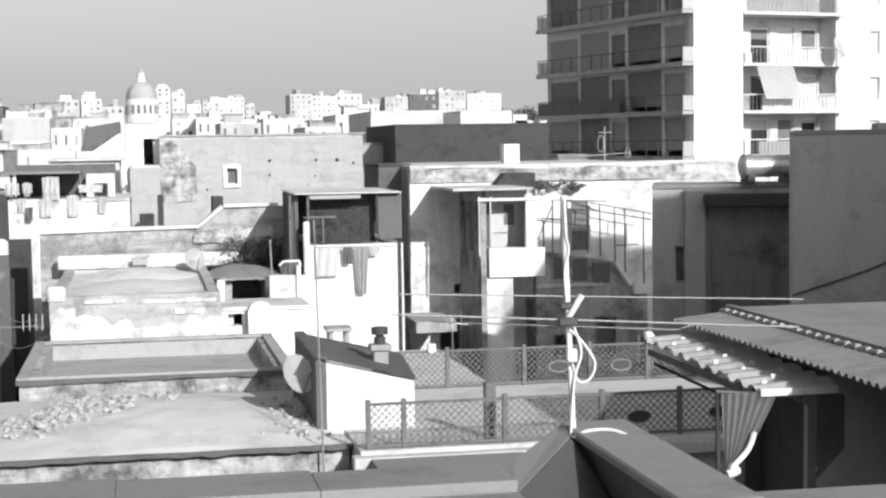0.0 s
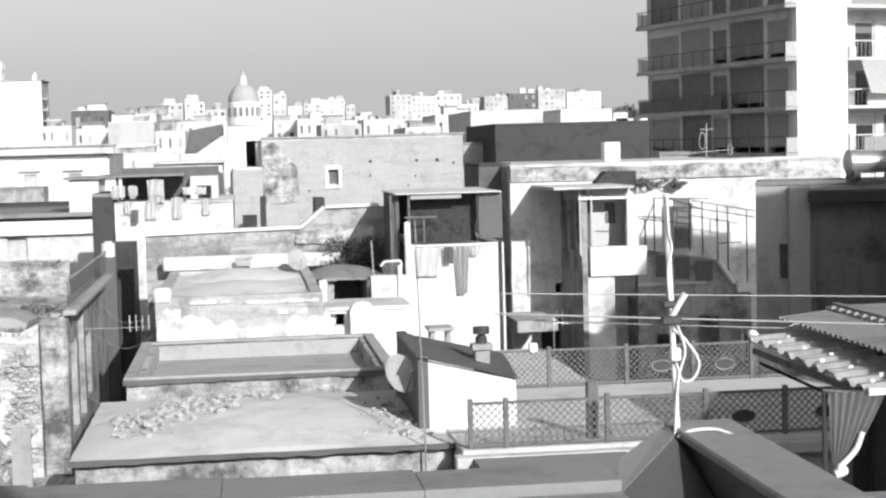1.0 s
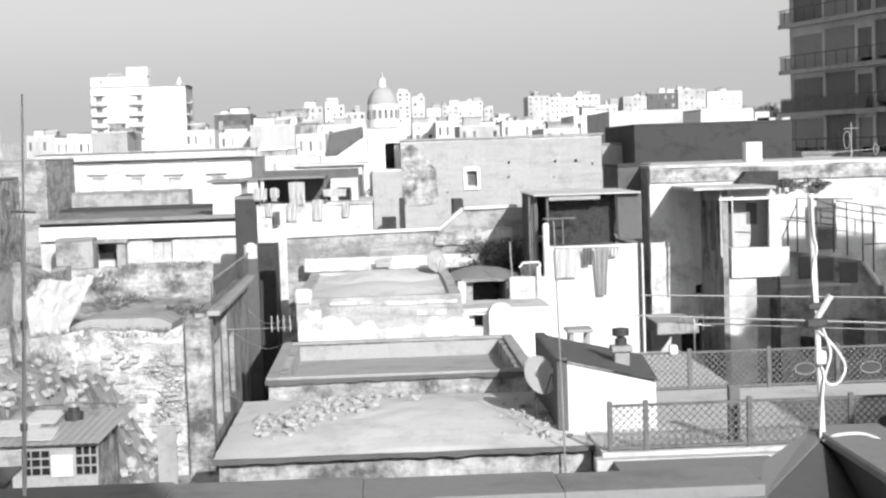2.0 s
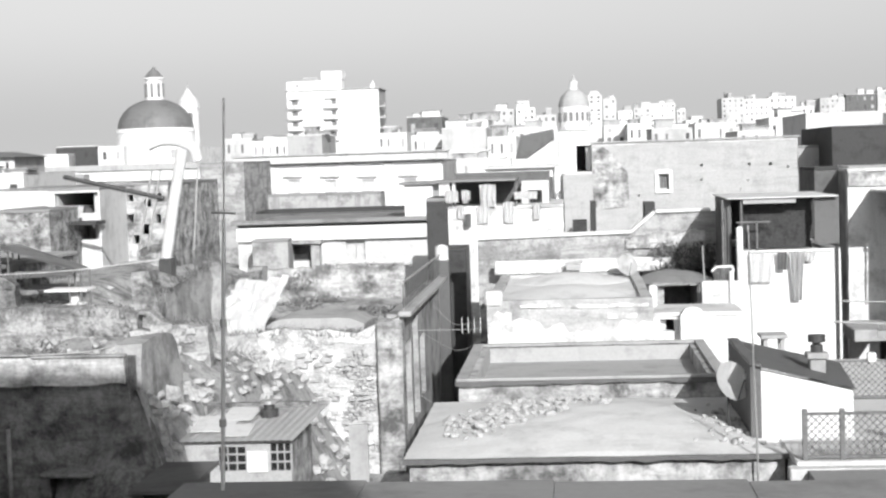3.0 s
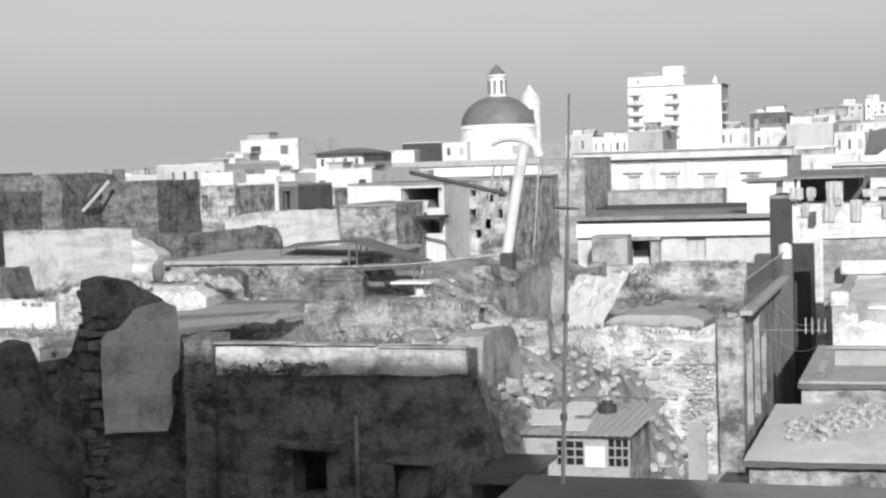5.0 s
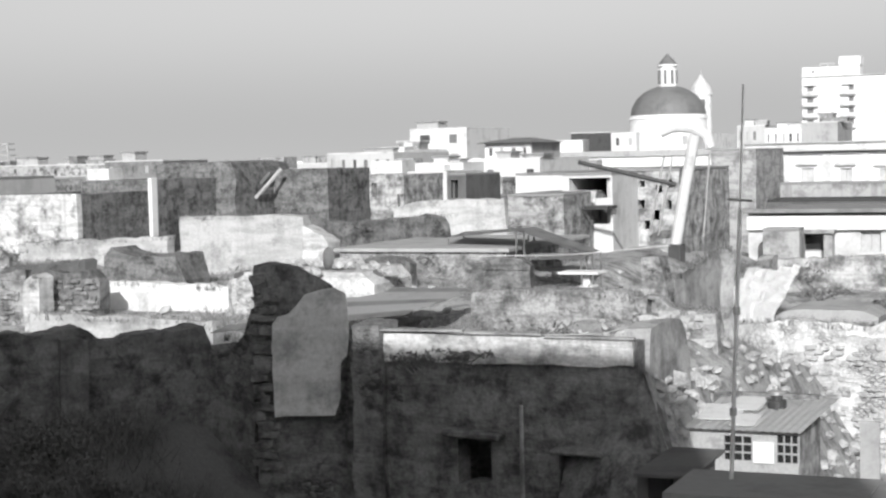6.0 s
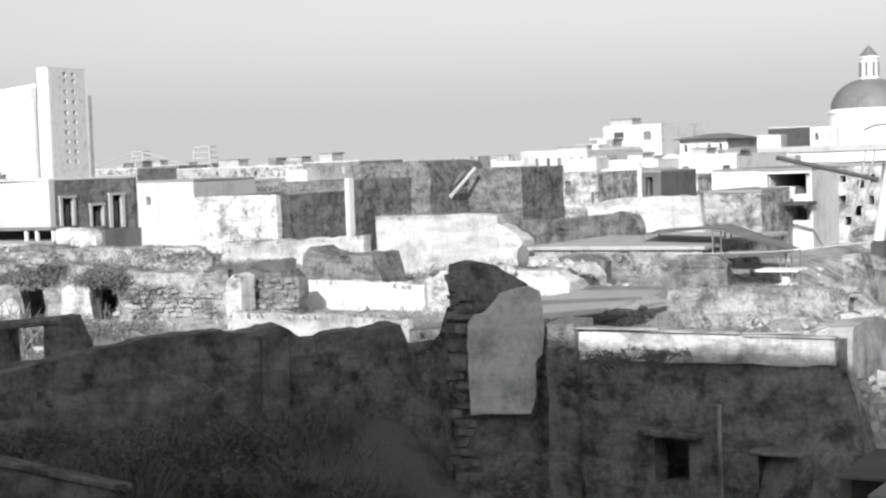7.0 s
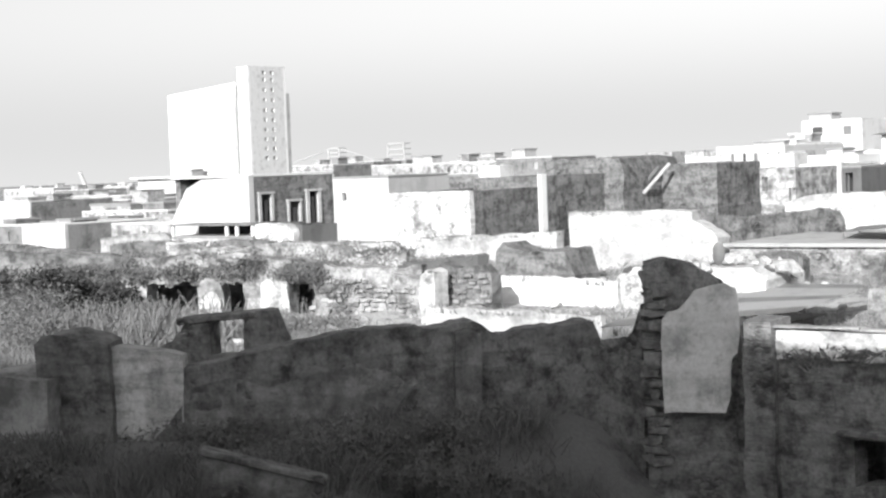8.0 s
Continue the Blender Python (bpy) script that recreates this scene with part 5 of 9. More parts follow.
for z in SLABS:
    for i, (a, b) in enumerate(((0.3, 1.1), (1.9, 3.3), (3.9, 5.1), (5.7, 6.9))):
        w = part("balcony_door", boxes((W1X + a, W1X + a + 0.08, 2.0, 2.08, z + 0.1, z + 2.3), (W1X + b - 0.08, W1X + b, 2.0, 2.08, z + 0.1, z + 2.3), (W1X + a + 0.08, W1X + b - 0.08, 2.0, 2.08, z + 2.2, z + 2.3)), PLASTIC, tower)
        drop = rnd.choice((0.2, 0.6, 1.2, 2.0))
        part("pane", boxes((W1X + a + 0.08, W1X + b - 0.08, 2.06, 2.09, z + 0.1, z + 2.2 - drop)), GLASS, w)
        part("blind", boxes((W1X + a + 0.08, W1X + b - 0.08, 2.03, 2.06, z + 2.2 - drop, z + 2.2)), rnd.choice((PALESHUTTER, SHUTTER)), w)
    part("balcony_slab", boxes((W1X + 0.01, W2X - 0.01, -0.1, 1.89, z - 0.12, z + 0.06)), CREAM, tower)
    r = part("balcony_rail", boxes((W1X + 0.02, W2X - 0.05, -0.08, -0.03, z + 0.98, z + 1.04)), PALEMETAL, tower)
    for k in range(26):
        part("bar", boxes((W1X + 0.1 + k * 0.285, W1X + 0.12 + k * 0.285, -0.065, -0.045, z + 0.06, z + 0.978)), METAL, r)
    part("balcony_panel", boxes((W1X + 0.02 + 2.4 * rnd.random(), W2X - 3.4 * rnd.random(), -0.02, 0.0, z + 0.08, z + 0.9)), rnd.choice((GREYCLOTH, CREAM)), tower)
    for k in range(3):
        a, h = W1X + 0.3 + 6.2 * rnd.random(), 0.5 + 0.9 * rnd.random()
        part("stored_box", boxes((a, a + 0.25 + 0.4 * rnd.random(), 0.5, 0.9, z + 0.063, z + 0.063 + h), bevel=0.02), rnd.choice((CLOTH, GREYCLOTH, SHUTTER, PLASTIC)), tower, "stored household goods on the balcony")
part("bay_side", boxes((W2X - 0.3, W2X, 0.4, 2.2, 0, TOP)), CREAM, tower)
part("end_bay", panel(W3X - W2X, TOP, 0.4, [(2.3, 3.1, z + 0.7, z + 2.1) for z in SLABS], None, 3.0, 0, pose(W2X, 0.4, 0)), CLEAN, tower)
for z in SLABS:
    part("window", boxes((W2X + 2.3, W2X + 3.1, 0.6, 0.64, z + 0.7, z + 2.1)), PALESHUTTER, tower)
# shaded long side, seen along its balconies
sops = []
for z in SLABS:
    sops += [(0.4, 2.7, z + 0.08, z + 2.35), (3.0, 6.9, z + 0.08, z + 2.6), (7.2, 8.9, z + 0.08, z + 2.25), (9.2, 12.9, z + 0.08, z + 2.55), (13.2, 17.1, z + 0.08, z + 2.35)]
part("long_wall", panel(LEN - 0.5, TOP, 0.3, [(LEN - 0.5 - b, LEN - 0.5 - a, c, d) for a, b, c, d in sops], None, 3.0, 0, pose(0.0, LEN, 0, 0, 0, -90)), CREAM, tower)
for j, z in enumerate(SLABS):
    for a, b, c, d in sops[j * 5:j * 5 + 5]:
        s = part("shutter", boxes((0.10, 0.16, 0.5 + a + 0.02, 0.5 + b - 0.02, c + (0.0 if rnd.random() < 0.7 else 0.35), d)), SHUTTER if rnd.random() < 0.75 else GREYCLOTH, tower)
    part("side_slab", boxes((-0.85, -0.01, -0.15, LEN - 0.1, z - 0.14, z + 0.06)), GREY, tower)
    part("side_fascia", boxes((-0.9, -0.855, -0.18, LEN - 0.05, z - 0.18, z + 0.10)), GREY, tower)
    r = part("side_rail", boxes((-0.88, -0.85, -0.12, LEN - 0.15, z + 0.98, z + 1.04)), DARKMETAL, tower)
    for k in range(14):
        y = -0.1 + k * 1.32
        part("baluster", boxes((-0.875, -0.845, y, y + 0.04, z + 0.10, z + 0.978)), DARKMETAL, r)
    if j == 2:
        part("rail_screen", boxes((-0.868, -0.853, 7.0, LEN - 0.2, z + 0.12, z + 0.95)), DARKGREY, tower, "dark screen along the balcony")
    part("end_panel", boxes((-0.84, -0.1, -0.14, -0.10, z + 0.1, z + 0.95)), METAL, tower, "grey balcony end panel")
    part("far_end_panel", boxes((-0.84, -0.1, LEN - 0.2, LEN - 0.15, z + 0.1, z + 0.95)), PALEMETAL, tower)
part("tower_back", boxes((0.0, W3X, LEN - 0.3, LEN, 0, TOP), (W3X - 0.4, W3X, 0.8, LEN - 0.3, 0, TOP)), CREAM, tower)
part("tower_roof", boxes((0.35, W3X, 0.5, LEN, TOP, TOP + 0.3)), SCREED, tower)
# striped awning, white balcony dish
aw = thing("awning", "striped canvas awning over a tower balcony", "awning")
aw.matrix_world = pose(TX, TY, 0, 0, 0, 13.6)
ORIGIN[aw] = Vector((0, 0, 0))
za, zb = SLABS[3] - 0.15, SLABS[3] - 2.1
for i in range(28):
    a = W1X + 0.9 + i * 0.095
    bm = bmesh.new()
    vs = [bm.verts.new(p) for p in ((a, -0.1, za), (a + 0.092, -0.1, za), (a + 0.20, -0.9, zb), (a + 0.108, -0.9, zb))]
    bm.faces.new(vs)
    bmesh.ops.solidify(bm, geom=bm.faces[:], thickness=0.02)
    part("stripe", bm, CLOTH if i % 2 else PALESHUTTER, aw)
dish("satellite_dish", "white satellite dish on a tower balcony", (TX - 1.4, TY + 15.6, SLABS[3] + 1.4), 0.8, 110, 20, SLABS[3] + 0.06)
dish("satellite_dish", "white satellite dish on the tower's corner balcony", (TX + 9.6, TY + 1.4, SLABS[3] + 0.9), 1.3, 40, 25, SLABS[3] - 0.6)
an = thing("rooftop_aerial", "spindly rooftop aerial before the tower", "aerial", (21.89, 72.50, 14.07))
part("pole", tubes(((21.89, 72.50, 13.80), (21.89, 72.50, 15.69), 0.03)), GREY, an)
part("rod", tubes(((20.63, 72.50, 14.30), (23.16, 72.50, 14.44), 0.02)), GREY, an)
part("loop", ring(21.69, 72.5, 14.88, 0.15, 0.4, 0.018), GREY, an)
part("loop", ring(23.04, 72.5, 14.44, 0.12, 0.25, 0.018), GREY, an)
part("rod", tubes(((21.58, 72.50, 15.42), (22.26, 72.50, 15.42), 0.018)), GREY, an)


# ---- far town ----
WIN = random.Random(5)


def block(label, xz, y, depth, rows=0, cols=0, wall=CLEAN, roof=CREAM, name="far_house", category="house", group="", kind="hole"):
    """A far house: its windows are real openings in rows and columns."""
    x0, x1, z0, z1 = xz
    ops = []
    if rows:
        w, h = (x1 - x0) / cols, (z1 - z0) / rows
        for i in range(cols):
            for k in range(rows):
                if WIN.random() < 0.78:
                    a, b = WIN.uniform(0.30, 0.40), WIN.uniform(0.58, 0.72)
                    ops.append((kind, (x0 + (i + a) * w, x0 + (i + b) * w, z0 + (k + 0.28) * h, z0 + (k + 0.72) * h)))
    # white fronts get grey sides, which hold the side shade in their colour
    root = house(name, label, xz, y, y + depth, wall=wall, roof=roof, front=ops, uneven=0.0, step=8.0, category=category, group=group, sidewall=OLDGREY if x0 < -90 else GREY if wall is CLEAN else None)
    for _, (a, b, c, d) in ops:
        part("window", boxes((a, b, y + 0.12, y + 0.2, c, d)), WIN.choice((GREY, SHUTTER, DARKMETAL, SHUTTER)), root)
    return root


FAR = [
    # label, front, distance, depth, rows, columns
    ("far white apartment house on the skyline", (-18.37, -13.47, 19.71, 26.31), 380, 12, 4, 3),
    ("far white apartment house on the skyline", (-13.11, -8.52, 20.67, 26.70), 385, 12, 4, 3),
    ("far low white house on the skyline", (-8.60, -3.52, 21.27, 25.18), 400, 12, 2, 3),
    ("far slim white tower block on the skyline", (7.25, 12.80, 24.88, 38.79), 640, 14, 8, 2),
    ("far slim white tower block on the skyline", (13.43, 18.86, 24.99, 37.32), 650, 14, 6, 2),
    ("far white house on the skyline", (15.59, 20.31, 22.95, 28.81), 520, 14, 3, 3),
    ("far white house on the skyline", (21.48, 27.16, 23.21, 30.07), 540, 14, 4, 3),
    ("far stepped white apartment house on the skyline", (27.79, 36.87, 23.46, 31.98), 560, 14, 5, 5),
    ("far white house on the skyline", (37.24, 40.41, 23.41, 29.37), 560, 14, 3, 2),
    ("far white house on the skyline", (30.99, 34.35, 19.91, 23.27), 430, 14, 2, 2),
    ("far white balconied apartment house on the skyline", (47.32, 54.31, 21.67, 31.12), 500, 16, 6, 4),
    ("far white balconied apartment house on the skyline", (54.85, 62.49, 21.68, 30.71), 505, 16, 5, 5),
    ("far pale apartment house on the skyline", (64.36, 73.03, 22.19, 31.70), 520, 16, 4, 4),
    ("far white house with terraces on the skyline", (55.29, 63.70, 18.96, 25.61), 420, 16, 3, 5),
    ("far white apartment house on the skyline", (87.03, 95.45, 24.22, 31.90), 560, 16, 4, 5),
    ("far dark-sided apartment house on the skyline", (99.29, 110.00, 24.48, 33.51), 580, 16, 3, 4),
    ("far white apartment house on the skyline", (112.34, 122.87, 24.56, 34.85), 590, 16, 5, 5),
    ("far white apartment house on the skyline", (125.62, 138.89, 24.63, 34.04), 600, 16, 5, 6),
    ("white house with a flat roof among the roofs", (-13.88, -9.08, 14.79, 18.20), 170, 14, 0, 0),
    ("low pale house among the roofs", (-8.45, -5.52, 14.76, 16.99), 160, 14, 1, 3),
    ("low pale house among the roofs", (-9.46, -1.92, 16.37, 19.10), 230, 14, 1, 5),
    ("low white house among the roofs", (9.29, 13.12, 16.57, 19.69), 260, 14, 1, 3),
    ("low white house among the roofs", (10.15, 15.24, 15.88, 17.87), 200, 14, 1, 4),
    ("low pale house among the roofs", (5.60, 9.55, 16.67, 19.71), 270, 14, 2, 2),
    ("low pale house among the roofs", (18.64, 24.81, 16.17, 19.08), 240, 14, 1, 4),
    ("pale house with an arched roof room among the roofs", (23.48, 27.27, 15.57, 18.58), 190, 14, 1, 3),
    ("low pale house among the roofs", (18.73, 22.88, 15.45, 16.99), 180, 14, 1, 3),
    ("low pale house among the roofs", (-9.85, -5.41, 13.26, 14.85), 120, 14, 1, 6),
    ("dark cube-shaped roof room among the roofs", (-24.93, -19.48, 18.11, 21.46), 240, 12, 1, 3),
    ("white blank roof room among the roofs", (-15.04, -9.94, 15.80, 19.47), 190, 12, 0, 0),
    ("low pale house among the roofs", (-27.06, -22.91, 16.26, 18.79), 220, 12, 1, 4),
    ("low pale house among the roofs", (-20.26, -15.79, 15.71, 18.00), 200, 12, 1, 4),
    ("low white house among the roofs", (-57.68, -53.03, 16.16, 19.38), 260, 12, 1, 4),
    ("low white house among the roofs", (-48.96, -43.45, 15.74, 18.54), 240, 12, 1, 5),
    ("grey block among the roofs before the white apartments", (-36.26, -31.77, 15.92, 18.53), 200, 12, 0, 0),
    ("white cube-shaped house above the roofs", (-76.67, -69.41, 13.93, 18.55), 170, 14, 2, 2),
    ("white terraced house above the roofs", (-72.22, -64.94, 13.62, 15.74), 140, 14, 1, 6),
    ("low white house among the roofs", (-75.18, -71.85, 14.09, 16.10), 160, 14, 1, 2),
    ("pale house with a shuttered window among the roofs", (-53.78, -46.25, 11.82, 14.86), 130, 14, 1, 4),
    ("low white house among the roofs", (-58.10, -51.44, 13.26, 14.62), 125, 10, 0, 0),
    ("low white shed roof on the skyline", (-120.07, -113.40, 13.35, 14.78), 220, 14, 0, 0),
    ("low weathered pale house by the harbour", (-394.12, -370.87, 10.30, 12.66), 300, 14, 1, 9),
    ("low weathered pale house by the harbour", (-331.57, -315.41, 10.30, 12.70), 280, 14, 1, 6),
    ("weathered pale house by the harbour", (-223.59, -216.69, 11.23, 13.11), 200, 14, 0, 0),
    ("weathered pale house by the harbour", (-194.53, -188.51, 12.41, 14.64), 180, 14, 0, 0),
    ("white house among the roofs", (-147.75, -140.39, 9.83, 12.72), 110, 12, 0, 0),
    ("white house among the roofs", (-109.54, -103.92, 9.22, 11.26), 85, 10, 0, 0),
    ("low pale house among the roofs", (-119.64, -107.64, 9.55, 11.79), 100, 12, 1, 4),
    ("dark low house among the roofs", (-165.72, -146.80, 10.44, 12.22), 130, 12, 0, 0),
    ("dark low house among the roofs", (-115.97, -111.24, 8.80, 10.99), 95, 12, 1, 2),
    ("low weathered pale house by the harbour", (-308.66, -296.11, 10.24, 12.43), 250, 12, 1, 5),
    ("grey low shed among the roofs", (-190.46, -168.13, 11.28, 12.42), 150, 10, 0, 0),
    ("dark low house among the roofs", (-125.64, -120.49, 10.53, 11.71), 112, 8, 0, 0),
    ("grey low house among the roofs", (-105.39, -96.54, 9.13, 11.04), 90, 8, 1, 4),
    ("grey low house among the roofs", (-125.47, -118.39, 8.99, 10.90), 92, 8, 1, 2),
    ("grey low shed on the skyline", (-183.79, -174.55, 14.31, 15.84), 200, 10, 0, 0),
    ("dark low shed on the skyline", (-209.70, -198.62, 15.23, 16.35), 240, 10, 0, 0),
    ("low pale house on the skyline", (-157.85, -145.59, 13.84, 15.40), 190, 10, 1, 7),
    ("dark low shed on the skyline", (-149.83, -143.23, 14.49, 15.55), 200, 10, 0, 0),
    ("low pale house on the skyline", (-137.92, -126.99, 13.59, 15.35), 180, 10, 1, 6),
    ("grey low house on the skyline", (-112.86, -104.51, 13.64, 15.58), 160, 10, 1, 5),
]
for i, (label, xz, y, depth, rows_, cols_) in enumerate(FAR):
    dark = "dark" in label
    stained = xz[0] < -90 and y < 260 and "white" not in label
    block(label, xz, y, depth, rows_, cols_, wall=DARKGREY if dark else (OLDGREY, DIRTY, OLDGREY, MOTTLED)[i % 4] if stained else (DIRTY, BEIGE, GREY)[i % 3] if "weathered" in label else (CREAM if "pale" in label else (GREY if "grey" in label else (HAZY, WHITE, HAZY, CREAM)[i % 4])), roof=SCREED, group="far houses")

# roof rooms, tanks and aerials on the far houses
rnd = random.Random(21)
for label, xz, y, depth, rows_, cols_ in FAR:
    if y < 80:
        continue
    x0, x1, z1 = xz[0], xz[1], xz[3]
    for k in range(max(2, int((x1 - x0) / 4))):
        a = rnd.uniform(x0, x1 - 1.6)
        w, h = rnd.uniform(1.0, 3.2), rnd.uniform(0.5, 2.2) * (0.8 if y > 350 else 0.5 if y > 150 else 0.25)
        b = y + rnd.uniform(0.3, 4)
        kind = rnd.choice(("roof_room", "roof_room", "roof_tank"))
        root = thing(kind, "small roof room on a far house" if kind == "roof_room" else "water tank on a far roof", "roof room" if kind == "roof_room" else "water tank", (a, b, z1 + 0.13), "roof clutter")
        part("body", boxes((a, a + w, b, b + 2.5, z1 + 0.133, z1 + 0.13 + h)), rnd.choice((DIRTY, GREY, OLDGREY, DIRTY) if x0 < -90 and y < 260 else (CREAM, DIRTY, GREY, WHITE)), root)
        part("lid", boxes((a - 0.15, a + w + 0.15, b - 0.15, b + 2.65, z1 + 0.133 + h, z1 + 0.3 + h)), ROOFGREY if x0 < -90 and y < 260 else rnd.choice((ROOFGREY, SCREED)), root)

# roofs of the old town, filling the ground between the taller houses
rnd = random.Random(8)
for i in range(300):
    y = 95 + 380 * rnd.random() ** 1.3
    x = y * rnd.uniform(-1.25, 0.42)
    w, d = rnd.uniform(4, 12), rnd.uniform(6, 12)
    z = 14.6 - rnd.uniform(0.6, 3.4) - (0.012 * y if x < -0.75 * y else 0)
    root = thing("town_house", "low old town house with a flat pale roof", "house", (x, y, 0), "old town roofs")
    wall = rnd.choice((CLEAN, WHITE, HAZY, DIRTY, GREY, HAZY, DIRTY, BEIGE, GREY))
    if x < -0.4 * y:
        wall = rnd.choice((DIRTY, OLDGREY, OLDGREY, GREY, MOTTLED))
    part("body", boxes((x, x + w, y, y + d, 0, z)), wall, root)
    part("roof", boxes((x - 0.1, x + w + 0.1, y - 0.1, y + d + 0.1, z + 0.003, z + 0.25)), ROOFGREY if x < -0.55 * y else rnd.choice((SCREED, ROOFGREY)), root)
    if rnd.random() < 0.6:
        a, b = x + rnd.uniform(0, w - 3), y + rnd.uniform(1, d - 3)
        part("roof_room", boxes((a, a + 2.6, b, b + 2.4, z + 0.253, z + rnd.uniform(1.2, 2.0))), rnd.choice((CLEAN, CREAM, DIRTY)), root)
    for k in range(rnd.randint(1, 4)):
        a = x + (k + 0.4) * w / 4
        part("window", boxes((a, a + 0.9, y - 0.04, y + 0.02, z - 2.4, z - 1.0)), SHUTTER, root)


def dome_mesh(cx, cy, z, r, rise, n=32, k=10, ribs=0.0):
    b = bmesh.new()
    rings = []
    for j in range(k):
        t = j / k * math.pi / 2
        rings.append([b.verts.new((cx + (r * math.cos(t) + (ribs if i % 4 == 0 else 0)) * math.cos(2 * math.pi * i / n), cy + (r * math.cos(t) + (ribs if i % 4 == 0 else 0)) * math.sin(2 * math.pi * i / n), z + rise * math.sin(t))) for i in range(n)])
    topv = b.verts.new((cx, cy, z + rise))
    for a, c in zip(rings, rings[1:]):
        for i in range(n):
            b.faces.new((a[i], a[(i + 1) % n], c[(i + 1) % n], c[i]))
    for i in range(n):
        b.faces.new((rings[-1][i], rings[-1][(i + 1) % n], topv))
    return b


def cone(b, x, y, z0, z1, r0, r1, n=24):
    return tube(b, (x, y, z0), (x, y, z1), r0, r1, n)


# dark-tiled dome with white drum, lantern and bell tower
dx0, dx1, dz0, dz1 = (-87.31, -72.71, 22.57, 28.28)
cx, r = (dx0 + dx1) / 2, (dx1 - dx0) / 2
church = thing("domed_church", "church with a dark tiled dome on a white drum", "church", (cx, 300, 0))
part("dome", dome_mesh(cx, 300, dz0 + 0.05, r, dz1 - dz0, ribs=0.06), SLATE, church, "dark tiled dome")
part("drum", cone(bmesh.new(), cx, 300, 18.83, dz0, r * 1.03, r * 1.03, 32), CLEAN, church)
part("drum_cornice", cone(bmesh.new(), cx, 300, dz0 - 0.7, dz0 + 0.03, r * 1.06, r * 1.02, 32), CLEAN, church)
lz0, lz1, lz2 = 27.85, 32.23, 34.53
lan = part("lantern", cone(bmesh.new(), cx, 300, lz0 - 0.5, lz1, 1.75, 1.65, 16), CLEAN, church)
for i in range(8):
    a = 2 * math.pi * i / 8
    part("lantern_window", boxes((cx + 1.68 * math.cos(a) - 0.22, cx + 1.68 * math.cos(a) + 0.22, 300 + 1.68 * math.sin(a) - 0.22, 300 + 1.68 * math.sin(a) + 0.22, lz0 + 0.8, lz1 - 0.9)), SHUTTER, lan)
part("lantern_cornice", cone(bmesh.new(), cx, 300, lz1 - 0.15, lz1 + 0.2, 2.0, 2.0, 16), CLEAN, church)
part("lantern_roof", cone(bmesh.new(), cx, 300, lz1 + 0.2, lz2, 1.9, 0.1, 16), SLATE, church)
part("church_body", boxes((cx - 16, cx + 10, 290, 316, 0, 18.83)), WHITE, church)
bx = -76.43
bell = thing("bell_tower", "white church bell tower with a pointed roof", "bell tower", (bx, 312, 0))
part("shaft", cone(bmesh.new(), bx, 312, 0, 26.75, 2.15, 2.1, 20), WHITE, bell)
part("cornice", cone(bmesh.new(), bx, 312, 26.63, 27.09, 2.3, 2.4, 20), WHITE, bell)
zc, zt = 27.09, 30.73
bm = bmesh.new()
prof = [(0.0, 2.25), (0.2, 2.15), (0.42, 1.75), (0.65, 1.1), (0.85, 0.55), (1.0, 0.2)]
for (a, ra), (b, rb) in zip(prof, prof[1:]):
    cone(bm, bx, 312, zc + (zt - zc) * a, zc + (zt - zc) * b, ra, rb, 20)
bmesh.ops.remove_doubles(bm, verts=bm.verts, dist=0.01)
part("cap", bm, CREAM, bell, "curved pointed cap")
part("finial", cone(bmesh.new(), bx, 312, zt - 0.1, 31.99, 0.18, 0.05, 8), GREY, bell)
for a in (-0.9, 0.9):
    part("belfry_window", boxes((bx + a - 0.35, bx + a + 0.35, 309.7, 310.6, 24.13, 25.83)), SHUTTER, bell)

# second, farther dome
ex0, ex1, ez0, ez1 = (-3.96, 6.66, 31.93, 38.19)
cx, r = (ex0 + ex1) / 2, (ex1 - ex0) / 2
ch2 = thing("far_domed_church", "far grey church dome on a tall colonnaded drum", "church", (cx, 560, 0))
part("dome", dome_mesh(cx, 560, ez0, r, ez1 - ez0, ribs=0.12), surface("pale_dome_lead", 0.40, 0.3, 2.0, 0.5, 0.1, 0.1), ch2)
part("body", boxes((cx - 12, cx + 12, 552, 580, 0, 23.31)), CREAM, ch2)
part("drum", cone(bmesh.new(), cx, 560, 23.70, ez0, r * 1.02, r * 1.02, 28), WHITE, ch2)
for i in range(16):
    a = 2 * math.pi * (i + 0.5) / 16
    part("drum_window", boxes((cx + r * math.cos(a) - 0.5, cx + r * math.cos(a) + 0.5, 560 + r * math.sin(a) - 0.5, 560 + r * math.sin(a) + 0.5, 26.84, 29.97)), SHUTTER, ch2)
part("lantern", cone(bmesh.new(), cx, 560, ez1 - 0.5, 40.93, 1.5, 1.2, 12), WHITE, ch2)
part("spike", cone(bmesh.new(), cx, 560, 40.93, 43.66, 0.9, 0.05, 10), GREY, ch2)

# white six-storey apartment house
ax = (-77.6, -52.2, 18.9, 34.9)
FLOORS = [21.3, 24.3, 27.2, 30.2]
ops = []
for k, z in enumerate(FLOORS):
    for x, w in ((-76.3, 1.7), (-74.0, 0.9), (-69.9, 0.6), (-66.9, 0.6), (-65.3, 1.3), (-60.7, 0.7), (-56.1, 0.7)):
        ops.append(("hole", (x, x + w, z, z + (2.1 if w > 1 else 1.35))))
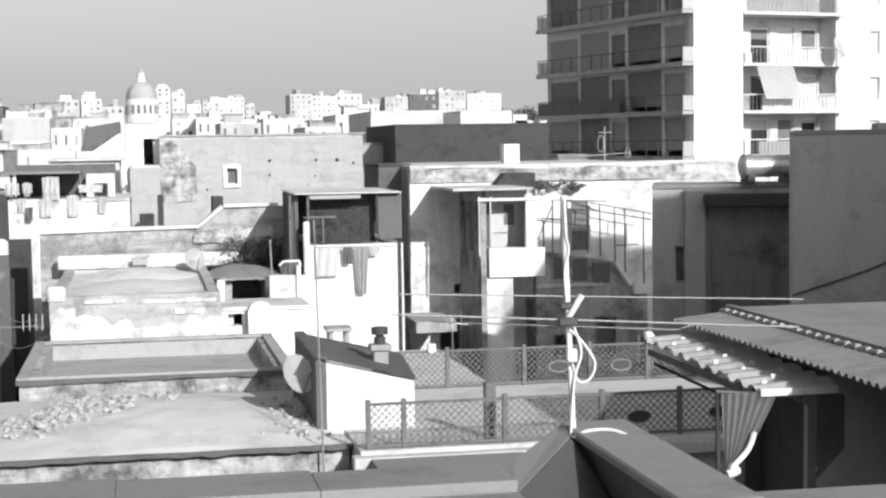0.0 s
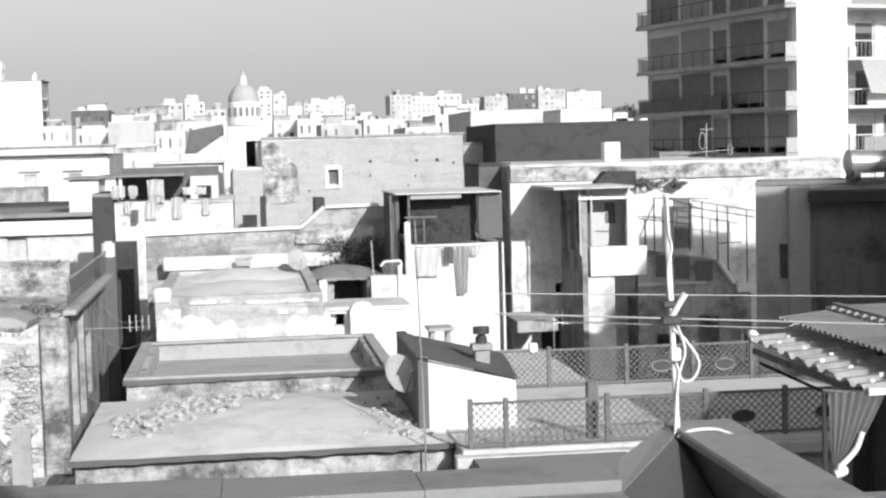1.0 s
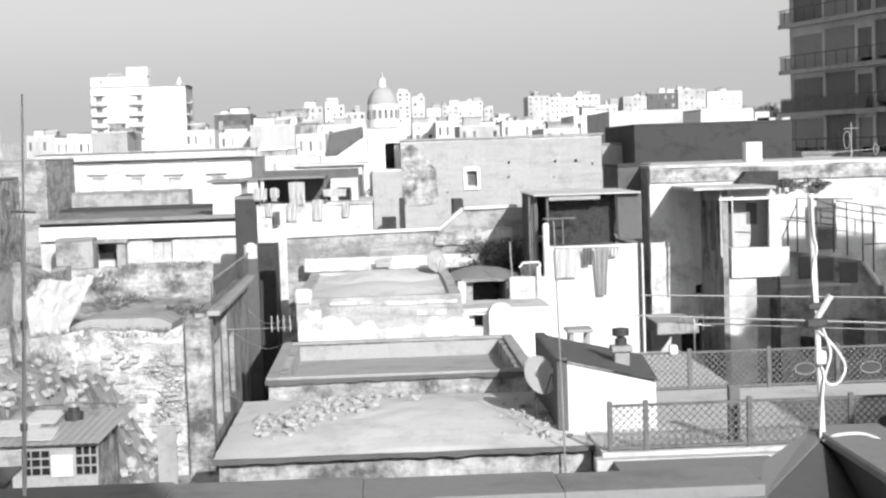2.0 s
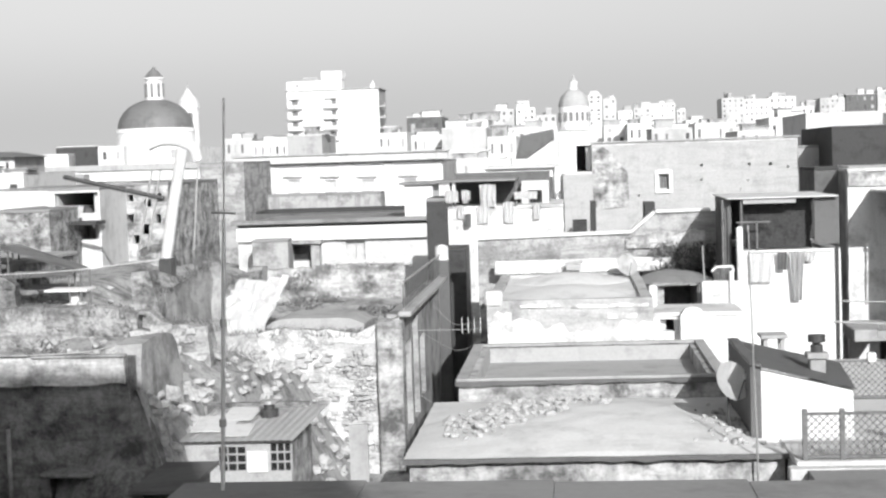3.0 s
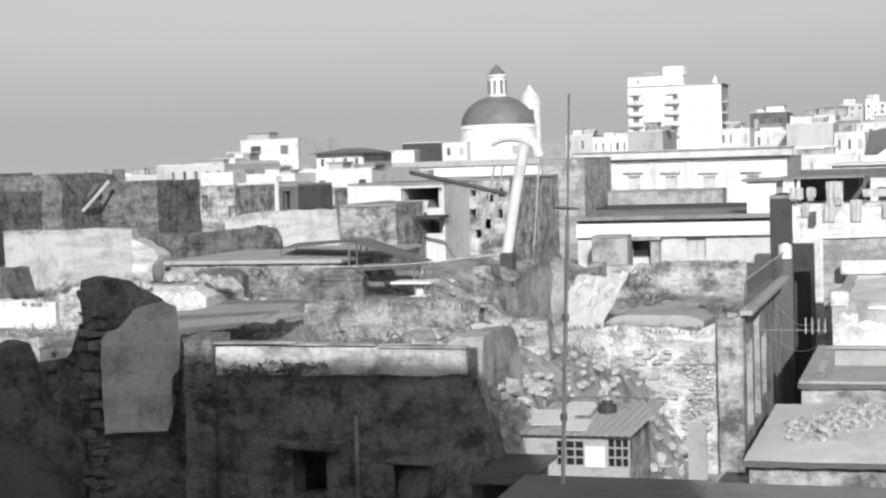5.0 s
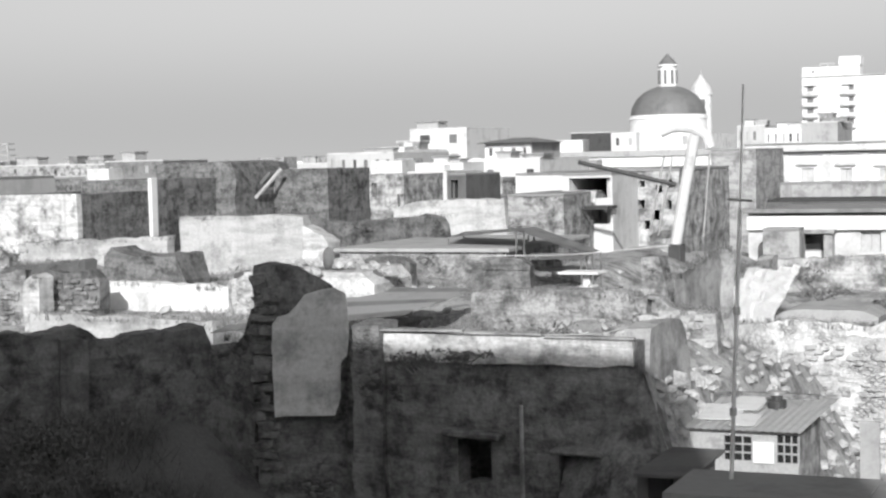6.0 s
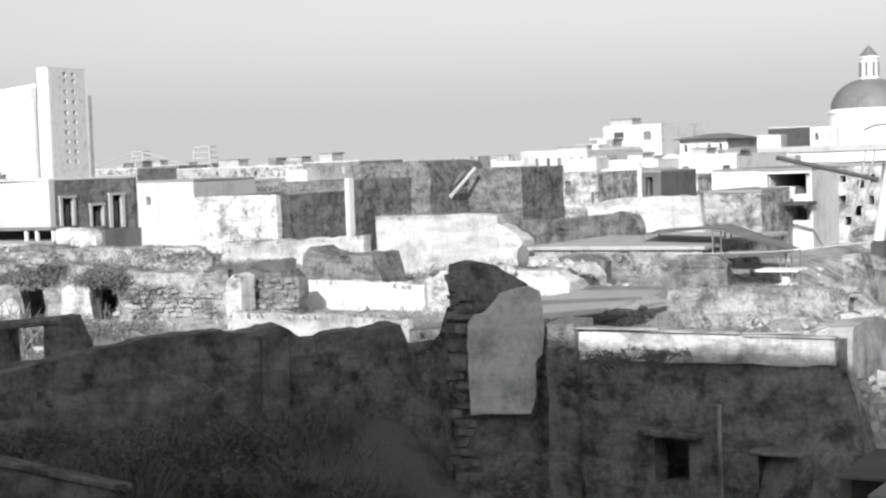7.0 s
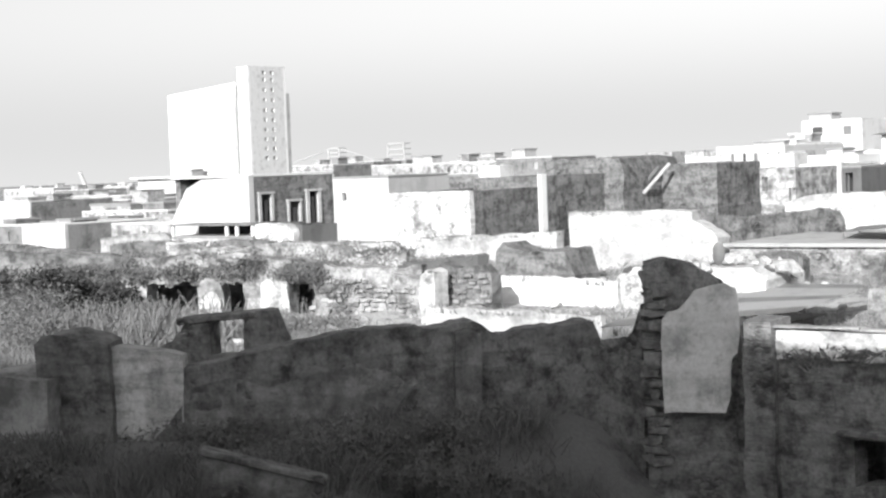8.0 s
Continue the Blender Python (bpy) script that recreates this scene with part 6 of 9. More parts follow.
# grey on the sides stands for shade; the house is white
ap = house("white_apartment_house", "white apartment house with small balconies and a stepped roof", ax, 430, 446, wall=CLEAN, roof=CREAM, front=ops, uneven=0.0, step=6.0, sidewall=GREY, eaves=0.6)
for _, (a, b, c, d) in ops:
    part("window", boxes((a, b, 430.2, 430.28, c, d)), PALESHUTTER if b - a < 1 else SHUTTER, ap)
for z in FLOORS:
    for x in (-77.2, -67.3):
        bal = part("balcony", boxes((x, x + 4.0, 428.7, 429.95, z - 0.3, z - 0.05), (x, x + 4.0, 428.7, 428.8, z - 0.05, z + 0.8)), CREAM, ap)
        part("rail", boxes((x - 0.05, x + 4.05, 428.65, 428.85, z + 0.85, z + 0.95)), GREY, bal)
        part("hood", boxes((x + 0.2, x + 3.6, 429.2, 429.95, z + 2.3, z + 2.5)), GREY, ap)
    part("side_balcony", boxes((ax[1], ax[1] + 1.4, 431, 436, z - 0.3, z - 0.05), (ax[1] + 1.3, ax[1] + 1.4, 431, 436, z - 0.05, z + 0.8)), CREAM, ap)
part("attic_storey", boxes((ax[0], -66.8, 430.4, 440, ax[3] + 0.14, 37.5)), CLEAN, ap, "white set-back attic storey")
part("attic_window", boxes((-75.0, -74.5, 430.34, 430.39, 35.8, 36.8)), SHUTTER, ap)
part("attic_window", boxes((-66.7, -65.4, 430.9, 431.2, ax[3] + 0.14, 36.9)), CREAM, ap)
part("lift_house", boxes((-68.0, -62.9, 433, 439, ax[3] + 0.14, 37.9), (-68.3, -62.6, 432.7, 439.3, 37.903, 40.2)), CLEAN, ap, "white lift house on the roof")
part("roof_rail", boxes((-73.0, -69.2, 431, 431.15, 38.3, 38.45), (-73.0, -72.85, 431, 431.15, 37.5, 38.3), (-71.1, -70.95, 431, 431.15, 37.5, 38.3), (-69.35, -69.2, 431, 431.15, 37.5, 38.3)), CREAM, ap)
part("roof_tank", boxes((-54.6, -53.6, 432, 434, ax[3] + 0.14, 36.3)), CLEAN, ap)
part("roof_tank", tubes(((-54.1, 433, 36.3), (-54.1, 433, 37.1), 0.3)), CLEAN, ap)

# silo and its stair tower
sz = (-384.84, -353.56, 9.92, 41.21)
silo = thing("grain_silo", "huge blank white grain silo by the harbour", "silo", ((sz[0] + sz[1]) / 2, 365, 0))
part("body", panel(sz[1] - sz[0], 43.58, 1.0, (), [(0, 41.40), (sz[1] - sz[0], 43.93)], 12, 0, pose(sz[0], 360, 0)), CLEAN, silo)
part("rear", boxes((sz[0] + 0.5, sz[1], 361, 372, 0, 41.40 - 1)), CLEAN, silo)
part("roof_house", boxes((-355.55, -353.06, 359.6, 360, 39.20, 42.76)), GREY, silo)
# grey strip painted on for the shadow along the silo's edge
part("shadow_joint", boxes((sz[1] - 1.2, sz[1] + 0.1, 359.7, 359.99, 0, 39.13)), GREY, silo)
st = thing("silo_stair_tower", "tall pale stair tower of the silo with paired windows", "tower", (-343.57, 365, 0))
tx0, tx1 = -352.70, -348.26
tz = 48.40
part("front_wall", boxes((tx0, tx1, 360, 361, 0, tz)), CLEAN, st)
d1 = 376.42
ho = []
for z in (46.82, 44.65, 41.39, 38.13, 34.86, 31.78, 28.69, 25.59, 22.68, 19.58):
    for u in (0.36, 0.60):
        ho.append((u * (d1 - 361), (u + 0.10) * (d1 - 361), z - 0.6, z + 0.6))
part("side_wall", panel(d1 - 361, tz, 0.8, ho, None, 20, 0, pose(tx1, 361, 0, 0, 0, 90)), CREAM, st)
part("back_wall", boxes((tx0, tx1, d1, d1 + 1, 0, tz)), CLEAN, st)
part("west_wall", boxes((tx0, tx0 + 1, 361, d1, 0, tz)), CLEAN, st)
part("roof", boxes((tx0, tx1, 360, d1 + 1, tz + 0.01, tz + 0.35)), CREAM, st)
for a, b, c, d in ho:
    part("window", boxes((tx1 - 0.45, tx1 - 0.35, 361 + a, 361 + b, c, d)), GREY, st)
part("rear_block", boxes((tx1 - 3, tx1 - 0.1, d1 + 1.1, 379.11, 0, 40.33)), GREY, st)

for (x0, x1, z0, z1), y in (((-289.88, -284.92, 16.14, 20.83), 330), ((-276.95, -269.74, 15.48, 21.56), 340)):
    g = thing("harbour_gantry", "pale open steel gantry by the harbour", "gantry", ((x0 + x1) / 2, y, 0), "gantries")
    for k in range(5):
        z = z0 + (z1 - z0) * k / 4
        s = (x1 - x0) * 0.12 * k / 4
        part("deck", boxes((x0 + s, x1 - s, y, y + 3, z, z + 0.3)), GREY, g)
    for x, s in ((x0, 1), (x1, -1)):
        part("leg", tubes(((x, y, 0), (x + s * (x1 - x0) * 0.12, y, z1), 0.25)), GREY, g)
bm = bmesh.new()
wire(bm, [(-303.14, 330.00, 17.26), (-289.77, 330.00, 20.60)], 0.12)
wire(bm, [(-284.79, 330.00, 20.73), (-268.14, 330.00, 16.16)], 0.12)
solo("gantry_cable", bm, GREY, "thin slack cables of the harbour gantry", "cable")
bm = bmesh.new()
wire(bm, [(-498.92, 420.00, 12.09), (-502.32, 420.00, 17.66)], 0.8)
tube(bm, (-499.91, 420, 0), (-499.84, 420.00, 13.71), 0.8)
solo("harbour_crane", bm, GREY, "far dark harbour crane jib", "crane")
solo("hangar_roof", boxes((-188.97, -177.96, 168, 176, 14.70, 14.97), (-188.31, -178.71, 169, 175, 0, 14.62)), CREAM, "flat pale roof with a wide overhang", "roof")

# palace, low long house and the church forecourt
pz = (-22.18, -8.60, 11.64, 14.87)
PW = [(-21.74, -21.04, 12.95, 14.06), (-19.10, -18.24, 12.79, 13.90), (-16.58, -15.77, 12.73, 13.83), (-14.08, -13.24, 12.66, 13.76), (-11.25, -10.41, 12.65, 13.75)]
# sides painted grey for shade beside the white front
pal = house("palace", "long white palace with framed windows under a heavy cornice", pz, 105, 118, wall=CLEAN, roof=ROOFGREY, front=[("paleshut", o) for o in PW], uneven=0.01, step=3.0, sidewall=GREY)
for a, b, c, d in PW:
    part("window_hood", boxes((a - 0.25, b + 0.25, 104.7, 104.99, d + 0.2, d + 0.38)), CREAM, pal)
part("cornice", boxes((pz[0] - 0.4, pz[1] + 0.4, 104.3, 105.2, pz[3] + 0.14, pz[3] + 0.62), bevel=0.03), CREAM, pal)
part("cornice_slab", boxes((pz[0] - 0.5, pz[1] + 0.5, 104.15, 105.6, pz[3] + 0.623, pz[3] + 0.74), bevel=0.02), GREY, pal)
for x in (-20.10, -17.39, -14.92, -12.24):
    part("pilaster", boxes((x - 0.25, x + 0.25, 104.85, 104.995, 0, pz[3])), CREAM, pal)
house("garden_parapet", "low stained wall before the palace", (-17.93, -11.23, 11.85, 13.08), 92.0, 94.0, wall=DIRTY, roof=ROOFGREY)
house("dark_roof_strip", "long dark tarred roof before the palace", (-17.11, -7.56, 11.55, 12.34), 84.0, 88.0, wall=DARKGREY, roof=TAR)
lowz = (-15.52, -6.59, 10.21, 12.10)
low = house("long_low_house", "long low house with a white fascia under a dark roof edge", lowz, 72, 83, wall=CREAM, roof=ROOFGREY, front=[("dark", (-13.01, -12.13, 10.48, 11.25)), ("paleshut", (-10.48, -9.58, 10.43, 11.40))], uneven=0.02)
part("fascia", boxes((lowz[0], lowz[1], 71.7, 71.99, 11.46, 12.08)), CLEAN, low, "bright white fascia band")
part("roof_edge", boxes((lowz[0] - 0.2, lowz[1] + 0.2, 71.4, 72.2, lowz[3] + 0.135, lowz[3] + 0.32), bevel=0.02), ROOFGREY, low)
part("porch", boxes((-13.15, -12.94, 71.3, 71.98, 8, 11.32), (-11.99, -11.62, 71.3, 71.98, 8, 11.32), (-13.28, -11.51, 71.1, 71.98, 11.32 + 0.003, 11.48)), DIRTY, low)
house("grey_yard_wall", "grey wall of the yard beside the low house", (-14.45, -12.83, 10.41, 11.49), 70.0, 71.2, wall=DIRTY, roof=ROOFGREY)

fz = (-71.15, -37.97, 9.82, 14.69)
fore = house("church_forecourt_house", "long cream house with a dark cornice before the church", fz, 200, 215, wall=CREAM, roof=ROOFGREY, front=[("paleshut", (-68.52, -65.94, 12.46, 13.96)), ("paleshut", (-63.07, -60.40, 12.36, 13.99))], uneven=0.0, step=5.0)
part("cornice", boxes((fz[0] - 0.5, fz[1] + 0.5, 199.2, 200.4, fz[3] + 0.14, fz[3] + 0.9)), GREY, fore)
part("white_band", boxes((fz[0], fz[1], 199.6, 199.99, fz[3] - 1.2, fz[3] + 0.1)), CLEAN, fore)
# closed block; black walls stand for the shade in the open loggia
block("roof loggia before the church, its shaded opening painted black", (-71.65, -65.68, 15.88, 18.27), 215, 8, 0, 0, wall=TAR, roof=CREAM)
block("pale roof pavilion before the church", (-65.38, -61.73, 15.75, 18.11), 214, 8, 1, 2, wall=CREAM)
block("pale roof pavilion before the church", (-62.31, -53.94, 15.61, 18.27), 216, 8, 1, 3, wall=WHITE)
block("small white roof room before the church", (-72.82, -69.01, 16.11, 17.22), 212, 6, 0, 0, wall=CLEAN)
hip = block("white house with a low hipped dark roof", (-65.19, -59.70, 14.73, 16.68), 165, 10, 1, 4, wall=CLEAN, roof=None)
hx0, hx1, _, hz1 = (-66.00, -59.04, 14.73, 16.68)
bm = bmesh.new()
base = [bm.verts.new(p) for p in ((hx0, 164, hz1), (hx1, 164, hz1), (hx1, 176, hz1), (hx0, 176, hz1))]
rid = [bm.verts.new(p) for p in (((hx0 + hx1) / 2 - 1.2, 170, hz1 + 0.62), ((hx0 + hx1) / 2 + 1.2, 170, hz1 + 0.62))]
for q in ((base[0], base[1], rid[1], rid[0]), (base[1], base[2], rid[1]), (base[2], base[3], rid[0], rid[1]), (base[3], base[0], rid[0]), (base[3], base[2], base[1], base[0])):
    bm.faces.new(q)
part("hipped_roof", bm, SLATE, hip, "low hipped dark tile roof")

# wooded rise at the right of the skyline
rnd = random.Random(3)
hill = bmesh.new()
for i in range(40):
    x = 700 * math.tan(radians(rnd.uniform(13.0, 16.2)))
    clump(hill, (x, 700, 15 + rnd.uniform(6, 14)), (6, 6, 4), 60, rnd, 0.9)
solo("far_trees", hill, LEAF, "far dark trees on a hazy rise", "trees", kind="stuff")
for i in range(14):
    x = 680 * math.tan(radians(rnd.uniform(13.0, 16.2)))
    root = thing("hill_house", "tiny far pale house among trees", "house", (x, 680, 0), "hill houses")
    z = 15 + rnd.uniform(4, 13)
    part("body", boxes((x, x + rnd.uniform(5, 9), 680, 690, 0, z)), rnd.choice((CREAM, CLEAN, GREY)), root)
    part("roof", boxes((x - 0.2, x + 6, 679.8, 690, z + 0.003, z + 0.5)), ROOFGREY, root)
solo("hillside", boxes((150, 225, 690, 760, 0, 22)), EARTH, "far hazy hillside", "hillside", kind="structure")

bm = bmesh.new()
qs = ((-4.23, 120.00, 14.83), (-3.80, 120.00, 16.57), (-1.33, 120.00, 17.00), (-1.35, 120.00, 16.24), (-3.51, 120.00, 14.81))
bm.faces.new([bm.verts.new(p) for p in qs])
ex = bmesh.ops.extrude_face_region(bm, geom=bm.faces[:])
bmesh.ops.translate(bm, verts=[v for v in ex["geom"] if isinstance(v, bmesh.types.BMVert)], vec=(0, 5, 0))
pr = thing("roof_shed", "dark slanting roof shed with a pale wall below", "roof room", (qs[0][0], 120, 10))
part("slanted_roof", bm, DARKGREY, pr)
part("pale_wall", boxes((-4.35, -0.63, 119.5, 124, 0, 14.79)), WHITE, pr)


# ---- alley house: a roofless shell beside the alley ----
AX, AZ = -4.6, 10.9
front_ruin = ruin_wall("ruined_house", "sunlit ruined house front of rubble stone and peeling plaster", (-10.9, 41.0), (AX, 41.0), 0.0, [(0, 10.2), (1.6, 10.5), (3.2, 10.62), (5.2, 10.5), (6.3, 10.9)], thick=0.5, wall=RUBBLEWALL, uneven=0.08, seed=2, category="ruined house")
alley = thing("alley_house", "shabby house side along the alley with tall shutters", "house", (-5.0, 47, 0))
af = []
for o in ((42.19, 43.65, 7.62, 10.04), (44.24, 45.68, 7.61, 10.45), (46.21, 47.60, 7.94, 9.75)):
    af.append(o)
m, w = on_side("right", AX - 5, AX, 41.5, 53.0, 0.0)
part("side_wall", panel(w, AZ, 0.4, [(o[0] - 41.5, o[1] - 41.5, max(o[2], 4.0), min(o[3], AZ - 0.4)) for o in af], None, 1.2, 0.03, m), DIRTY, alley)
for k, o in enumerate(af):
    opening("paleshut" if k != 1 else "shut", alley, m, (o[0] - 41.5, o[1] - 41.5, max(o[2], 4.0), min(o[3], AZ - 0.4)), 0.3)
part("cornice", shake(boxes((AX - 0.05, AX + 0.3, 41.0, 53.2, AZ - 0.02, AZ + 0.12), bevel=0.02), 0.015), GREY, alley)
part("corner_pier", shake(boxes((AX - 0.6, AX + 0.06, 40.75, 41.6, 0, AZ - 0.1), bevel=0.04), 0.06), MOTTLED, alley)
rail = part("railing", boxes((AX + 0.05, AX + 0.1, 41.3, 53.0, AZ + 0.84, AZ + 0.89), (AX + 0.05, AX + 0.1, 41.3, 53.0, AZ + 0.14, AZ + 0.18)), GREY, alley)
for k in range(24):
    y = 41.35 + k * 0.49
    part("baluster", boxes((AX + 0.06, AX + 0.09, y, y + 0.025, AZ + 0.183, AZ + 0.837)), DARKMETAL, rail)
ruin_wall("ruined_cross_wall", "mottled inner wall of the roofless house", (-10.96, 53.00), (-5.72, 53.00), 6.0, [(-0.00, 11.38), (1.97, 11.46), (3.54, 11.50), (5.24, 11.43)], thick=0.4, wall=MOTTLED, uneven=0.05, seed=5)
ruin_wall("ruined_side_wall", "crumbling left side wall of the roofless house", (-10.9, 53.0), (-10.9, 41.4), 0.0, [(0, 11.6), (6, 10.9), (11.6, 10.2)], wall=RUIN, seed=9)
bm = bmesh.new()
N = 24
g = [[bm.verts.new((-10.8 + 6.1 * i / N, 41.4 + 11.5 * j / N, 9.85 + 0.15 * noise.noise(Vector((i * 0.22, j * 0.22, 4))) + 0.10 * noise.noise(Vector((i * 0.9, j * 0.9, 1))) + 0.02 * j)) for i in range(N + 1)] for j in range(N + 1)]
for j in range(N):
    for i in range(N):
        bm.faces.new((g[j][i], g[j][i + 1], g[j + 1][i + 1], g[j + 1][i]))
solo("collapsed_floor", bm, DIRTY, "uneven collapsed floor full of masonry inside the roofless house", "floor")
bm = bmesh.new()
tp = [[(-9.80, 45.50, 11.66), (-9.15, 45.50, 11.62), (-8.30, 45.50, 11.74)], [(-10.10, 45.10, 11.10), (-9.30, 45.10, 11.18), (-8.50, 45.10, 11.24)], [(-10.45, 44.70, 10.62), (-9.54, 44.70, 10.60), (-8.70, 44.70, 10.78)], [(-10.20, 44.30, 10.10), (-9.50, 44.30, 10.02), (-8.95, 44.30, 10.10)]]
rows = []
for u in range(16):
    row = []
    for v in range(16):
        i, j = u / 15 * 3, v / 15 * 2
        a, b = min(int(i), 2), min(int(j), 1)
        s, t = i - a, j - b
        p = (Vector(tp[a][b]) * (1 - s) * (1 - t) + Vector(tp[a + 1][b]) * s * (1 - t) + Vector(tp[a][b + 1]) * (1 - s) * t + Vector(tp[a + 1][b + 1]) * s * t)
        row.append(bm.verts.new(p + noise.noise_vector(Vector((u * 0.45, v * 0.45, 3))) * 0.13 + noise.noise_vector(Vector((u * 1.3, v * 1.3, 8))) * 0.06))
    rows.append(row)
for r, s in zip(rows, rows[1:]):
    for i in range(15):
        bm.faces.new((r[i], r[i + 1], s[i + 1], s[i]))
bmesh.ops.solidify(bm, geom=bm.faces[:], thickness=0.02)
solo("tarpaulin", bm, CLOTH, "crumpled bright white tarpaulin thrown over the ruin", "tarpaulin")
solo("fallen_slab", shake(panel(2.7, 0.7, 2.4, (), [(0, 0.48), (0.25, 0.62), (0.6, 0.68), (1.5, 0.7), (2.3, 0.66), (2.7, 0.5)], 0.2, 0.0, pose(-8.4, 42.2, 10.1)), 0.06, 1.5), GREY, "grey fallen concrete slab in the ruin", "slab")

# tin-roofed shed with small-paned windows
s0 = (-6.95, -5.01, 9.34, 10.18)
shed2 = thing("tin_roofed_shed", "small shed with a corrugated roof and grid windows", "shed", ((s0[0] + s0[1]) / 2, 28.0, 6.0))
g1, g2, dr = (-6.31, -5.82, 9.63, 10.08), (-5.39, -5.01, 9.62, 10.13), (-5.79, -5.43, 9.62, 9.99)
part("front_wall", panel(s0[1] - s0[0], s0[3] - 5.0, 0.15, [(q[0] - s0[0], min(q[1], s0[1] - 0.02) - s0[0], q[2] - 5.0, q[3] - 5.0) for q in (g1, g2)], None, 0.8, 0.01, pose(s0[0], 27.0, 5.0)), DIRTY, shed2)
part("side_wall", boxes((s0[1] - 0.15, s0[1], 27.15, 29.0, 5.0, s0[3])), MOTTLED, shed2)
part("rear_wall", boxes((s0[0], s0[1], 29.0, 29.15, 5.0, s0[3] + 0.35)), RUIN, shed2)
part("white_panel", boxes((dr[0], dr[1], 26.95, 26.995, dr[2], dr[3])), PLASTIC, shed2, "white door panel")
for q in (g1, g2):
    wn = part("window", boxes((q[0], q[1], 27.09, 27.1, q[2], q[3])), GLASS, shed2)
    for i in range(4):
        z = q[2] + (q[3] - q[2]) * i / 3
        part("bar", boxes((q[0], q[1], 27.0, 27.06, z - 0.012, z + 0.012)), GREY, wn)
        x = q[0] + (q[1] - q[0]) * i / 3
        part("bar", boxes((x - 0.01, x + 0.01, 27.01, 27.056, q[2], q[3])), GREY, wn)
bm = bmesh.new()
n = 60
ra, rb = [], []
for i in range(n + 1):
    u = i / n
    w = 0.02 * (0, 1, 1, 0)[i % 4] * 0.5
    ra.append(bm.verts.new((s0[0] - 0.05 + (s0[1] - s0[0] + 0.12) * u, 26.8, s0[3] + 0.02 + w)))
    rb.append(bm.verts.new((s0[0] + 0.15 + (s0[1] - s0[0] + 0.2) * u, 29.2, s0[3] + 0.28 + w)))
for i in range(n):
    bm.faces.new((ra[i], ra[i + 1], rb[i + 1], rb[i]))
bmesh.ops.solidify(bm, geom=bm.faces[:], thickness=0.015)
part("tin_roof", bm, TIN, shed2, "pale corrugated roof")
for a, b, c, d in ((-6.85, -6.1, 27.25, 28.3), (-6.2, -5.75, 26.95, 27.7), (-6.5, -5.9, 28.0, 28.9)):
    bm = boxes((0, b - a, 0, d - c, 0, 0.012))
    bm.transform(pose(a, c, s0[3] + 0.062 + 0.109 * (c - 26.8), 6.2, 0, 4 * math.sin(a * 9)))
    part("patch_sheet", shake(bm, 0.01), PALEMETAL, shed2, "loose pale sheet patching the roof")
px0, pz0 = -5.65, 10.39
cp = thing("chimney_pot", "dark round chimney pot on the shed roof", "chimney", (px0, 28.4, pz0))
part("shaft", tubes(((px0, 28.4, pz0 - 0.15), (px0, 28.4, pz0 + 0.12), 0.17), n=14), DARKMETAL, cp)
part("neck", tubes(((px0, 28.4, pz0 + 0.12), (px0, 28.4, pz0 + 0.22), 0.10), n=14), DARKMETAL, cp)
part("cowl", tubes(((px0, 28.4, pz0 + 0.22), (px0, 28.4, pz0 + 0.28), 0.16), n=14), METAL, cp)
solo("leaning_board", shake(boxes((-4.20, -3.86, 28.5, 28.56, 6.2, 10.17)), 0.02), GREY, "tall weathered board leaning in the ruin", "board")
# the whole lean-to is dark grey in place of the shade over it
solo("lean_to_roof", boxes((-6.49, -5.64, 22.0, 24.2, 10.31, 10.36), (-6.55, -6.38, 22.4, 24.0, 5.0, 10.31 - 0.003), (-5.94, -5.75, 22.4, 24.0, 5.0, 10.31 - 0.003), (-6.72, -6.26, 23.8, 23.9, 5.0, 10.31 - 0.003)), DARKGREY, "small lean-to with a tin roof in shade", "lean-to")

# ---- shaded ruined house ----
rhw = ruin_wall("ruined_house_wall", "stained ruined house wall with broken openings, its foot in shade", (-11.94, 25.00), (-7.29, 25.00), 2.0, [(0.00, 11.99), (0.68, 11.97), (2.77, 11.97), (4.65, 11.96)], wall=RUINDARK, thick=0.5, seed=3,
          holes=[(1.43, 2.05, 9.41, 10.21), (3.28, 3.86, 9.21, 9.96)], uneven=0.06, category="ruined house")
ORIGIN[rhw] = Vector((0, 0, 0))
for lab, (x0, x1, z0, z1) in (("rough stone hood over the broken window", (-10.65, -9.57, 10.25, 10.37)), ("rough stone hood over the broken window", (-8.68, -7.80, 10.04, 10.13))):
    part("window_hood", shake(boxes((x0, x1, 24.55, 25.0, z0, z1), bevel=0.03), 0.05), RUINDARK, rhw, lab)
# pale strip for the sunlit wall top; its lower edge follows the shadow line
part("sunlit_band", shake(ragged_hem(4.55, 0.52, 0.1, pose(-11.86, 24.92, 11.97), 5.0, 0.12, 0.12), 0.03, 2.0), PEEL, rhw, "pale stained band for the sunlit top of the ruined house")
for a, b, dz_ in ((-11.89, -10.35, 0.03), (-10.31, -8.9, 0.0), (-8.87, -7.28, -0.04)):
    part("coping", shake(boxes((a, b, 24.86, 25.02, 11.985 + dz_, 12.03 + dz_), bevel=0.012), 0.03, 3.0), DIRTY, rhw, "flat worn coping of the ruined house")
bm = tubes(((-9.28, 24.85, 10.81), (-9.27, 24.85, 0.0), 0.04))
part("drain_pipe", bm, DIRTY, rhw, "broken pale drain pipe on the ruined wall")
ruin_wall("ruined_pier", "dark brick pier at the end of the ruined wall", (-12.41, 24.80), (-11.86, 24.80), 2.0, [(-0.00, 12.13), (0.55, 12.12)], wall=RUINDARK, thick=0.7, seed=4)
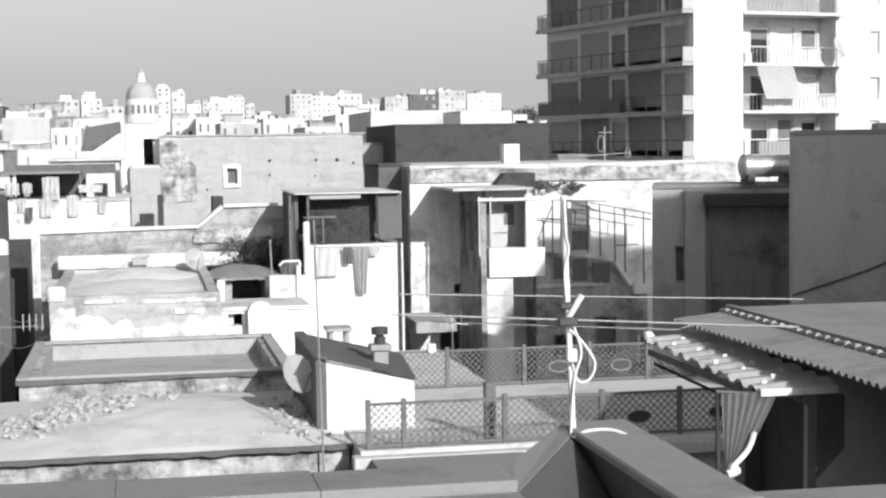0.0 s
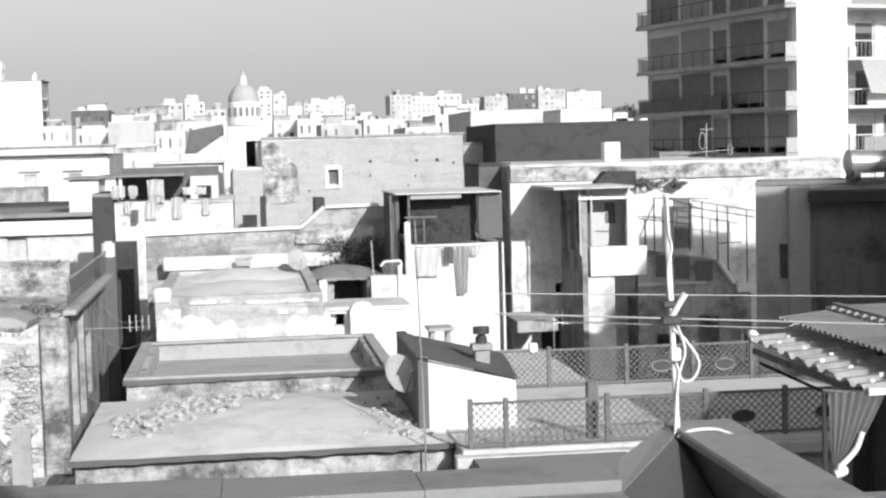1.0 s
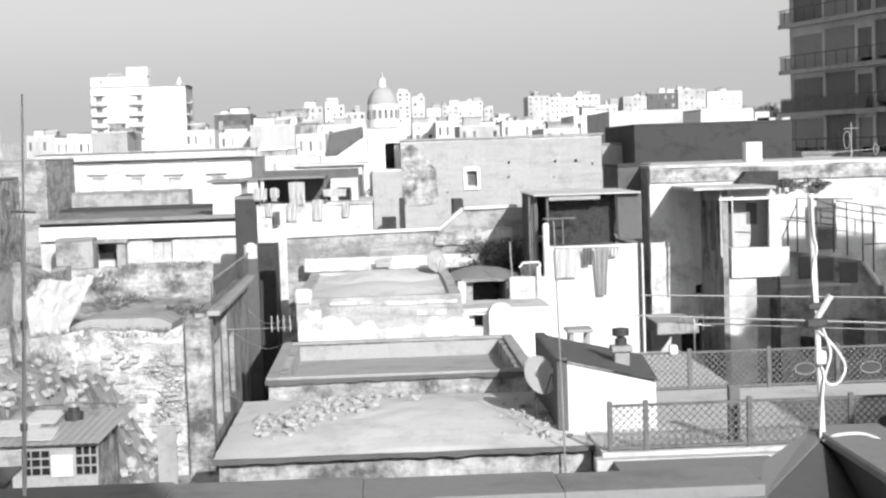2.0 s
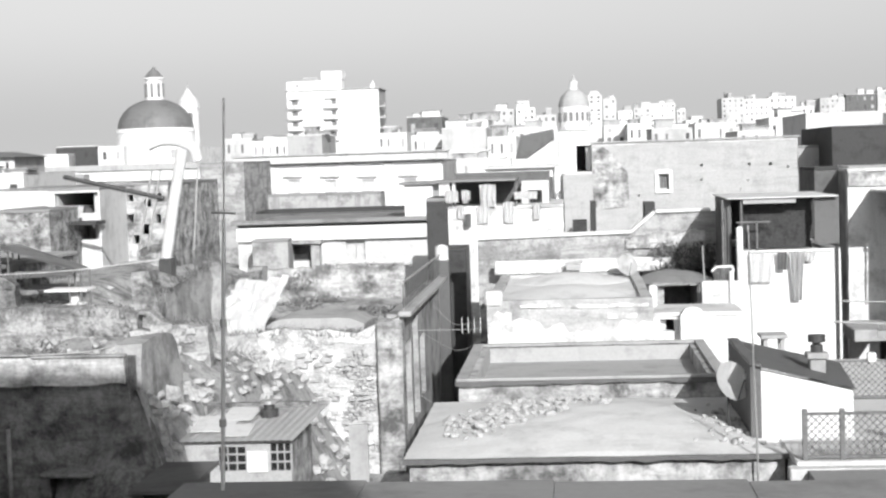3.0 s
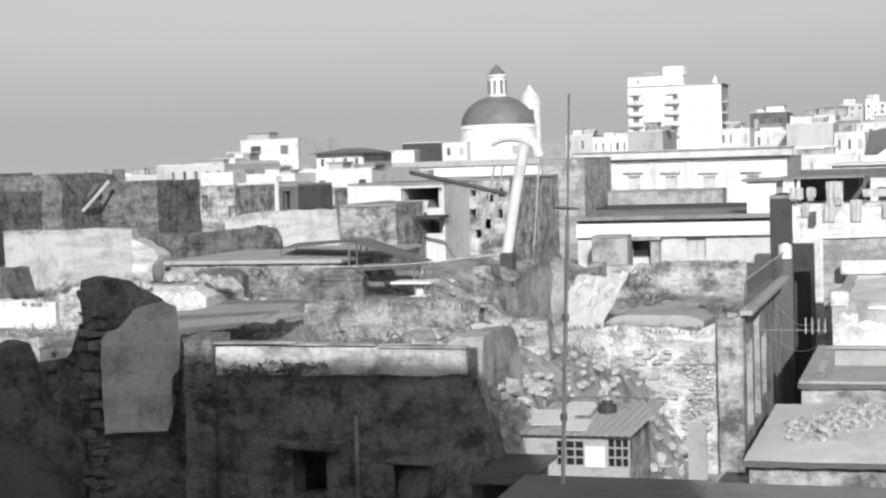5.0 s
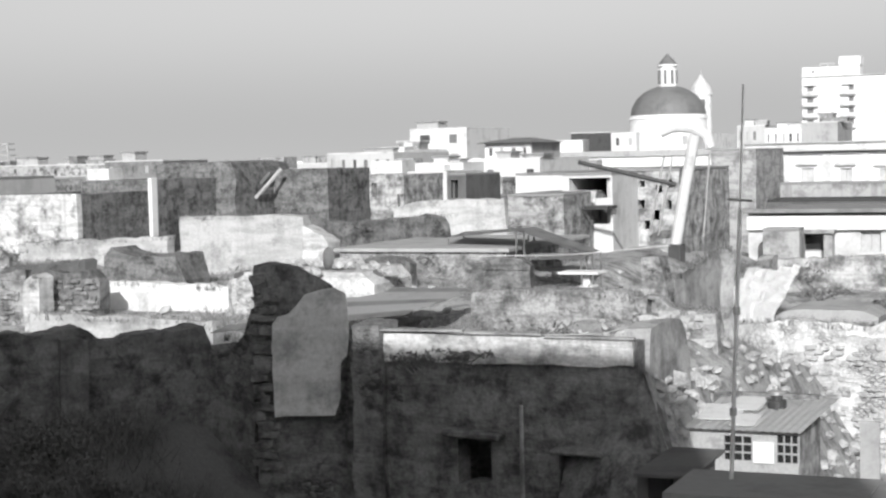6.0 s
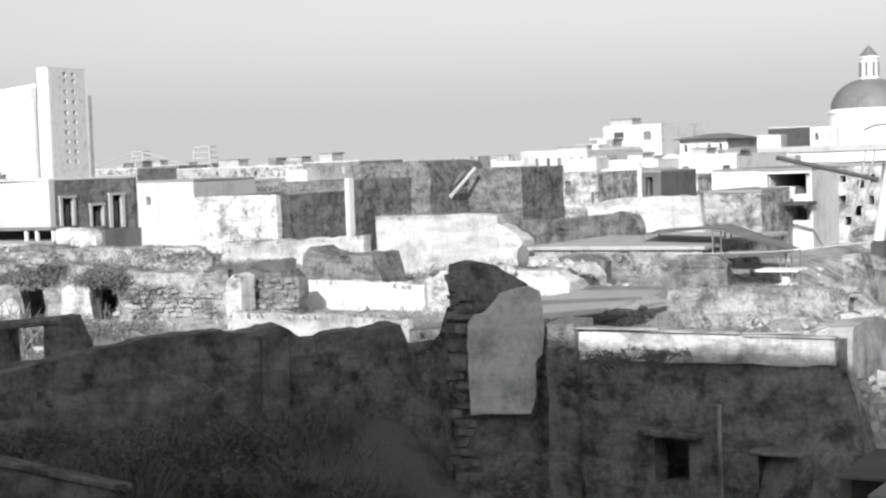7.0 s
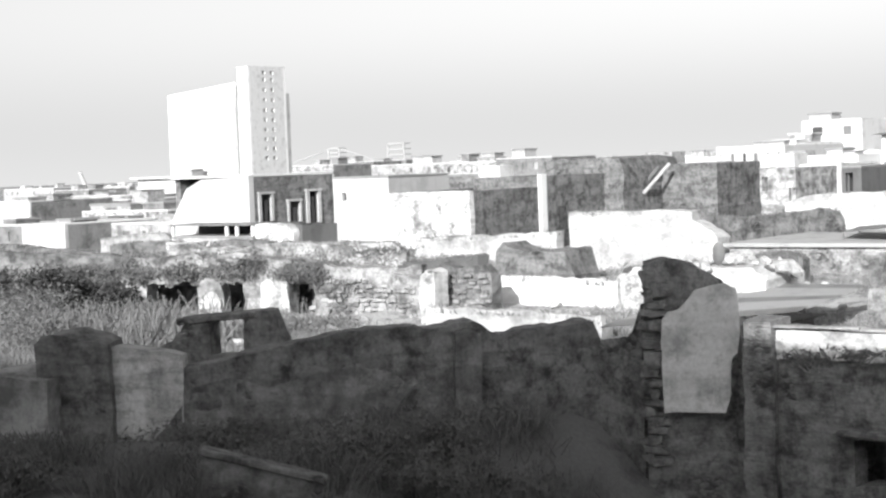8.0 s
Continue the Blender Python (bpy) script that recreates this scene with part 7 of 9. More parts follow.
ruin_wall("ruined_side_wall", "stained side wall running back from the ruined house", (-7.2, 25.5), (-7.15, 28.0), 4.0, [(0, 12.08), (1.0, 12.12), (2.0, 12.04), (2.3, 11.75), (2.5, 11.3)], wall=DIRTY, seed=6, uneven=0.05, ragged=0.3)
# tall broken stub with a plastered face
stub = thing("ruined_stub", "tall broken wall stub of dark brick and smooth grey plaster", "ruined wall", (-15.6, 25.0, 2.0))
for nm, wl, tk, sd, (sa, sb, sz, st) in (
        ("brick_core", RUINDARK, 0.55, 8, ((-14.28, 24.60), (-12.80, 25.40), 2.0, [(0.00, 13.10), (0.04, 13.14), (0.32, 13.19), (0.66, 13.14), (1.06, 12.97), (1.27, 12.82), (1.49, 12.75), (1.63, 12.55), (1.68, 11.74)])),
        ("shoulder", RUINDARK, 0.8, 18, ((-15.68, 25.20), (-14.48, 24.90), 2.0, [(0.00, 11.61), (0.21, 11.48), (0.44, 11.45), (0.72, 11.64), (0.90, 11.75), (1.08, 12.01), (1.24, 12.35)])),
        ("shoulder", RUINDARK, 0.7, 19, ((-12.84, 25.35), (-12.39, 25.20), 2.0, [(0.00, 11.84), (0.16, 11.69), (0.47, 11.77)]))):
    sa, sb = Vector((*sa, 0)), Vector((*sb, 0))
    hh = max(t for _, t in st) - sz
    bm = panel((sb - sa).length, hh, tk, (), [(x, t - sz) for x, t in st], 0.3, 0.0, None)
    bm.transform(pose(sa.x, sa.y, sz, 0, 0, math.degrees(math.atan2(sb.y - sa.y, sb.x - sa.x))))
    part(nm, shake(bm, 0.07, 1.8, sd), wl, stub)
SA, SB = Vector((-13.88, 24.50)), Vector((-12.67, 25.16))      # the plastered face, along the stub
edge = [(SA.x + (SB.x - SA.x) * u, SA.y + (SB.y - SA.y) * u, z) for u, z in (
    (0.02, 10.45), (0.0, 11.3), (0.02, 12.12), (0.10, 12.26), (0.24, 12.33), (0.36, 12.46), (0.44, 12.62), (0.60, 12.70), (0.84, 12.76), (0.96, 12.66), (1.0, 12.40), (1.0, 11.72), (0.97, 11.50), (0.86, 11.38), (0.84, 11.12), (0.88, 10.80), (0.80, 10.45))]
ring_pts = []
for k in range(len(edge)):
    a, b = Vector(edge[k]), Vector(edge[(k + 1) % len(edge)])
    for s in range(4):
        p = a.lerp(b, s / 4)
        ring_pts.append(p + Vector((noise.noise(p * 5.1) * 0.035, 0, noise.noise(p * 5.1 + Vector((9, 0, 0))) * 0.035)))
bm = bmesh.new()
near = [bm.verts.new(p) for p in ring_pts]
rear = [bm.verts.new(p + Vector((-0.04, 0.07, 0))) for p in ring_pts]
caps = [bm.faces.new(near), bm.faces.new(rear[::-1])]
for k in range(len(near)):
    bm.faces.new((near[k], rear[k], rear[(k + 1) % len(near)], near[(k + 1) % len(near)]))
bmesh.ops.triangulate(bm, faces=caps)
# plaster tone raised to include the partial sun on this face
part("plaster", bm, STUBPLASTER, stub, "smooth grey plaster, broken round its edge")
bm = bmesh.new()
bmesh.ops.create_icosphere(bm, subdivisions=2, radius=0.16, matrix=Matrix.Translation((-13.05, 25.20, 13.27)) @ Matrix.Diagonal((0.7, 0.7, 1.4, 1)))
solo("white_finial", shake(bm, 0.03), CLEAN, "small white plaster knob on the stub", "finial")
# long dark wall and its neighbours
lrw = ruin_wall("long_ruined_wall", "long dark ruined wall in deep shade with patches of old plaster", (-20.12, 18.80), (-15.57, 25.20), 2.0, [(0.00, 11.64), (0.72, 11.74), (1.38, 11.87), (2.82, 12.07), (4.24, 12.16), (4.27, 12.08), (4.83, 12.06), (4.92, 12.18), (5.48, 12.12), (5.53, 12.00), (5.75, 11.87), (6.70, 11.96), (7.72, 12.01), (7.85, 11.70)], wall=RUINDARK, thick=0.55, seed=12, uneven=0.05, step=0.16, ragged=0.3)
ORIGIN[lrw] = Vector((0, 0, 0))
LW = pose(-20.12, 18.80, 0, 0, 0, math.degrees(math.atan2(6.4, 4.55)))


def on_long_wall(s0, s1, z0, z1, top, proud, seed, deep=0.1):
    """A ragged skin of plaster or masonry on the near face of the long wall."""
    return panel(s1 - s0, z1 - z0, deep + proud, (), [(a - s0, b - z0) for a, b in top], 0.14, 0.06, LW @ pose(s0, -proud, z0), seed)


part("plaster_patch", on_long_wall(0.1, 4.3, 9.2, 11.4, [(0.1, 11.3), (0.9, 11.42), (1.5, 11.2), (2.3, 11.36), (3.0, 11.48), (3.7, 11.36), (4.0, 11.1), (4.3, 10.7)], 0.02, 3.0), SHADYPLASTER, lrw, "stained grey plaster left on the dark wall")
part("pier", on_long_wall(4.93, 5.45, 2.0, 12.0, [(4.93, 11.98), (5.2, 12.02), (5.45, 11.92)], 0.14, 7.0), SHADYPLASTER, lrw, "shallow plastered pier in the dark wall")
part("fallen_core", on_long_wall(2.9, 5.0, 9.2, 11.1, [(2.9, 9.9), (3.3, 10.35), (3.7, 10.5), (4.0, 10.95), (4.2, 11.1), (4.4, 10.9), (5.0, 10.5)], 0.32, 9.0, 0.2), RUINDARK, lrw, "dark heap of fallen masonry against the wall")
prw = ruin_wall("plastered_ruin_wall", "shaded ruined wall with patches of pale plaster", (-21.45, 17.85), (-20.12, 18.80), 2.0, [(0.00, 11.86), (0.14, 12.10), (0.60, 12.08), (1.00, 12.00), (1.63, 11.88)], wall=PEEL, thick=0.5, seed=13, uneven=0.05, ragged=0.3)
ORIGIN[prw] = Vector((0, 0, 0))
part("bare_masonry", panel(0.75, 1.3, 0.16, (), [(0, 0.35), (0.25, 0.8), (0.5, 1.0), (0.75, 1.3)], 0.12, 0.07, pose(-20.70, 18.33, 9.7, 0, 0, 35.5), 6.0), RUINDARK, prw, "dark stones where the plaster has fallen")
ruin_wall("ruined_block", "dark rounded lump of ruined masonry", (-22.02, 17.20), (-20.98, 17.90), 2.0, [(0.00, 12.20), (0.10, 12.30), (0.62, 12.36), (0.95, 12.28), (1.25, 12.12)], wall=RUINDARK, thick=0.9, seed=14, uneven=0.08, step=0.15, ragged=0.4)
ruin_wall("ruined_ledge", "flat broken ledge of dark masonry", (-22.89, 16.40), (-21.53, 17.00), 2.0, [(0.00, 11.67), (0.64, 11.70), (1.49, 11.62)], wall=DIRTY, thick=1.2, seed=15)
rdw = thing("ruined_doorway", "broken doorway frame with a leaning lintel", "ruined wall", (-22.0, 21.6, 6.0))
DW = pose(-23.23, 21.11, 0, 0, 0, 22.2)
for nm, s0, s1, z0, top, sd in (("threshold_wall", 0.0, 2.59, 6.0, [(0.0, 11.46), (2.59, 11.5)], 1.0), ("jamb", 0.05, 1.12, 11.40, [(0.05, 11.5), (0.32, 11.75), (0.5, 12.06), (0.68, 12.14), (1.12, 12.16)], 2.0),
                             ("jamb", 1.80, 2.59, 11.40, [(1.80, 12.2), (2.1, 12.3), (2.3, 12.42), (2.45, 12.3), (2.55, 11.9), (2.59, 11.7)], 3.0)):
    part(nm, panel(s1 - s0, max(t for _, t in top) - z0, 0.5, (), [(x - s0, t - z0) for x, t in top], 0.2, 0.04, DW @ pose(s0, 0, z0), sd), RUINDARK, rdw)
bm = boxes((0.45, 2.12, -0.08, 0.55, 0.0, 0.12), bevel=0.03)
bm.transform(pose(-23.23, 21.11, 12.06, 0, -4.0, 22.2))
part("lintel", shake(bm, 0.04, 2.5), RUINDARK, rdw, "leaning stone lintel slab")
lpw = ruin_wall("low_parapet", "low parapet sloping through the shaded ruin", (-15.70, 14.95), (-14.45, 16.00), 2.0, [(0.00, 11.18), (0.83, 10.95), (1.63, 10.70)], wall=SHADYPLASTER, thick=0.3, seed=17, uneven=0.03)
ORIGIN[lpw] = Vector((0, 0, 0))
bm = boxes((-0.05, 1.74, -0.06, 0.36, 0.0, 0.09), bevel=0.02)
bm.transform(pose(-15.70, 14.95, 11.16, 0, 16.2, 40))
part("coping", shake(bm, 0.015, 2.0), RUINDARK, lpw, "worn sloping coping slab")

# ground of the ruins
def rough_ground(x0, x1, y0, y1, z_of, n, name, label, material=RUIN):
    b = bmesh.new()
    gg = [[b.verts.new((x0 + (x1 - x0) * i / n, y0 + (y1 - y0) * j / n, z_of(x0 + (x1 - x0) * i / n, y0 + (y1 - y0) * j / n) + 0.16 * noise.noise(Vector((x0 + (x1 - x0) * i / n, y0 + (y1 - y0) * j / n, 0)) * 0.5) + 0.12 * noise.noise(Vector((i * 1.1, j * 1.1, 7))))) for i in range(n + 1)] for j in range(n + 1)]
    for j in range(n):
        for i in range(n):
            b.faces.new((gg[j][i], gg[j][i + 1], gg[j + 1][i + 1], gg[j + 1][i]))
    return solo(name, b, material, label, "rubble ground", kind="structure", smooth=True)


def fill(x, y):
    """Height of the rubble between the ruined walls."""
    z = float(np.interp(y, [20, 25, 31, 34, 42, 50, 58, 74], [10.6, 10.35, 10.75, 11.0, 11.2, 11.3, 11.1, 10.3]))
    if x < -19:
        z = max(z, 10.8)
    if x > -11.2:
        z = 10.7 + 0.07 * (min(y, 34) - 26) - max(0, y - 34.6) * 0.2 - max(0, x + 9) * 0.6
    if y > 40.8 and x > -16:
        z -= min(2.0, 0.5 * (x + 16))
    return z


def slope(x, y):
    """Fallen masonry, steep under the courtyard and low along the ruined front."""
    return 6.4 + 0.02 * (y - 25) + float(np.interp(y, [25, 28.8, 31, 34.6, 40.8], [4.9, 4.3, 3.8, 3.9, 2.7])) * min(1, max(0, (-x - 5.5) / 1.7)) ** 1.2


rough_ground(-62, -11.2, 25.8, 74, fill, 100, "rubble_ground", "dusty rubble filling the ruined houses", DUST)
rough_ground(-11.3, -7.3, 25.5, 40.8, lambda x, y: fill(max(x, -11.19), y), 24, "rubble_court", "dusty rubble in the ruined courtyard", DUST)
rough_ground(-7.35, -3.15, 25.2, 40.8, lambda x, y: slope(x, y), 30, "rubble_slope", "slope of fallen pale masonry against the ruined front", DUST)
# same fallen masonry in a darker material, which carries the shade here
rough_ground(-8.6, -5.0, 22.6, 25.6, lambda x, y: slope(max(x, -7.4), 25.2) - 1.5 * max(0.0, 25.2 - y) - 1.1 * max(0.0, -7.4 - x), 16, "rubble_foot", "fallen masonry at the corner of the ruined house, darkened for shade", RUINDARK)
rough_ground(-40, -7.6, 9, 24.7, lambda x, y: 10.2 + 0.03 * (-x - 14) - max(0, x + 15.5) * 0.9, 50, "shaded_ground", "weedy shaded ground inside the ruin", EARTH)
rough_ground(-62, -19.5, 21.5, 25.9, fill, 40, "ruin_yard", "weedy rubble yard beyond the broken doorway", DUST)

# ---- sunlit ruins behind ----
ruin_wall("ruined_white_wall", "bright whitewashed ruined wall", (-25.74, 36.00), (-20.94, 36.00), 6.0, [(0.00, 11.84), (1.04, 11.88), (2.33, 11.82), (3.23, 11.80), (4.81, 11.71)], wall=WHITE, seed=21, uneven=0.06)
course_c = ruin_wall("ruined_mottled_wall", "mottled ruined wall with broken stone courses", (-30.63, 34.00), (-26.31, 33.50), 6.0, [(0.00, 11.62), (0.52, 11.95), (2.53, 12.04), (4.02, 12.02), (4.35, 12.03)], wall=RUIN, seed=22)
ruin_wall("ruined_white_pier", "whitewashed end pier of a ruined wall", (-25.95, 33.00), (-25.47, 33.00), 6.0, [(0.00, 12.07), (0.23, 12.25), (0.48, 12.20)], wall=PEEL, seed=23, thick=0.6)
course_a = ruin_wall("ruined_stone_wall", "ruined wall of exposed stone courses", (-26.23, 34.00), (-24.31, 34.00), 6.0, [(0.00, 12.29), (1.11, 12.23), (1.77, 12.34), (1.92, 12.01)], wall=RUINDARK, seed=24)
ruin_wall("low_white_wall", "low sunlit wall at the edge of the ruin", (-24.22, 31.00), (-19.11, 31.00), 6.0, [(0.00, 11.47), (1.28, 11.47), (3.56, 11.47), (5.11, 11.33)], wall=PALERUIN, seed=25)
ruin_wall("ruined_block", "mottled dark block of a ruined house", (-29.18, 41.00), (-26.17, 41.00), 6.0, [(0.00, 12.21), (0.22, 12.39), (1.49, 12.16), (2.96, 12.31), (3.01, 11.52)], wall=RUINDARK, seed=26, thick=1.5)
ruin_wall("ruined_pale_wall", "long pale peeling wall in the sun", (-39.50, 50.00), (-32.61, 50.00), 6.0, [(0.00, 12.09), (2.61, 12.18), (5.26, 12.27), (6.90, 12.35)], wall=PALERUIN, seed=27)
ruin_wall("ruined_dark_coping", "dark slanting wall top among the ruins", (-34.74, 43.00), (-29.84, 41.00), 6.0, [(0.00, 11.60), (2.84, 11.89), (5.30, 12.08)], wall=DARKGREY, seed=28)
ruin_wall("ruined_pale_wall", "broad pale ruined wall in full sun", (-29.49, 46.00), (-24.73, 46.00), 6.0, [(0.00, 13.27), (1.70, 13.24), (3.47, 13.28), (4.76, 13.24)], wall=PALERUIN, seed=29, thick=0.6, uneven=0.04)
ruin_wall("ruined_low_wall", "low crumbled end of the pale wall", (-24.67, 45.80), (-23.70, 45.80), 6.0, [(0.00, 12.95), (0.37, 12.72), (0.97, 12.38)], wall=RUBBLEWALL, seed=72, thick=0.9, uneven=0.12)
ruin_wall("ruined_mottled_wall", "mottled low wall with tufts of weeds", (-43.67, 48.00), (-38.09, 48.00), 6.0, [(-0.00, 12.02), (1.73, 12.12), (4.25, 12.03), (5.58, 11.39)], wall=RUIN, seed=30)
# dark stonework on the sides deepens the shade next to the bright front
house("white_ruin_house", "bright white house without a roof", (-47.25, -42.51, 11.42, 13.82), 58.0, 66.0, wall=PEEL, roof=None, sidewall=RUINDARK, uneven=0.05)
house("white_gable_house", "white house with a small square window", (-53.35, -49.66, 11.78, 14.51), 61.0, 66.0, wall=HAZY, roof=ROOFGREY, front=[("dark", (-52.75, -52.46, 13.41, 13.83))], uneven=0.04)
# dark stonework makes this front look shaded
house("shaded_ruin_house", "stained grey ruined house behind the white wall, darkened for shade", (-46.61, -42.60, 11.34, 14.33), 64.0, 72.0, wall=RUINDARK, roof=None, uneven=0.05)
solo("white_pillar", shake(boxes((-41.42, -41.22, 62.0, 62.5, 8.0, 14.43), bevel=0.03), 0.03), CLEAN, "slim white pillar of a ruin", "pillar")
ruin_wall("dark_ruin_block", "big dark weathered block with broken niches", (-46.08, 70.00), (-41.46, 70.00), 6.0, [(0.00, 15.00), (0.78, 15.13), (3.89, 15.10), (4.50, 15.02), (4.62, 14.50)], wall=RUINDARK, seed=31, thick=6.0, holes=[(2.18, 2.59, 12.71, 13.48)])
ruin_wall("dark_ruin_block", "dark weathered ruin beside leaning beams", (-43.28, 74.00), (-38.18, 74.00), 6.0, [(-0.00, 13.69), (1.49, 14.19), (2.27, 14.66), (5.11, 14.66)], wall=RUINDARK, seed=32, thick=5.0)
house("pale_back_house", "pale house front behind the ruins", (-47.68, -45.19, 12.75, 14.67), 80.0, 84.0, wall=WHITE, roof=None, uneven=0.04)
solo("leaning_beam", tubes(((-41.45, 72.00, 13.18), (-40.41, 73.00, 14.69), 0.10)), GREY, "pale beam leaning on the ruin", "beam")
solo("leaning_beam", tubes(((-41.67, 72.40, 13.58), (-41.09, 73.00, 14.50), 0.11)), DARKGREY, "dark beam leaning on the ruin", "beam")
house("pale_ruin_house", "pale roofless house with doorways", (-44.42, -39.27, 11.30, 14.14), 86.0, 94.0, wall=MOTTLED, roof=None, uneven=0.05, front=[("hole", (-43.40, -43.13, 12.34, 13.83)), ("hole", (-41.44, -41.06, 12.83, 13.69)), ("hole", (-39.72, -39.27, 12.07, 12.98))])
house("pale_cottage", "pale low house with a dark doorway beside it", (-41.75, -39.00, 12.21, 14.15), 92.0, 98.0, wall=CREAM, roof=SCREED, front=[("hole", (-41.68, -41.40, 12.83, 13.45))])
house("dark_cottage", "dark low annex with an open doorway", (-38.54, -37.28, 12.22, 13.98), 91.0, 97.0, wall=DARKGREY, roof=ROOFGREY, front=[("hole", (-38.31, -37.82, 12.57, 13.70))])
ruin_wall("sunlit_rubble_wall", "broad pale rubble slope wall in the sun", (-33.52, 72.00), (-27.34, 72.00), 6.0, [(0.00, 12.55), (1.26, 12.93), (3.10, 12.97), (6.08, 13.05), (6.17, 11.72)], wall=PALERUIN, seed=33, uneven=0.12)
house("grey_gable", "grey stained wall with a slanted dark coping", (-23.54, -21.04, 11.23, 13.35), 62.0, 68.0, wall=RUIN, roof=ROOFGREY, uneven=0.05)
lg = (-22.46, -20.16, 11.36, 14.15)
logg = house("loggia_house", "two-storey loggia with dark awnings and washing", lg, 66.0, 72.0, wall=CREAM, roof=ROOFGREY, front=[("hole", (-22.13, -20.25, 13.16, 14.05)), ("hole", (-22.21, -20.26, 12.03, 12.82)), ("hole", (-21.76, -21.40, 11.49, 11.93))])
part("awning", boxes((-22.17, -19.95, 64.6, 65.98, 12.71, 12.85)), TAR, logg, "dark canvas awning")
hanging("pale washing heaped on the loggia rail", -21.87, -20.77, 13.51, 12.97, 65.7, CLOTH)
house("white_loggia_wing", "white wing beside the loggia house", (-26.15, -23.80, 13.08, 14.14), 70.0, 78.0, wall=CREAM, roof=ROOFGREY)
house("old_facade", "old stained facade with small broken windows", (-21.38, -18.2, 11.40, 14.23), 70.0, 80.0, wall=MOTTLED, sidewall=MOTTLED, roof=ROOFGREY, uneven=0.08, front=[("hole", o) for o in ((-20.15, -19.85, 12.55, 12.95), (-19.45, -19.15, 12.0, 12.45), (-18.85, -18.6, 12.5, 12.9), (-19.9, -19.6, 11.6, 12.0), (-18.8, -18.5, 13.5, 13.85), (-20.75, -20.5, 13.45, 13.8), (-21.11, -20.84, 12.67, 13.08), (-20.58, -20.27, 12.20, 12.61), (-21.17, -20.91, 11.79, 12.36), (-20.09, -19.78, 13.48, 13.84), (-19.31, -19.05, 13.27, 13.62))])
house("brick_block", "weathered brick block with one dark window", (-21.05, -18.49, 12.46, 15.10), 88.0, 96.0, wall=BRICK, roof=ROOFGREY, front=[("hole", (-20.57, -20.17, 13.31, 13.77))], uneven=0.04)
ruin_wall("long_dark_wall", "long low dark wall with a slanting top", (-30.37, 56.00), (-22.30, 52.00), 6.0, [(-0.00, 12.58), (4.14, 12.69), (6.90, 12.86), (8.96, 13.05), (9.01, 12.64)], wall=RUINDARK, seed=34)
house("flat_dark_roof", "low flat grey roof slab among the ruins", (-23.40, -17.57, 11.65, 12.05), 46.0, 54.0, wall=RUIN, roof=GREY, eaves=0.15)
for lab, pts in (("tilted grey sheet roof on thin posts", ((-20.35, 48.00, 12.41), (-16.95, 46.00, 12.73), (-18.26, 50.00, 12.64), (-21.45, 52.00, 12.40))),
                 ("sloping pale sheet roof among the ruins", ((-17.21, 46.00, 12.73), (-14.26, 44.00, 12.13), (-15.09, 48.00, 11.98), (-18.06, 50.00, 12.68))),
                 ("sagging grey sheet roof among the ruins", ((-15.36, 42.00, 12.09), (-13.78, 42.00, 12.13), (-14.41, 45.00, 12.13), (-16.36, 45.00, 12.09)))):
    bm = bmesh.new()
    bm.faces.new([bm.verts.new(p) for p in pts])
    bmesh.ops.solidify(bm, geom=bm.faces[:], thickness=0.05)
    sr = thing("sheet_roof", lab, "roof", (pts[0][0], pts[0][1], 10.4), "sheet roofs")
    part("sheet", bm, GREY, sr)
    for p in pts:
        part("post", tubes(((p[0], p[1], 9.8), (p[0], p[1], p[2] - 0.02), 0.03)), WOOD, sr)
ruin_wall("ruined_mottled_wall", "mottled dark wall under the sheet roofs", (-16.67, 41.00), (-14.99, 41.00), 6.0, [(0.00, 12.03), (1.02, 12.16), (1.65, 12.27), (1.68, 12.04)], wall=RUINDARK, seed=35)
ruin_wall("ruined_mottled_wall", "mottled dark wall with weeds at its foot", (-21.28, 42.00), (-19.04, 42.00), 6.0, [(0.00, 11.75), (1.14, 12.18), (2.15, 12.14), (2.23, 11.94)], wall=RUINDARK, seed=36)
ruin_wall("ruined_back_wall", "peeling pale back wall of the ruined courtyard", (-13.84, 34.00), (-9.92, 34.00), 6.0, [(0.00, 11.87), (1.40, 12.02), (2.74, 11.96), (3.92, 11.91)], wall=RUIN, seed=37, holes=[(4.20, 4.48, 11.41, 11.74)])
course_d = ruin_wall("ruined_back_wall", "crumbling pale wall beside the stone stair", (-9.81, 33.60), (-7.95, 33.60), 6.0, [(0.00, 11.84), (0.63, 11.88), (0.75, 11.67), (1.86, 11.51)], wall=RUIN, seed=38, holes=[(0.28, 0.55, 11.45, 11.78)])
ruin_wall("brick_pier", "broken brick pier in the ruined courtyard", (-11.46, 40.00), (-10.74, 40.00), 6.0, [(0.00, 12.35), (0.63, 12.31), (0.72, 11.40)], wall=RUIN, seed=39, thick=0.8)
ruin_wall("ruined_grey_wall", "grey slanting wall top in the ruins", (-10.33, 39.00), (-8.64, 37.00), 6.0, [(0.00, 11.92), (1.21, 12.28), (2.55, 12.76), (2.62, 12.23)], wall=DIRTY, seed=40, thick=0.35, uneven=0.09)
tbl = thing("concrete_table", "white concrete table slab on a post", "table", (-12.07, 37.0, 10.3))
tx, tz = -12.14, 12.17
part("slab", boxes((tx - 0.5, tx + 0.55, 36.6, 37.4, tz - 0.06, tz), bevel=0.01), CLEAN, tbl)
part("post", boxes((tx + 0.05, tx + 0.25, 36.9, 37.1, 10.2, tz - 0.063), bevel=0.02), CREAM, tbl)
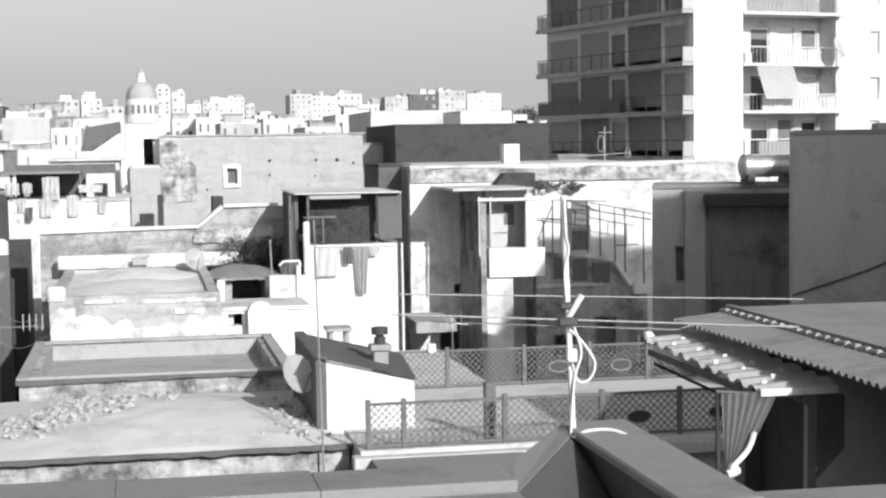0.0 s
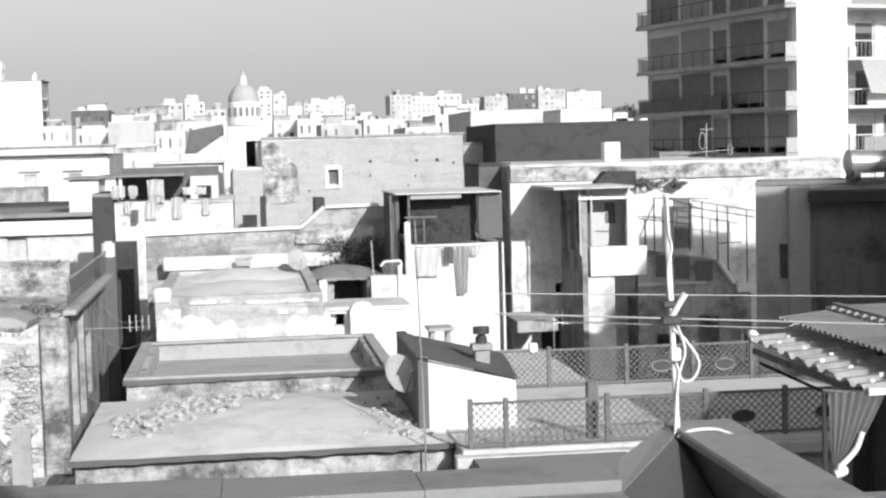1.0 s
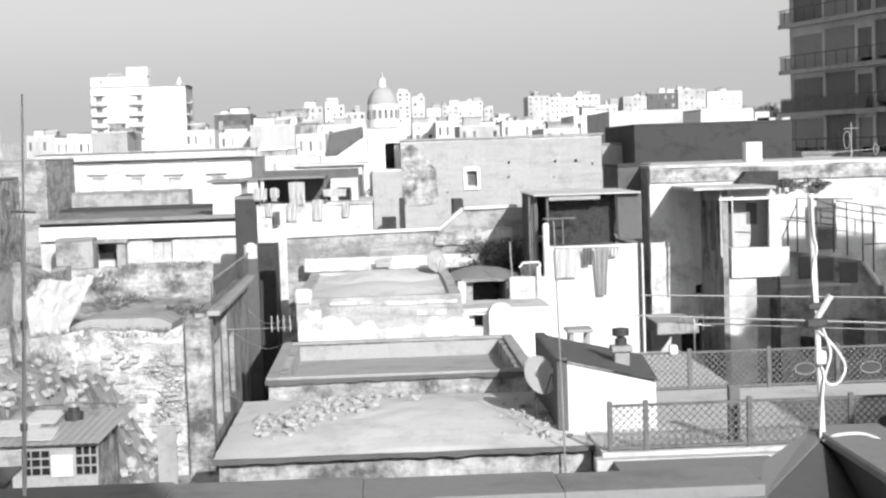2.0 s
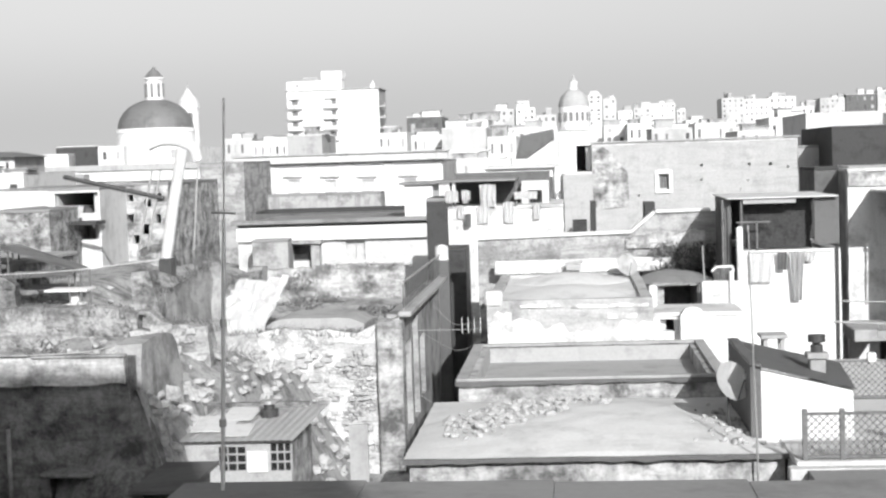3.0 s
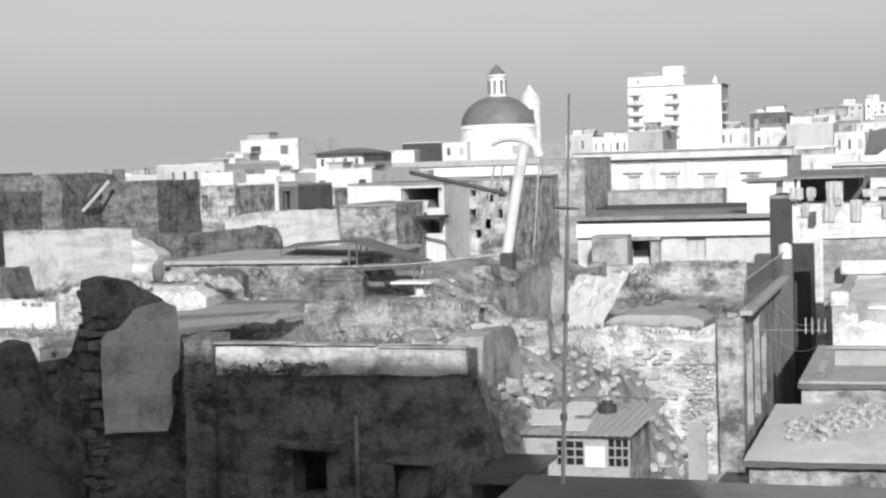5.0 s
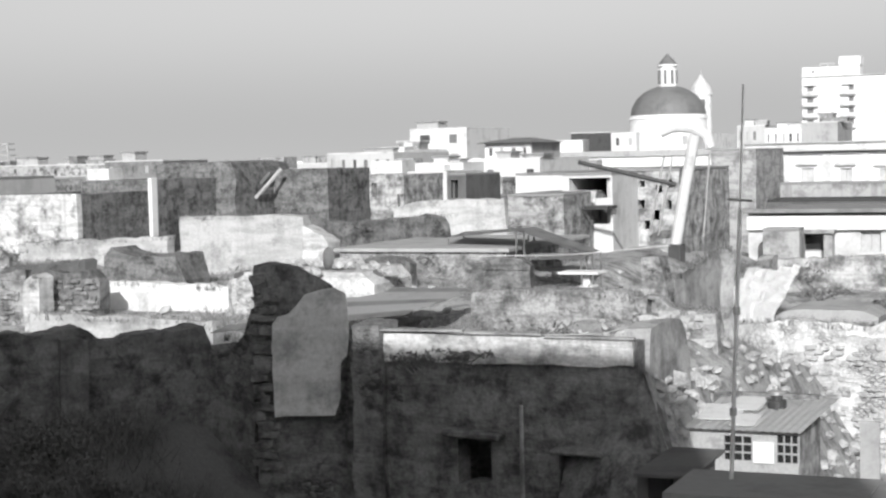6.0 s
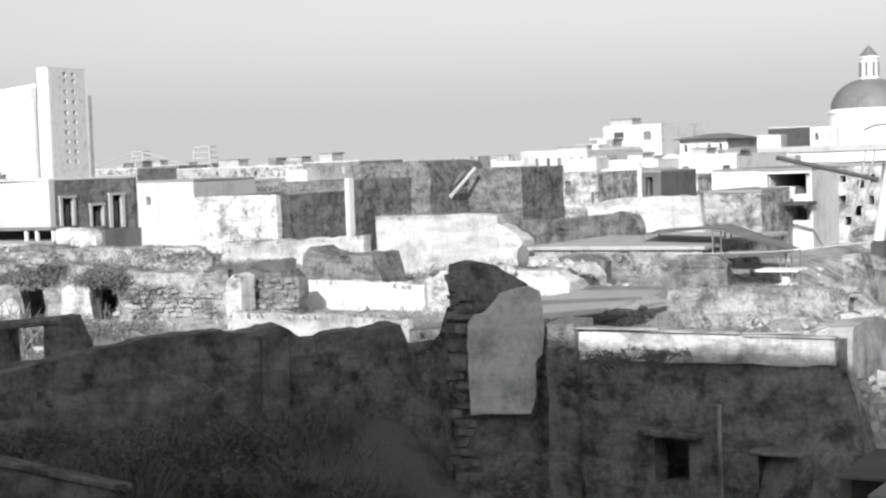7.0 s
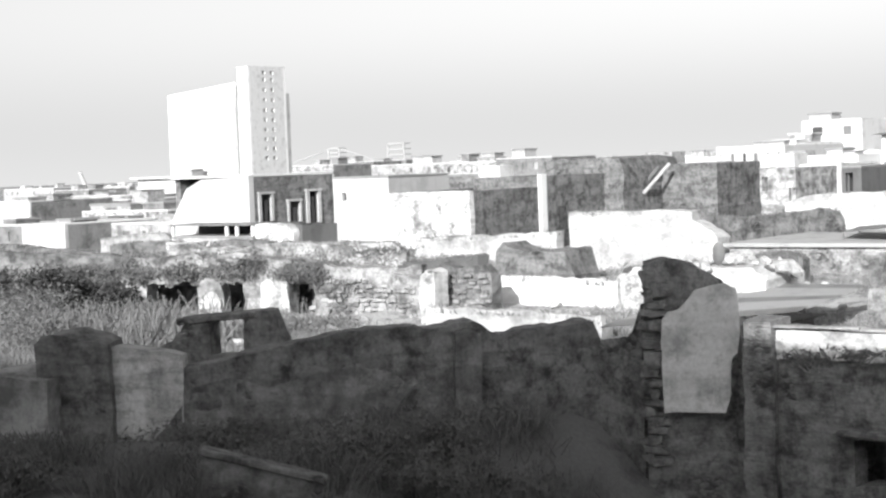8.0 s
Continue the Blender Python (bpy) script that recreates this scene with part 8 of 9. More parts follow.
part("foot", boxes((tx - 0.05, tx + 0.35, 36.7, 37.3, 10.2, 11.81), bevel=0.02), CLEAN, tbl)
# corrugated roof strips behind the stub
ra = [(-18.58, 30.00, 11.25), (-13.99, 30.50, 11.69), (-14.51, 36.00, 11.75), (-18.76, 37.00, 11.69)]
strips = thing("plank_roof", "low roof of pale overlapping planks", "roof", (ra[0][0], 33, 10.4))
A, B, C_, D_ = [Vector(p) for p in ra]
for i in range(7):
    u0, u1 = i / 7, (i + 0.86) / 7
    p = [A.lerp(D_, u0), B.lerp(C_, u0), B.lerp(C_, u1), A.lerp(D_, u1)]
    bm = bmesh.new()
    bm.faces.new([bm.verts.new(q + Vector((0, 0, 0.05 * (k > 1)))) for k, q in enumerate(p)])
    bmesh.ops.solidify(bm, geom=bm.faces[:], thickness=0.08)
    part("plank", bm, SCREED if i % 3 else GREY, strips)
part("underside", boxes((min(A.x, D_.x) + 2.5, C_.x - 1.0, 31, 35.5, 9.5, min(A.z, B.z, C_.z, D_.z) - 0.12)), DARKGREY, strips)

# ---- ruins near the harbour side ----
dz = (-58.95, -53.50, 11.84, 14.72)
sx1 = dz[1]
d1, d2 = 55.47, 61.17
# windowed side darkened in colour against the sunlit slanting wall
dh = house("two_door_house", "house with a slanting white wall and dark windowed side", (dz[0], dz[1], 0, 14.81), 55.0, d2, wall=HAZY, roof=SCREED, sidewall=RUINDARK, uneven=0.04,
           top=[(0, 12.70), (0.9, 14.10), (1.6, 14.73), (dz[1] - dz[0], 14.81)],
           right=[("hole", (55.65, 56.60, 12.62, 13.95)), ("hole", (57.72, 58.62, 12.50, 13.52)), ("hole", (59.10, 60.10, 12.38, 13.98))])
for a, b, c, d, j in ((55.65, 56.60, 12.62, 13.95, 0.12), (57.72, 58.62, 12.50, 13.52, 0.07), (59.10, 60.10, 12.38, 13.98, 0.17)):
    wn = part("window", boxes((sx1 - 0.05, sx1 + 0.09, a - 0.05, a + j, c, d), (sx1 - 0.05, sx1 + 0.09, b - j, b + 0.05, c, d), (sx1 - 0.05, sx1 + 0.12, a - 0.1, b + 0.1, d + 0.003, d + 0.12)), BEIGE, dh, "tall window between pale worn jambs")
    part("shutter", boxes((sx1 - 0.22, sx1 - 0.18, a + j, (a + b) / 2 - 0.02, c + 0.02, d - 0.02), (sx1 - 0.22, sx1 - 0.18, (a + b) / 2 + 0.12, b - j, c + 0.02, d - 0.3)), SHUTTER, wn)
part("plinth", boxes((sx1 + 0.01, sx1 + 0.35, 58.3, 61.1, 11.2, 12.30)), DARKGREY, dh, "dark ledge along the foot of the wall")
house("white_ruin_house", "bright white ruined house with a slanting shadowed buttress", (-55.82, -52.06, 10.84, 14.38), 64.0, 72.0, wall=PEEL, roof=SCREED, front=[("dark", (-55.33, -55.05, 13.36, 13.81))], uneven=0.04)
house("shelf_house", "low pale strip with thin posts below the white wall", (-56.89, -51.40, 11.77, 11.95), 53.0, 54.9, wall=PEEL, roof=ROOFGREY)
porch = thing("porch", "low dark porch with short white posts", "porch", (-54.1, 54.0, 12.08))
for x in (-56.80, -53.16, -52.49, -51.47):
    part("post", shake(boxes((x - 0.07, x + 0.07, 53.0, 53.14, 12.08, 12.56), bevel=0.01), 0.01), CLEAN, porch, "short white post")
part("roof", boxes((-56.9, -51.38, 52.9, 54.8, 12.565, 12.63)), OLDGREY, porch)
# black back gives the porch its inner shade
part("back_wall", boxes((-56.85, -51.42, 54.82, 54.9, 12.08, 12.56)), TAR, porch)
arw = ruin_wall("ruined_arch_wall", "weed-grown ruined wall with dark cave-like archways", (-37.20, 29.50), (-28.30, 33.60), 6.0, [(0.00, 12.30), (1.15, 12.40), (2.30, 12.22), (2.53, 12.58), (3.96, 12.69), (5.68, 12.73), (6.86, 12.62), (8.19, 12.43), (8.42, 12.05), (9.80, 11.80)], wall=RUIN, seed=51, thick=0.7, uneven=0.11, step=0.2,
          holes=[(0.15, 2.30, 10.4, 12.0), (3.25, 4.78, 10.4, 11.93), (5.50, 6.12, 10.4, 11.93), (7.58, 8.22, 10.9, 12.08)])
ORIGIN[arw] = Vector((0, 0, 0))
AW = pose(-37.20, 29.50, 0, 0, 0, math.degrees(math.atan2(4.1, 8.9)))
for s0, s1, z0, top, sd in ((6.72, 7.52, 10.6, [(6.72, 11.85), (6.95, 12.02), (7.40, 12.06), (7.52, 11.90)], 2.0), (4.84, 5.50, 10.6, [(4.84, 11.3), (5.1, 11.62), (5.35, 11.66), (5.50, 11.4)], 4.0), (2.50, 3.15, 10.6, [(2.50, 12.0), (2.75, 12.1), (3.0, 11.7), (3.15, 11.3)], 6.0)):
    part("plaster_face", panel(s1 - s0, 1.5, 0.16, (), [(p - s0, q - z0) for p, q in top], 0.12, 0.06, AW @ pose(s0, -0.12, z0), sd), PEEL, arw, "bright whitewashed plaster face between the archways")
ruin_wall("ruined_arch_back", "dark inner wall behind the archways", (-38.60, 31.20), (-29.60, 35.60), 6.0, [(0.00, 12.1), (10.0, 12.0)], wall=RUINDARK, seed=62, thick=0.4)
# added cover that keeps the sun out of the archways
bm = bmesh.new()
bm.faces.new([bm.verts.new(AW @ Vector(p)) for p in ((0.0, 0.2, 12.12), (9.0, 0.2, 12.12), (9.0, 2.3, 12.0), (0.0, 2.3, 12.0))])
bmesh.ops.subdivide_edges(bm, edges=bm.edges[:], cuts=14, use_grid_fill=True)
bmesh.ops.solidify(bm, geom=bm.faces[:], thickness=0.25)
solo("shade_vault", shake(bm, 0.1, 1.6), RUINDARK, "weed-grown vault added to keep the archways dark", "ruined vault")
ruin_wall("ruined_mottled_wall", "dark mottled wall before the slanting white house", (-55.60, 48.00), (-51.70, 48.00), 6.0, [(0.00, 12.00), (1.8, 12.08), (3.90, 12.10)], wall=RUINDARK, seed=81)
ruin_wall("ruined_pale_wall", "short pale wall among dark walls", (-51.68, 47.80), (-48.95, 47.80), 6.0, [(0.00, 12.06), (2.73, 12.05)], wall=PEEL, seed=82)
ruin_wall("ruined_mottled_wall", "dark mottled wall among weeds", (-48.90, 48.00), (-45.60, 48.00), 6.0, [(0.00, 12.10), (1.5, 12.2), (3.30, 12.15)], wall=RUINDARK, seed=83)
ruin_wall("ruined_low_wall", "low dark wall overgrown with weeds", (-75.8, 56.00), (-61.7, 52.00), 6.0, [(0.00, 11.45), (5.0, 11.52), (9.5, 11.35), (14.6, 11.42)], wall=RUINDARK, seed=85, ragged=0.8)
ruin_wall("ruined_low_wall", "low dark wall overgrown with weeds", (-61.0, 46.00), (-50.4, 44.00), 6.0, [(0.00, 11.62), (5.0, 11.70), (8.0, 11.60), (10.8, 11.64)], wall=RUINDARK, seed=86, ragged=0.8)
ruin_wall("ruined_low_wall", "low pale garden wall below the windowed house", (-50.30, 52.00), (-48.00, 52.00), 6.0, [(0.00, 12.70), (1.2, 12.66), (1.9, 12.7), (2.30, 12.4)], wall=PEEL, seed=84)
course_b = ruin_wall("ruined_stone_wall", "ruined wall of exposed layered stone", (-29.65, 33.00), (-26.67, 34.00), 6.0, [(0.00, 11.90), (0.19, 12.25), (1.56, 12.32), (2.39, 12.18), (3.14, 12.32)], wall=RUIN, seed=53)
ruin_wall("ruined_mottled_wall", "mottled ruined wall with weeds on top", (-45.26, 42.00), (-36.73, 46.00), 6.0, [(0.00, 12.35), (2.30, 12.20), (4.57, 12.31), (6.80, 12.17), (9.00, 12.23), (9.42, 11.80)], wall=RUIN, seed=54)
ruin_wall("ruined_grey_wall", "grey weathered wall before the pale houses", (-70.27, 60.00), (-64.22, 60.00), 6.0, [(0.00, 11.58), (2.89, 11.79), (5.65, 11.84), (6.05, 11.09)], wall=DIRTY, seed=55)
ruin_wall("ruined_low_wall", "low mottled wall among weeds", (-50.46, 38.00), (-44.68, 42.00), 6.0, [(0.00, 12.30), (2.21, 12.18), (4.41, 12.03), (7.03, 11.72)], wall=RUINDARK, seed=56)
ruin_wall("ruined_white_strip", "low white strip of wall among weeds", (-50.28, 44.00), (-46.89, 44.00), 6.0, [(0.00, 10.24), (0.28, 10.32), (3.39, 10.28)], wall=PEEL, seed=57)
solo("white_post", shake(boxes((-40.58, -40.39, 40.0, 40.2, 11.0, 12.25)), 0.01), CLEAN, "short white post among weeds", "post")

# ---- excavator-like frame: leaning white post, curved hood, dark jib ----
jib = thing("derrick", "leaning pale derrick post with a curved head and dark jib", "derrick", (-15.67, 60.00, 11.26))
bm = bmesh.new()
wire(bm, [(-15.82, 60.00, 11.33), (-15.42, 60.00, 13.58), (-14.97, 60.00, 15.73)], 0.22, 10)
part("post", bm, CREAM, jib, "pale leaning post")
bm = bmesh.new()
wire(bm, curve_points([(-16.33, 60.00, 15.86), (-15.82, 60.00, 16.04), (-15.14, 60.00, 16.00), (-14.57, 60.00, 15.72), (-14.38, 60.00, 15.21)]), 0.2, 8)
part("curved_head", bm, PALEMETAL, jib)
part("jib", tubes(((-19.72, 60.00, 14.77), (-15.77, 60.00, 13.81), 0.09)), DARKMETAL, jib, "dark slanting jib")
part("cable", tubes(((-14.38, 60.00, 15.21), (-14.69, 60.00, 11.79), 0.04)), METAL, jib)
part("cable", tubes(((-16.21, 60.00, 14.93), (-16.85, 60.00, 11.84), 0.05)), METAL, jib)
part("cable", tubes(((-15.87, 60.00, 14.92), (-16.49, 60.00, 11.84), 0.04)), METAL, jib)
part("foot", shake(boxes((-16.01, -15.51, 59.6, 60.4, 9.8, 11.49)), 0.03), DARKMETAL, jib)

# ---- weeds and bushes ----
rnd = random.Random(77)
BUSH = [
    # place, size, leaves
    ((-31.69, 24.41, 11.31), (2.4, 1.6, 0.8), 2200), ((-31.70, 26.00, 11.29), (2.0, 1.4, 0.5), 1600), ((-31.43, 27.85, 11.40), (1.6, 1.2, 0.6), 1500),
    ((-28.43, 28.14, 10.88), (0.6, 0.6, 0.3), 500), ((-27.20, 29.33, 10.93), (0.7, 0.6, 0.3), 500), ((-33.21, 25.71, 13.15), (1.6, 1.0, 0.4), 900), ((-32.51, 26.60, 13.04), (1.2, 1.0, 0.35), 700),
    ((-29.97, 34.89, 12.60), (2.0, 1.0, 0.3), 800), ((-29.09, 35.63, 12.49), (1.2, 1.0, 0.3), 500), ((-28.71, 30.66, 12.82), (1.6, 0.8, 0.25), 600), ((-24.44, 23.63, 13.16), (1.2, 0.6, 0.2), 500), ((-24.44, 22.18, 13.20), (1.0, 0.6, 0.2), 500),
    ((-11.06, 12.91, 11.63), (1.2, 0.8, 0.3), 1500), ((-10.94, 14.92, 11.34), (1.3, 0.9, 0.35), 1700), ((-10.93, 16.75, 11.16), (1.2, 0.8, 0.35), 1300), ((-12.39, 15.70, 11.37), (0.9, 0.6, 0.3), 900), ((-13.40, 16.17, 11.86), (0.25, 0.2, 0.18), 260),
    ((-12.85, 12.03, 11.95), (0.35, 0.25, 0.5), 700), ((-9.59, 16.98, 11.02), (1.0, 0.6, 0.3), 900), ((-11.34, 11.29, 11.79), (0.9, 0.6, 0.2), 700), ((-9.34, 18.81, 10.71), (0.9, 0.6, 0.3), 700),
    ((-12.32, 28.45, 11.70), (1.0, 0.5, 0.22), 500), ((-10.88, 29.03, 11.65), (0.9, 0.5, 0.22), 500), ((-9.84, 29.40, 11.66), (0.8, 0.5, 0.22), 500), ((-10.80, 31.18, 11.78), (0.4, 0.4, 0.35), 260), ((-13.35, 37.71, 11.85), (0.9, 0.6, 0.3), 300), ((-11.47, 38.32, 11.82), (1.0, 0.6, 0.25), 300), ((-18.14, 36.77, 11.98), (1.4, 0.6, 0.25), 400),
    ((-8.39, 49.29, 10.66), (1.0, 0.5, 0.25), 300), ((-5.60, 45.66, 10.64), (0.8, 0.5, 0.22), 300), ((-9.05, 50.19, 11.14), (0.6, 0.4, 0.3), 250), ((-30.27, 34.63, 12.61), (1.6, 0.8, 0.3), 500), ((-28.69, 34.67, 12.54), (1.2, 0.6, 0.3), 400), ((-26.11, 54.02, 12.48), (1.6, 0.6, 0.2), 250), ((-30.47, 51.69, 12.95), (1.4, 0.6, 0.2), 250), ((-10.23, 22.70, 11.81), (0.5, 0.15, 0.15), 250), ((-9.57, 22.99, 11.87), (0.5, 0.15, 0.12), 250),
    ((3.83, 52.76, 11.27), (1.2, 0.4, 0.7), 1800), ((3.31, 52.70, 10.98), (0.8, 0.4, 0.4), 900),
]
def lie(x, y):
    if x < -13.2 and y < 21.5 or x > -19 and y < 25:
        return 10.2 + 0.03 * (-x - 14) - max(0, x + 15.5) * 0.9
    return fill(x, y)


LIT = [((-34.6, 27.0), (1.5, 1.0, 0.75), 3000), ((-33.4, 26.2), (1.3, 0.9, 0.7), 2600), ((-32.2, 25.0), (1.2, 0.8, 0.55), 2000), ((-31.6, 27.8), (1.0, 0.8, 0.4), 1500), ((-30.4, 28.6), (0.9, 0.7, 0.5), 1500), ((-29.2, 28.2), (0.7, 0.6, 0.45), 1200),
       ((-28.2, 29.8), (0.7, 0.6, 0.4), 1000), ((-30.6, 26.0), (1.1, 0.7, 0.35), 1300), ((-29.4, 24.2), (1.0, 0.7, 0.3), 1000), ((-27.0, 30.6), (0.6, 0.5, 0.35), 700), ((-25.9, 29.2), (0.7, 0.5, 0.25), 700), ((-33.0, 28.9), (1.0, 0.6, 0.5), 1500)]
for i, ((x, y), size, n) in enumerate(LIT):
    plant("bush", "pale sunlit scrub growing before the archways", (x, y, fill(x, y) - 0.1), size, n, 400 + i, 0.03, "bush", 16, "weeds", PALELEAF)
for k in range(30):
    x, y = (-rnd.uniform(14.5, 24), rnd.uniform(14, 20)) if k < 16 else (-rnd.uniform(13.0, 17.0), rnd.uniform(16, 22))
    BUSH.append(((x, y, 10.5), (rnd.uniform(0.5, 1.3), rnd.uniform(0.4, 0.8), rnd.uniform(0.2, 0.5)), 900))
for i, (at, size, n) in enumerate(BUSH):
    if (i < 27 or i > 38) and at[1] > 8:
        at = (at[0], at[1], lie(at[0], at[1]) + size[2] * 0.9)
    plant("bush", "scrubby dry bush growing in the ruins" if i < 37 or i > 38 else "dark scrub at the foot of the garden wall", (at[0], at[1], at[2] - size[2] * 1.1), size, n, 100 + i, 0.022 + 0.0006 * at[1], "bush", 9, "weeds")

for i, (at, size) in enumerate((((-35.83, 28.05, 11.82), (1.5, 0.9, 0.9)), ((-35.64, 29.08, 11.65), (1.6, 0.9, 0.8)), ((-34.66, 29.48, 11.55), (1.3, 0.8, 0.7)), ((-35.80, 27.26, 11.97), (1.2, 0.8, 0.9)))):
    plant("bush", "dark dense evergreen bush filling the cave-like ruin", (at[0], at[1], fill(at[0], at[1])), size, 3600, 300 + i, 0.055, "bush", 14, "weeds", DARKLEAF)

OVERHANG = ((0.6, 12.2, 0.8), (1.7, 12.2, 0.8), (3.1, 12.25, 0.7), (3.9, 12.15, 0.8), (4.7, 12.2, 0.6), (5.7, 12.2, 0.7), (6.4, 12.35, 0.6), (7.7, 12.2, 0.6), (8.3, 12.05, 0.5))
for i, (q, z, w) in enumerate(OVERHANG):
    plant("bush", "dull weeds hanging over the mouths of the archways", AW @ Vector((q, -0.05, z - 0.3)), (w, 0.4, 0.34), 900, 500 + i, 0.04, "bush", 10, "weeds", LEAF)
r_ = random.Random(41)
for i in range(18):
    x = -r_.uniform(34, 50)
    y = 40 + 0.62 * (-34 - x) * 0.5 - r_.uniform(0, 5)
    plant("bush", "low dull scrub on the rubble behind the archways", (x, y, fill(x, y) - 0.1), (r_.uniform(0.8, 1.5), 0.6, r_.uniform(0.3, 0.6)), 700, 520 + i, 0.045, "bush", 10, "weeds", LEAF)

# loose stones in the ruins
rnd = random.Random(78)
heap = thing("rubble_heap", "fallen pale stones along the ruined front", "rubble", (-6.0, 36, 9))
spots = []
for _ in range(299):
    x, y = rnd.uniform(-7.4, -5.5), rnd.uniform(26.0, 40.5)
    spots.append((x, y, slope(x, y)))
rubble(heap, spots, 0.13, rnd)
heap = thing("rubble_heap", "broken masonry at the foot of the ruined side wall", "rubble", (-6.8, 27.3, 9.5))
rubble(heap, [(lambda x, y: (x, y, slope(x, y)))(rnd.uniform(-7.25, -6.0), rnd.uniform(25.6, 30.5)) for _ in range(150)], 0.15, rnd)
heap = thing("rubble_heap", "stones scattered in the ruined courtyard", "rubble", (-10, 33, 10.5))
rubble(heap, [(lambda x, y: (x, y, fill(x, y)))(rnd.uniform(-11, -7.5), rnd.uniform(26, 38)) for _ in range(180)], 0.12, rnd)
heap = thing("rubble_heap", "stones scattered over the sunlit ruins", "rubble", (-20, 40, 10.5))
rubble(heap, [(lambda x, y: (x, y, fill(x, y)))(-rnd.uniform(12, 36), rnd.uniform(27, 52)) for _ in range(299)], 0.17, rnd)
heap = thing("rubble_heap", "broken stones heaped behind the stub", "rubble", (-17, 33, 11))
c0 = Vector((-19.05, 36.00, 12.52))
rubble(heap, [(c0.x + rnd.gauss(0, 0.8), c0.y + rnd.gauss(0, 0.8), c0.z - 0.25 + rnd.uniform(-0.2, 0.1)) for _ in range(70)], 0.14, rnd)
solo("stub_bank", shake(boxes((c0.x - 2.2, c0.x + 2.0, 35.0, 38.0, 9.5, c0.z - 0.25), bevel=0.3), 0.12), RUBBLEWALL, "pale bank of rubble behind the stub", "bank")

# dry grass and weeds on the ground of the ruins and along the wall tops
def grass(label, spots, tall, material, seed, name="weeds"):
    r = random.Random(seed)
    b = bmesh.new()
    for x, y, z in spots:
        for _ in range(r.randint(14, 26)):
            h = tall * r.uniform(0.4, 1.3)
            p = Vector((x + r.gauss(0, 0.2), y + r.gauss(0, 0.2), z - 0.04))
            tip = p + Vector((r.gauss(0, 0.45) * h, r.gauss(0, 0.45) * h, h))
            q = r.uniform(0, 3.14)
            s = Vector((math.cos(q), math.sin(q), 0)) * (0.007 + 0.016 * h)
            b.faces.new((b.verts.new(p - s), b.verts.new(p + s), b.verts.new(tip + s * 0.5), b.verts.new(tip - s * 0.3)))
    return solo(name, b, material, label, "weeds", kind="stuff")


rnd = random.Random(12)
tufts = []
for _ in range(4200):
    x, y = -rnd.uniform(7.6, 40), rnd.uniform(22.5, 58)
    if (y > 27 or x < -20) and noise.noise(Vector((x * 0.16, y * 0.16, 2))) > -0.05:
        tufts.append((x, y, fill(x, y)))
grass("dry sunlit grass and weeds growing over the rubble", tufts, 0.26, STRAW, 3)
tufts = []
for a, b, tp_, tk in WALLTOPS:
    if a.y < 27 or a.y > 66 or a.x > -6:
        continue
    w = (b - a).length
    for _ in range(int(w * 9)):
        s = rnd.uniform(0, w)
        if noise.noise(Vector((a.x + s * 0.5, a.y, 5))) > -0.1:
            p = a.lerp(b, s / w)
            tufts.append((p.x, p.y + rnd.uniform(0.1, tk), float(np.interp(s, [q[0] for q in tp_], [q[1] for q in tp_])) - 0.08))
grass("dark weeds sprouting along the broken wall tops", tufts, 0.17, LEAF, 4)

r_ = random.Random(31)
tufts = []
for _ in range(900):
    s = r_.uniform(0.0, 9.6)
    p = AW @ Vector((s, r_.uniform(-0.15, 2.2), 0))
    tufts.append((p.x, p.y, float(np.interp(s, [0, 2.3, 2.6, 8.2, 8.5, 9.8], [12.2, 12.15, 12.45, 12.3, 11.95, 11.75])) - r_.uniform(0.05, 0.35)))
grass("dry weeds hanging over the archways", tufts, 0.24, LEAF, 6)
tufts = []
for _ in range(1500):
    x, y = -r_.uniform(19.8, 36), r_.uniform(21.5, 29.5)
    if noise.noise(Vector((x * 0.5, y * 0.5, 4))) > -0.1 and x > -32.5:
        tufts.append((x, y, fill(x, y)))
grass("dry sunlit weeds in the yard before the archways", tufts, 0.3, PALELEAF, 7)
tufts = []
for _ in range(60):
    x, y = -r_.uniform(27, 34), r_.uniform(24.5, 30)
    tufts.append((x, y, fill(x, y)))
grass("tall dry thistle stalks before the archways", tufts, 0.85, PALELEAF, 9)
tufts = []
for _ in range(2600):
    x, y = -r_.uniform(9.5, 24), r_.uniform(11.5, 24)
    if noise.noise(Vector((x * 0.4, y * 0.4, 9))) > -0.15 and not (x < -19.5 and y > 17):
        tufts.append((x, y, 10.2 + 0.03 * (-x - 14) - max(0, x + 15.5) * 0.9))
grass("tall dull weeds on the shaded ground of the ruin", tufts, 0.42, LEAF, 8)

# slack cables over the ruins
for pts in (((-16.06, 40.00, 12.33), (-13.35, 40.00, 12.39), (-10.70, 40.00, 12.63)), ((-9.04, 25.20, 11.97), (-8.41, 27.00, 11.83), (-8.31, 30.00, 11.79))):
    solo("slack_cable", wire(bmesh.new(), curve_points(pts), 0.012), CREAM, "pale slack cable strung across the ruins", "cable", "slack cables")

# wires over the alley
for pts in (((AX + 0.1, 46.0, 9.9), (-3.4, 44.5, 9.55), (-2.5, 43.2, 10.0)), ((AX + 0.1, 44.0, 8.4), (-3.6, 42.5, 8.2), (-2.7, 41.0, 8.6)), ((AX + 0.1, 50.0, 10.3), (-3.6, 48.0, 9.9), (-2.5, 47.0, 10.3))):
    solo("alley_wire", wire(bmesh.new(), curve_points(pts), 0.009), GREY, "slack cable strung across the alley", "cable", "alley wires")
wt = thing("water_tank", "small white plastic tank at the end of the alley", "water tank", (-4.75, 56.6, 11.3))
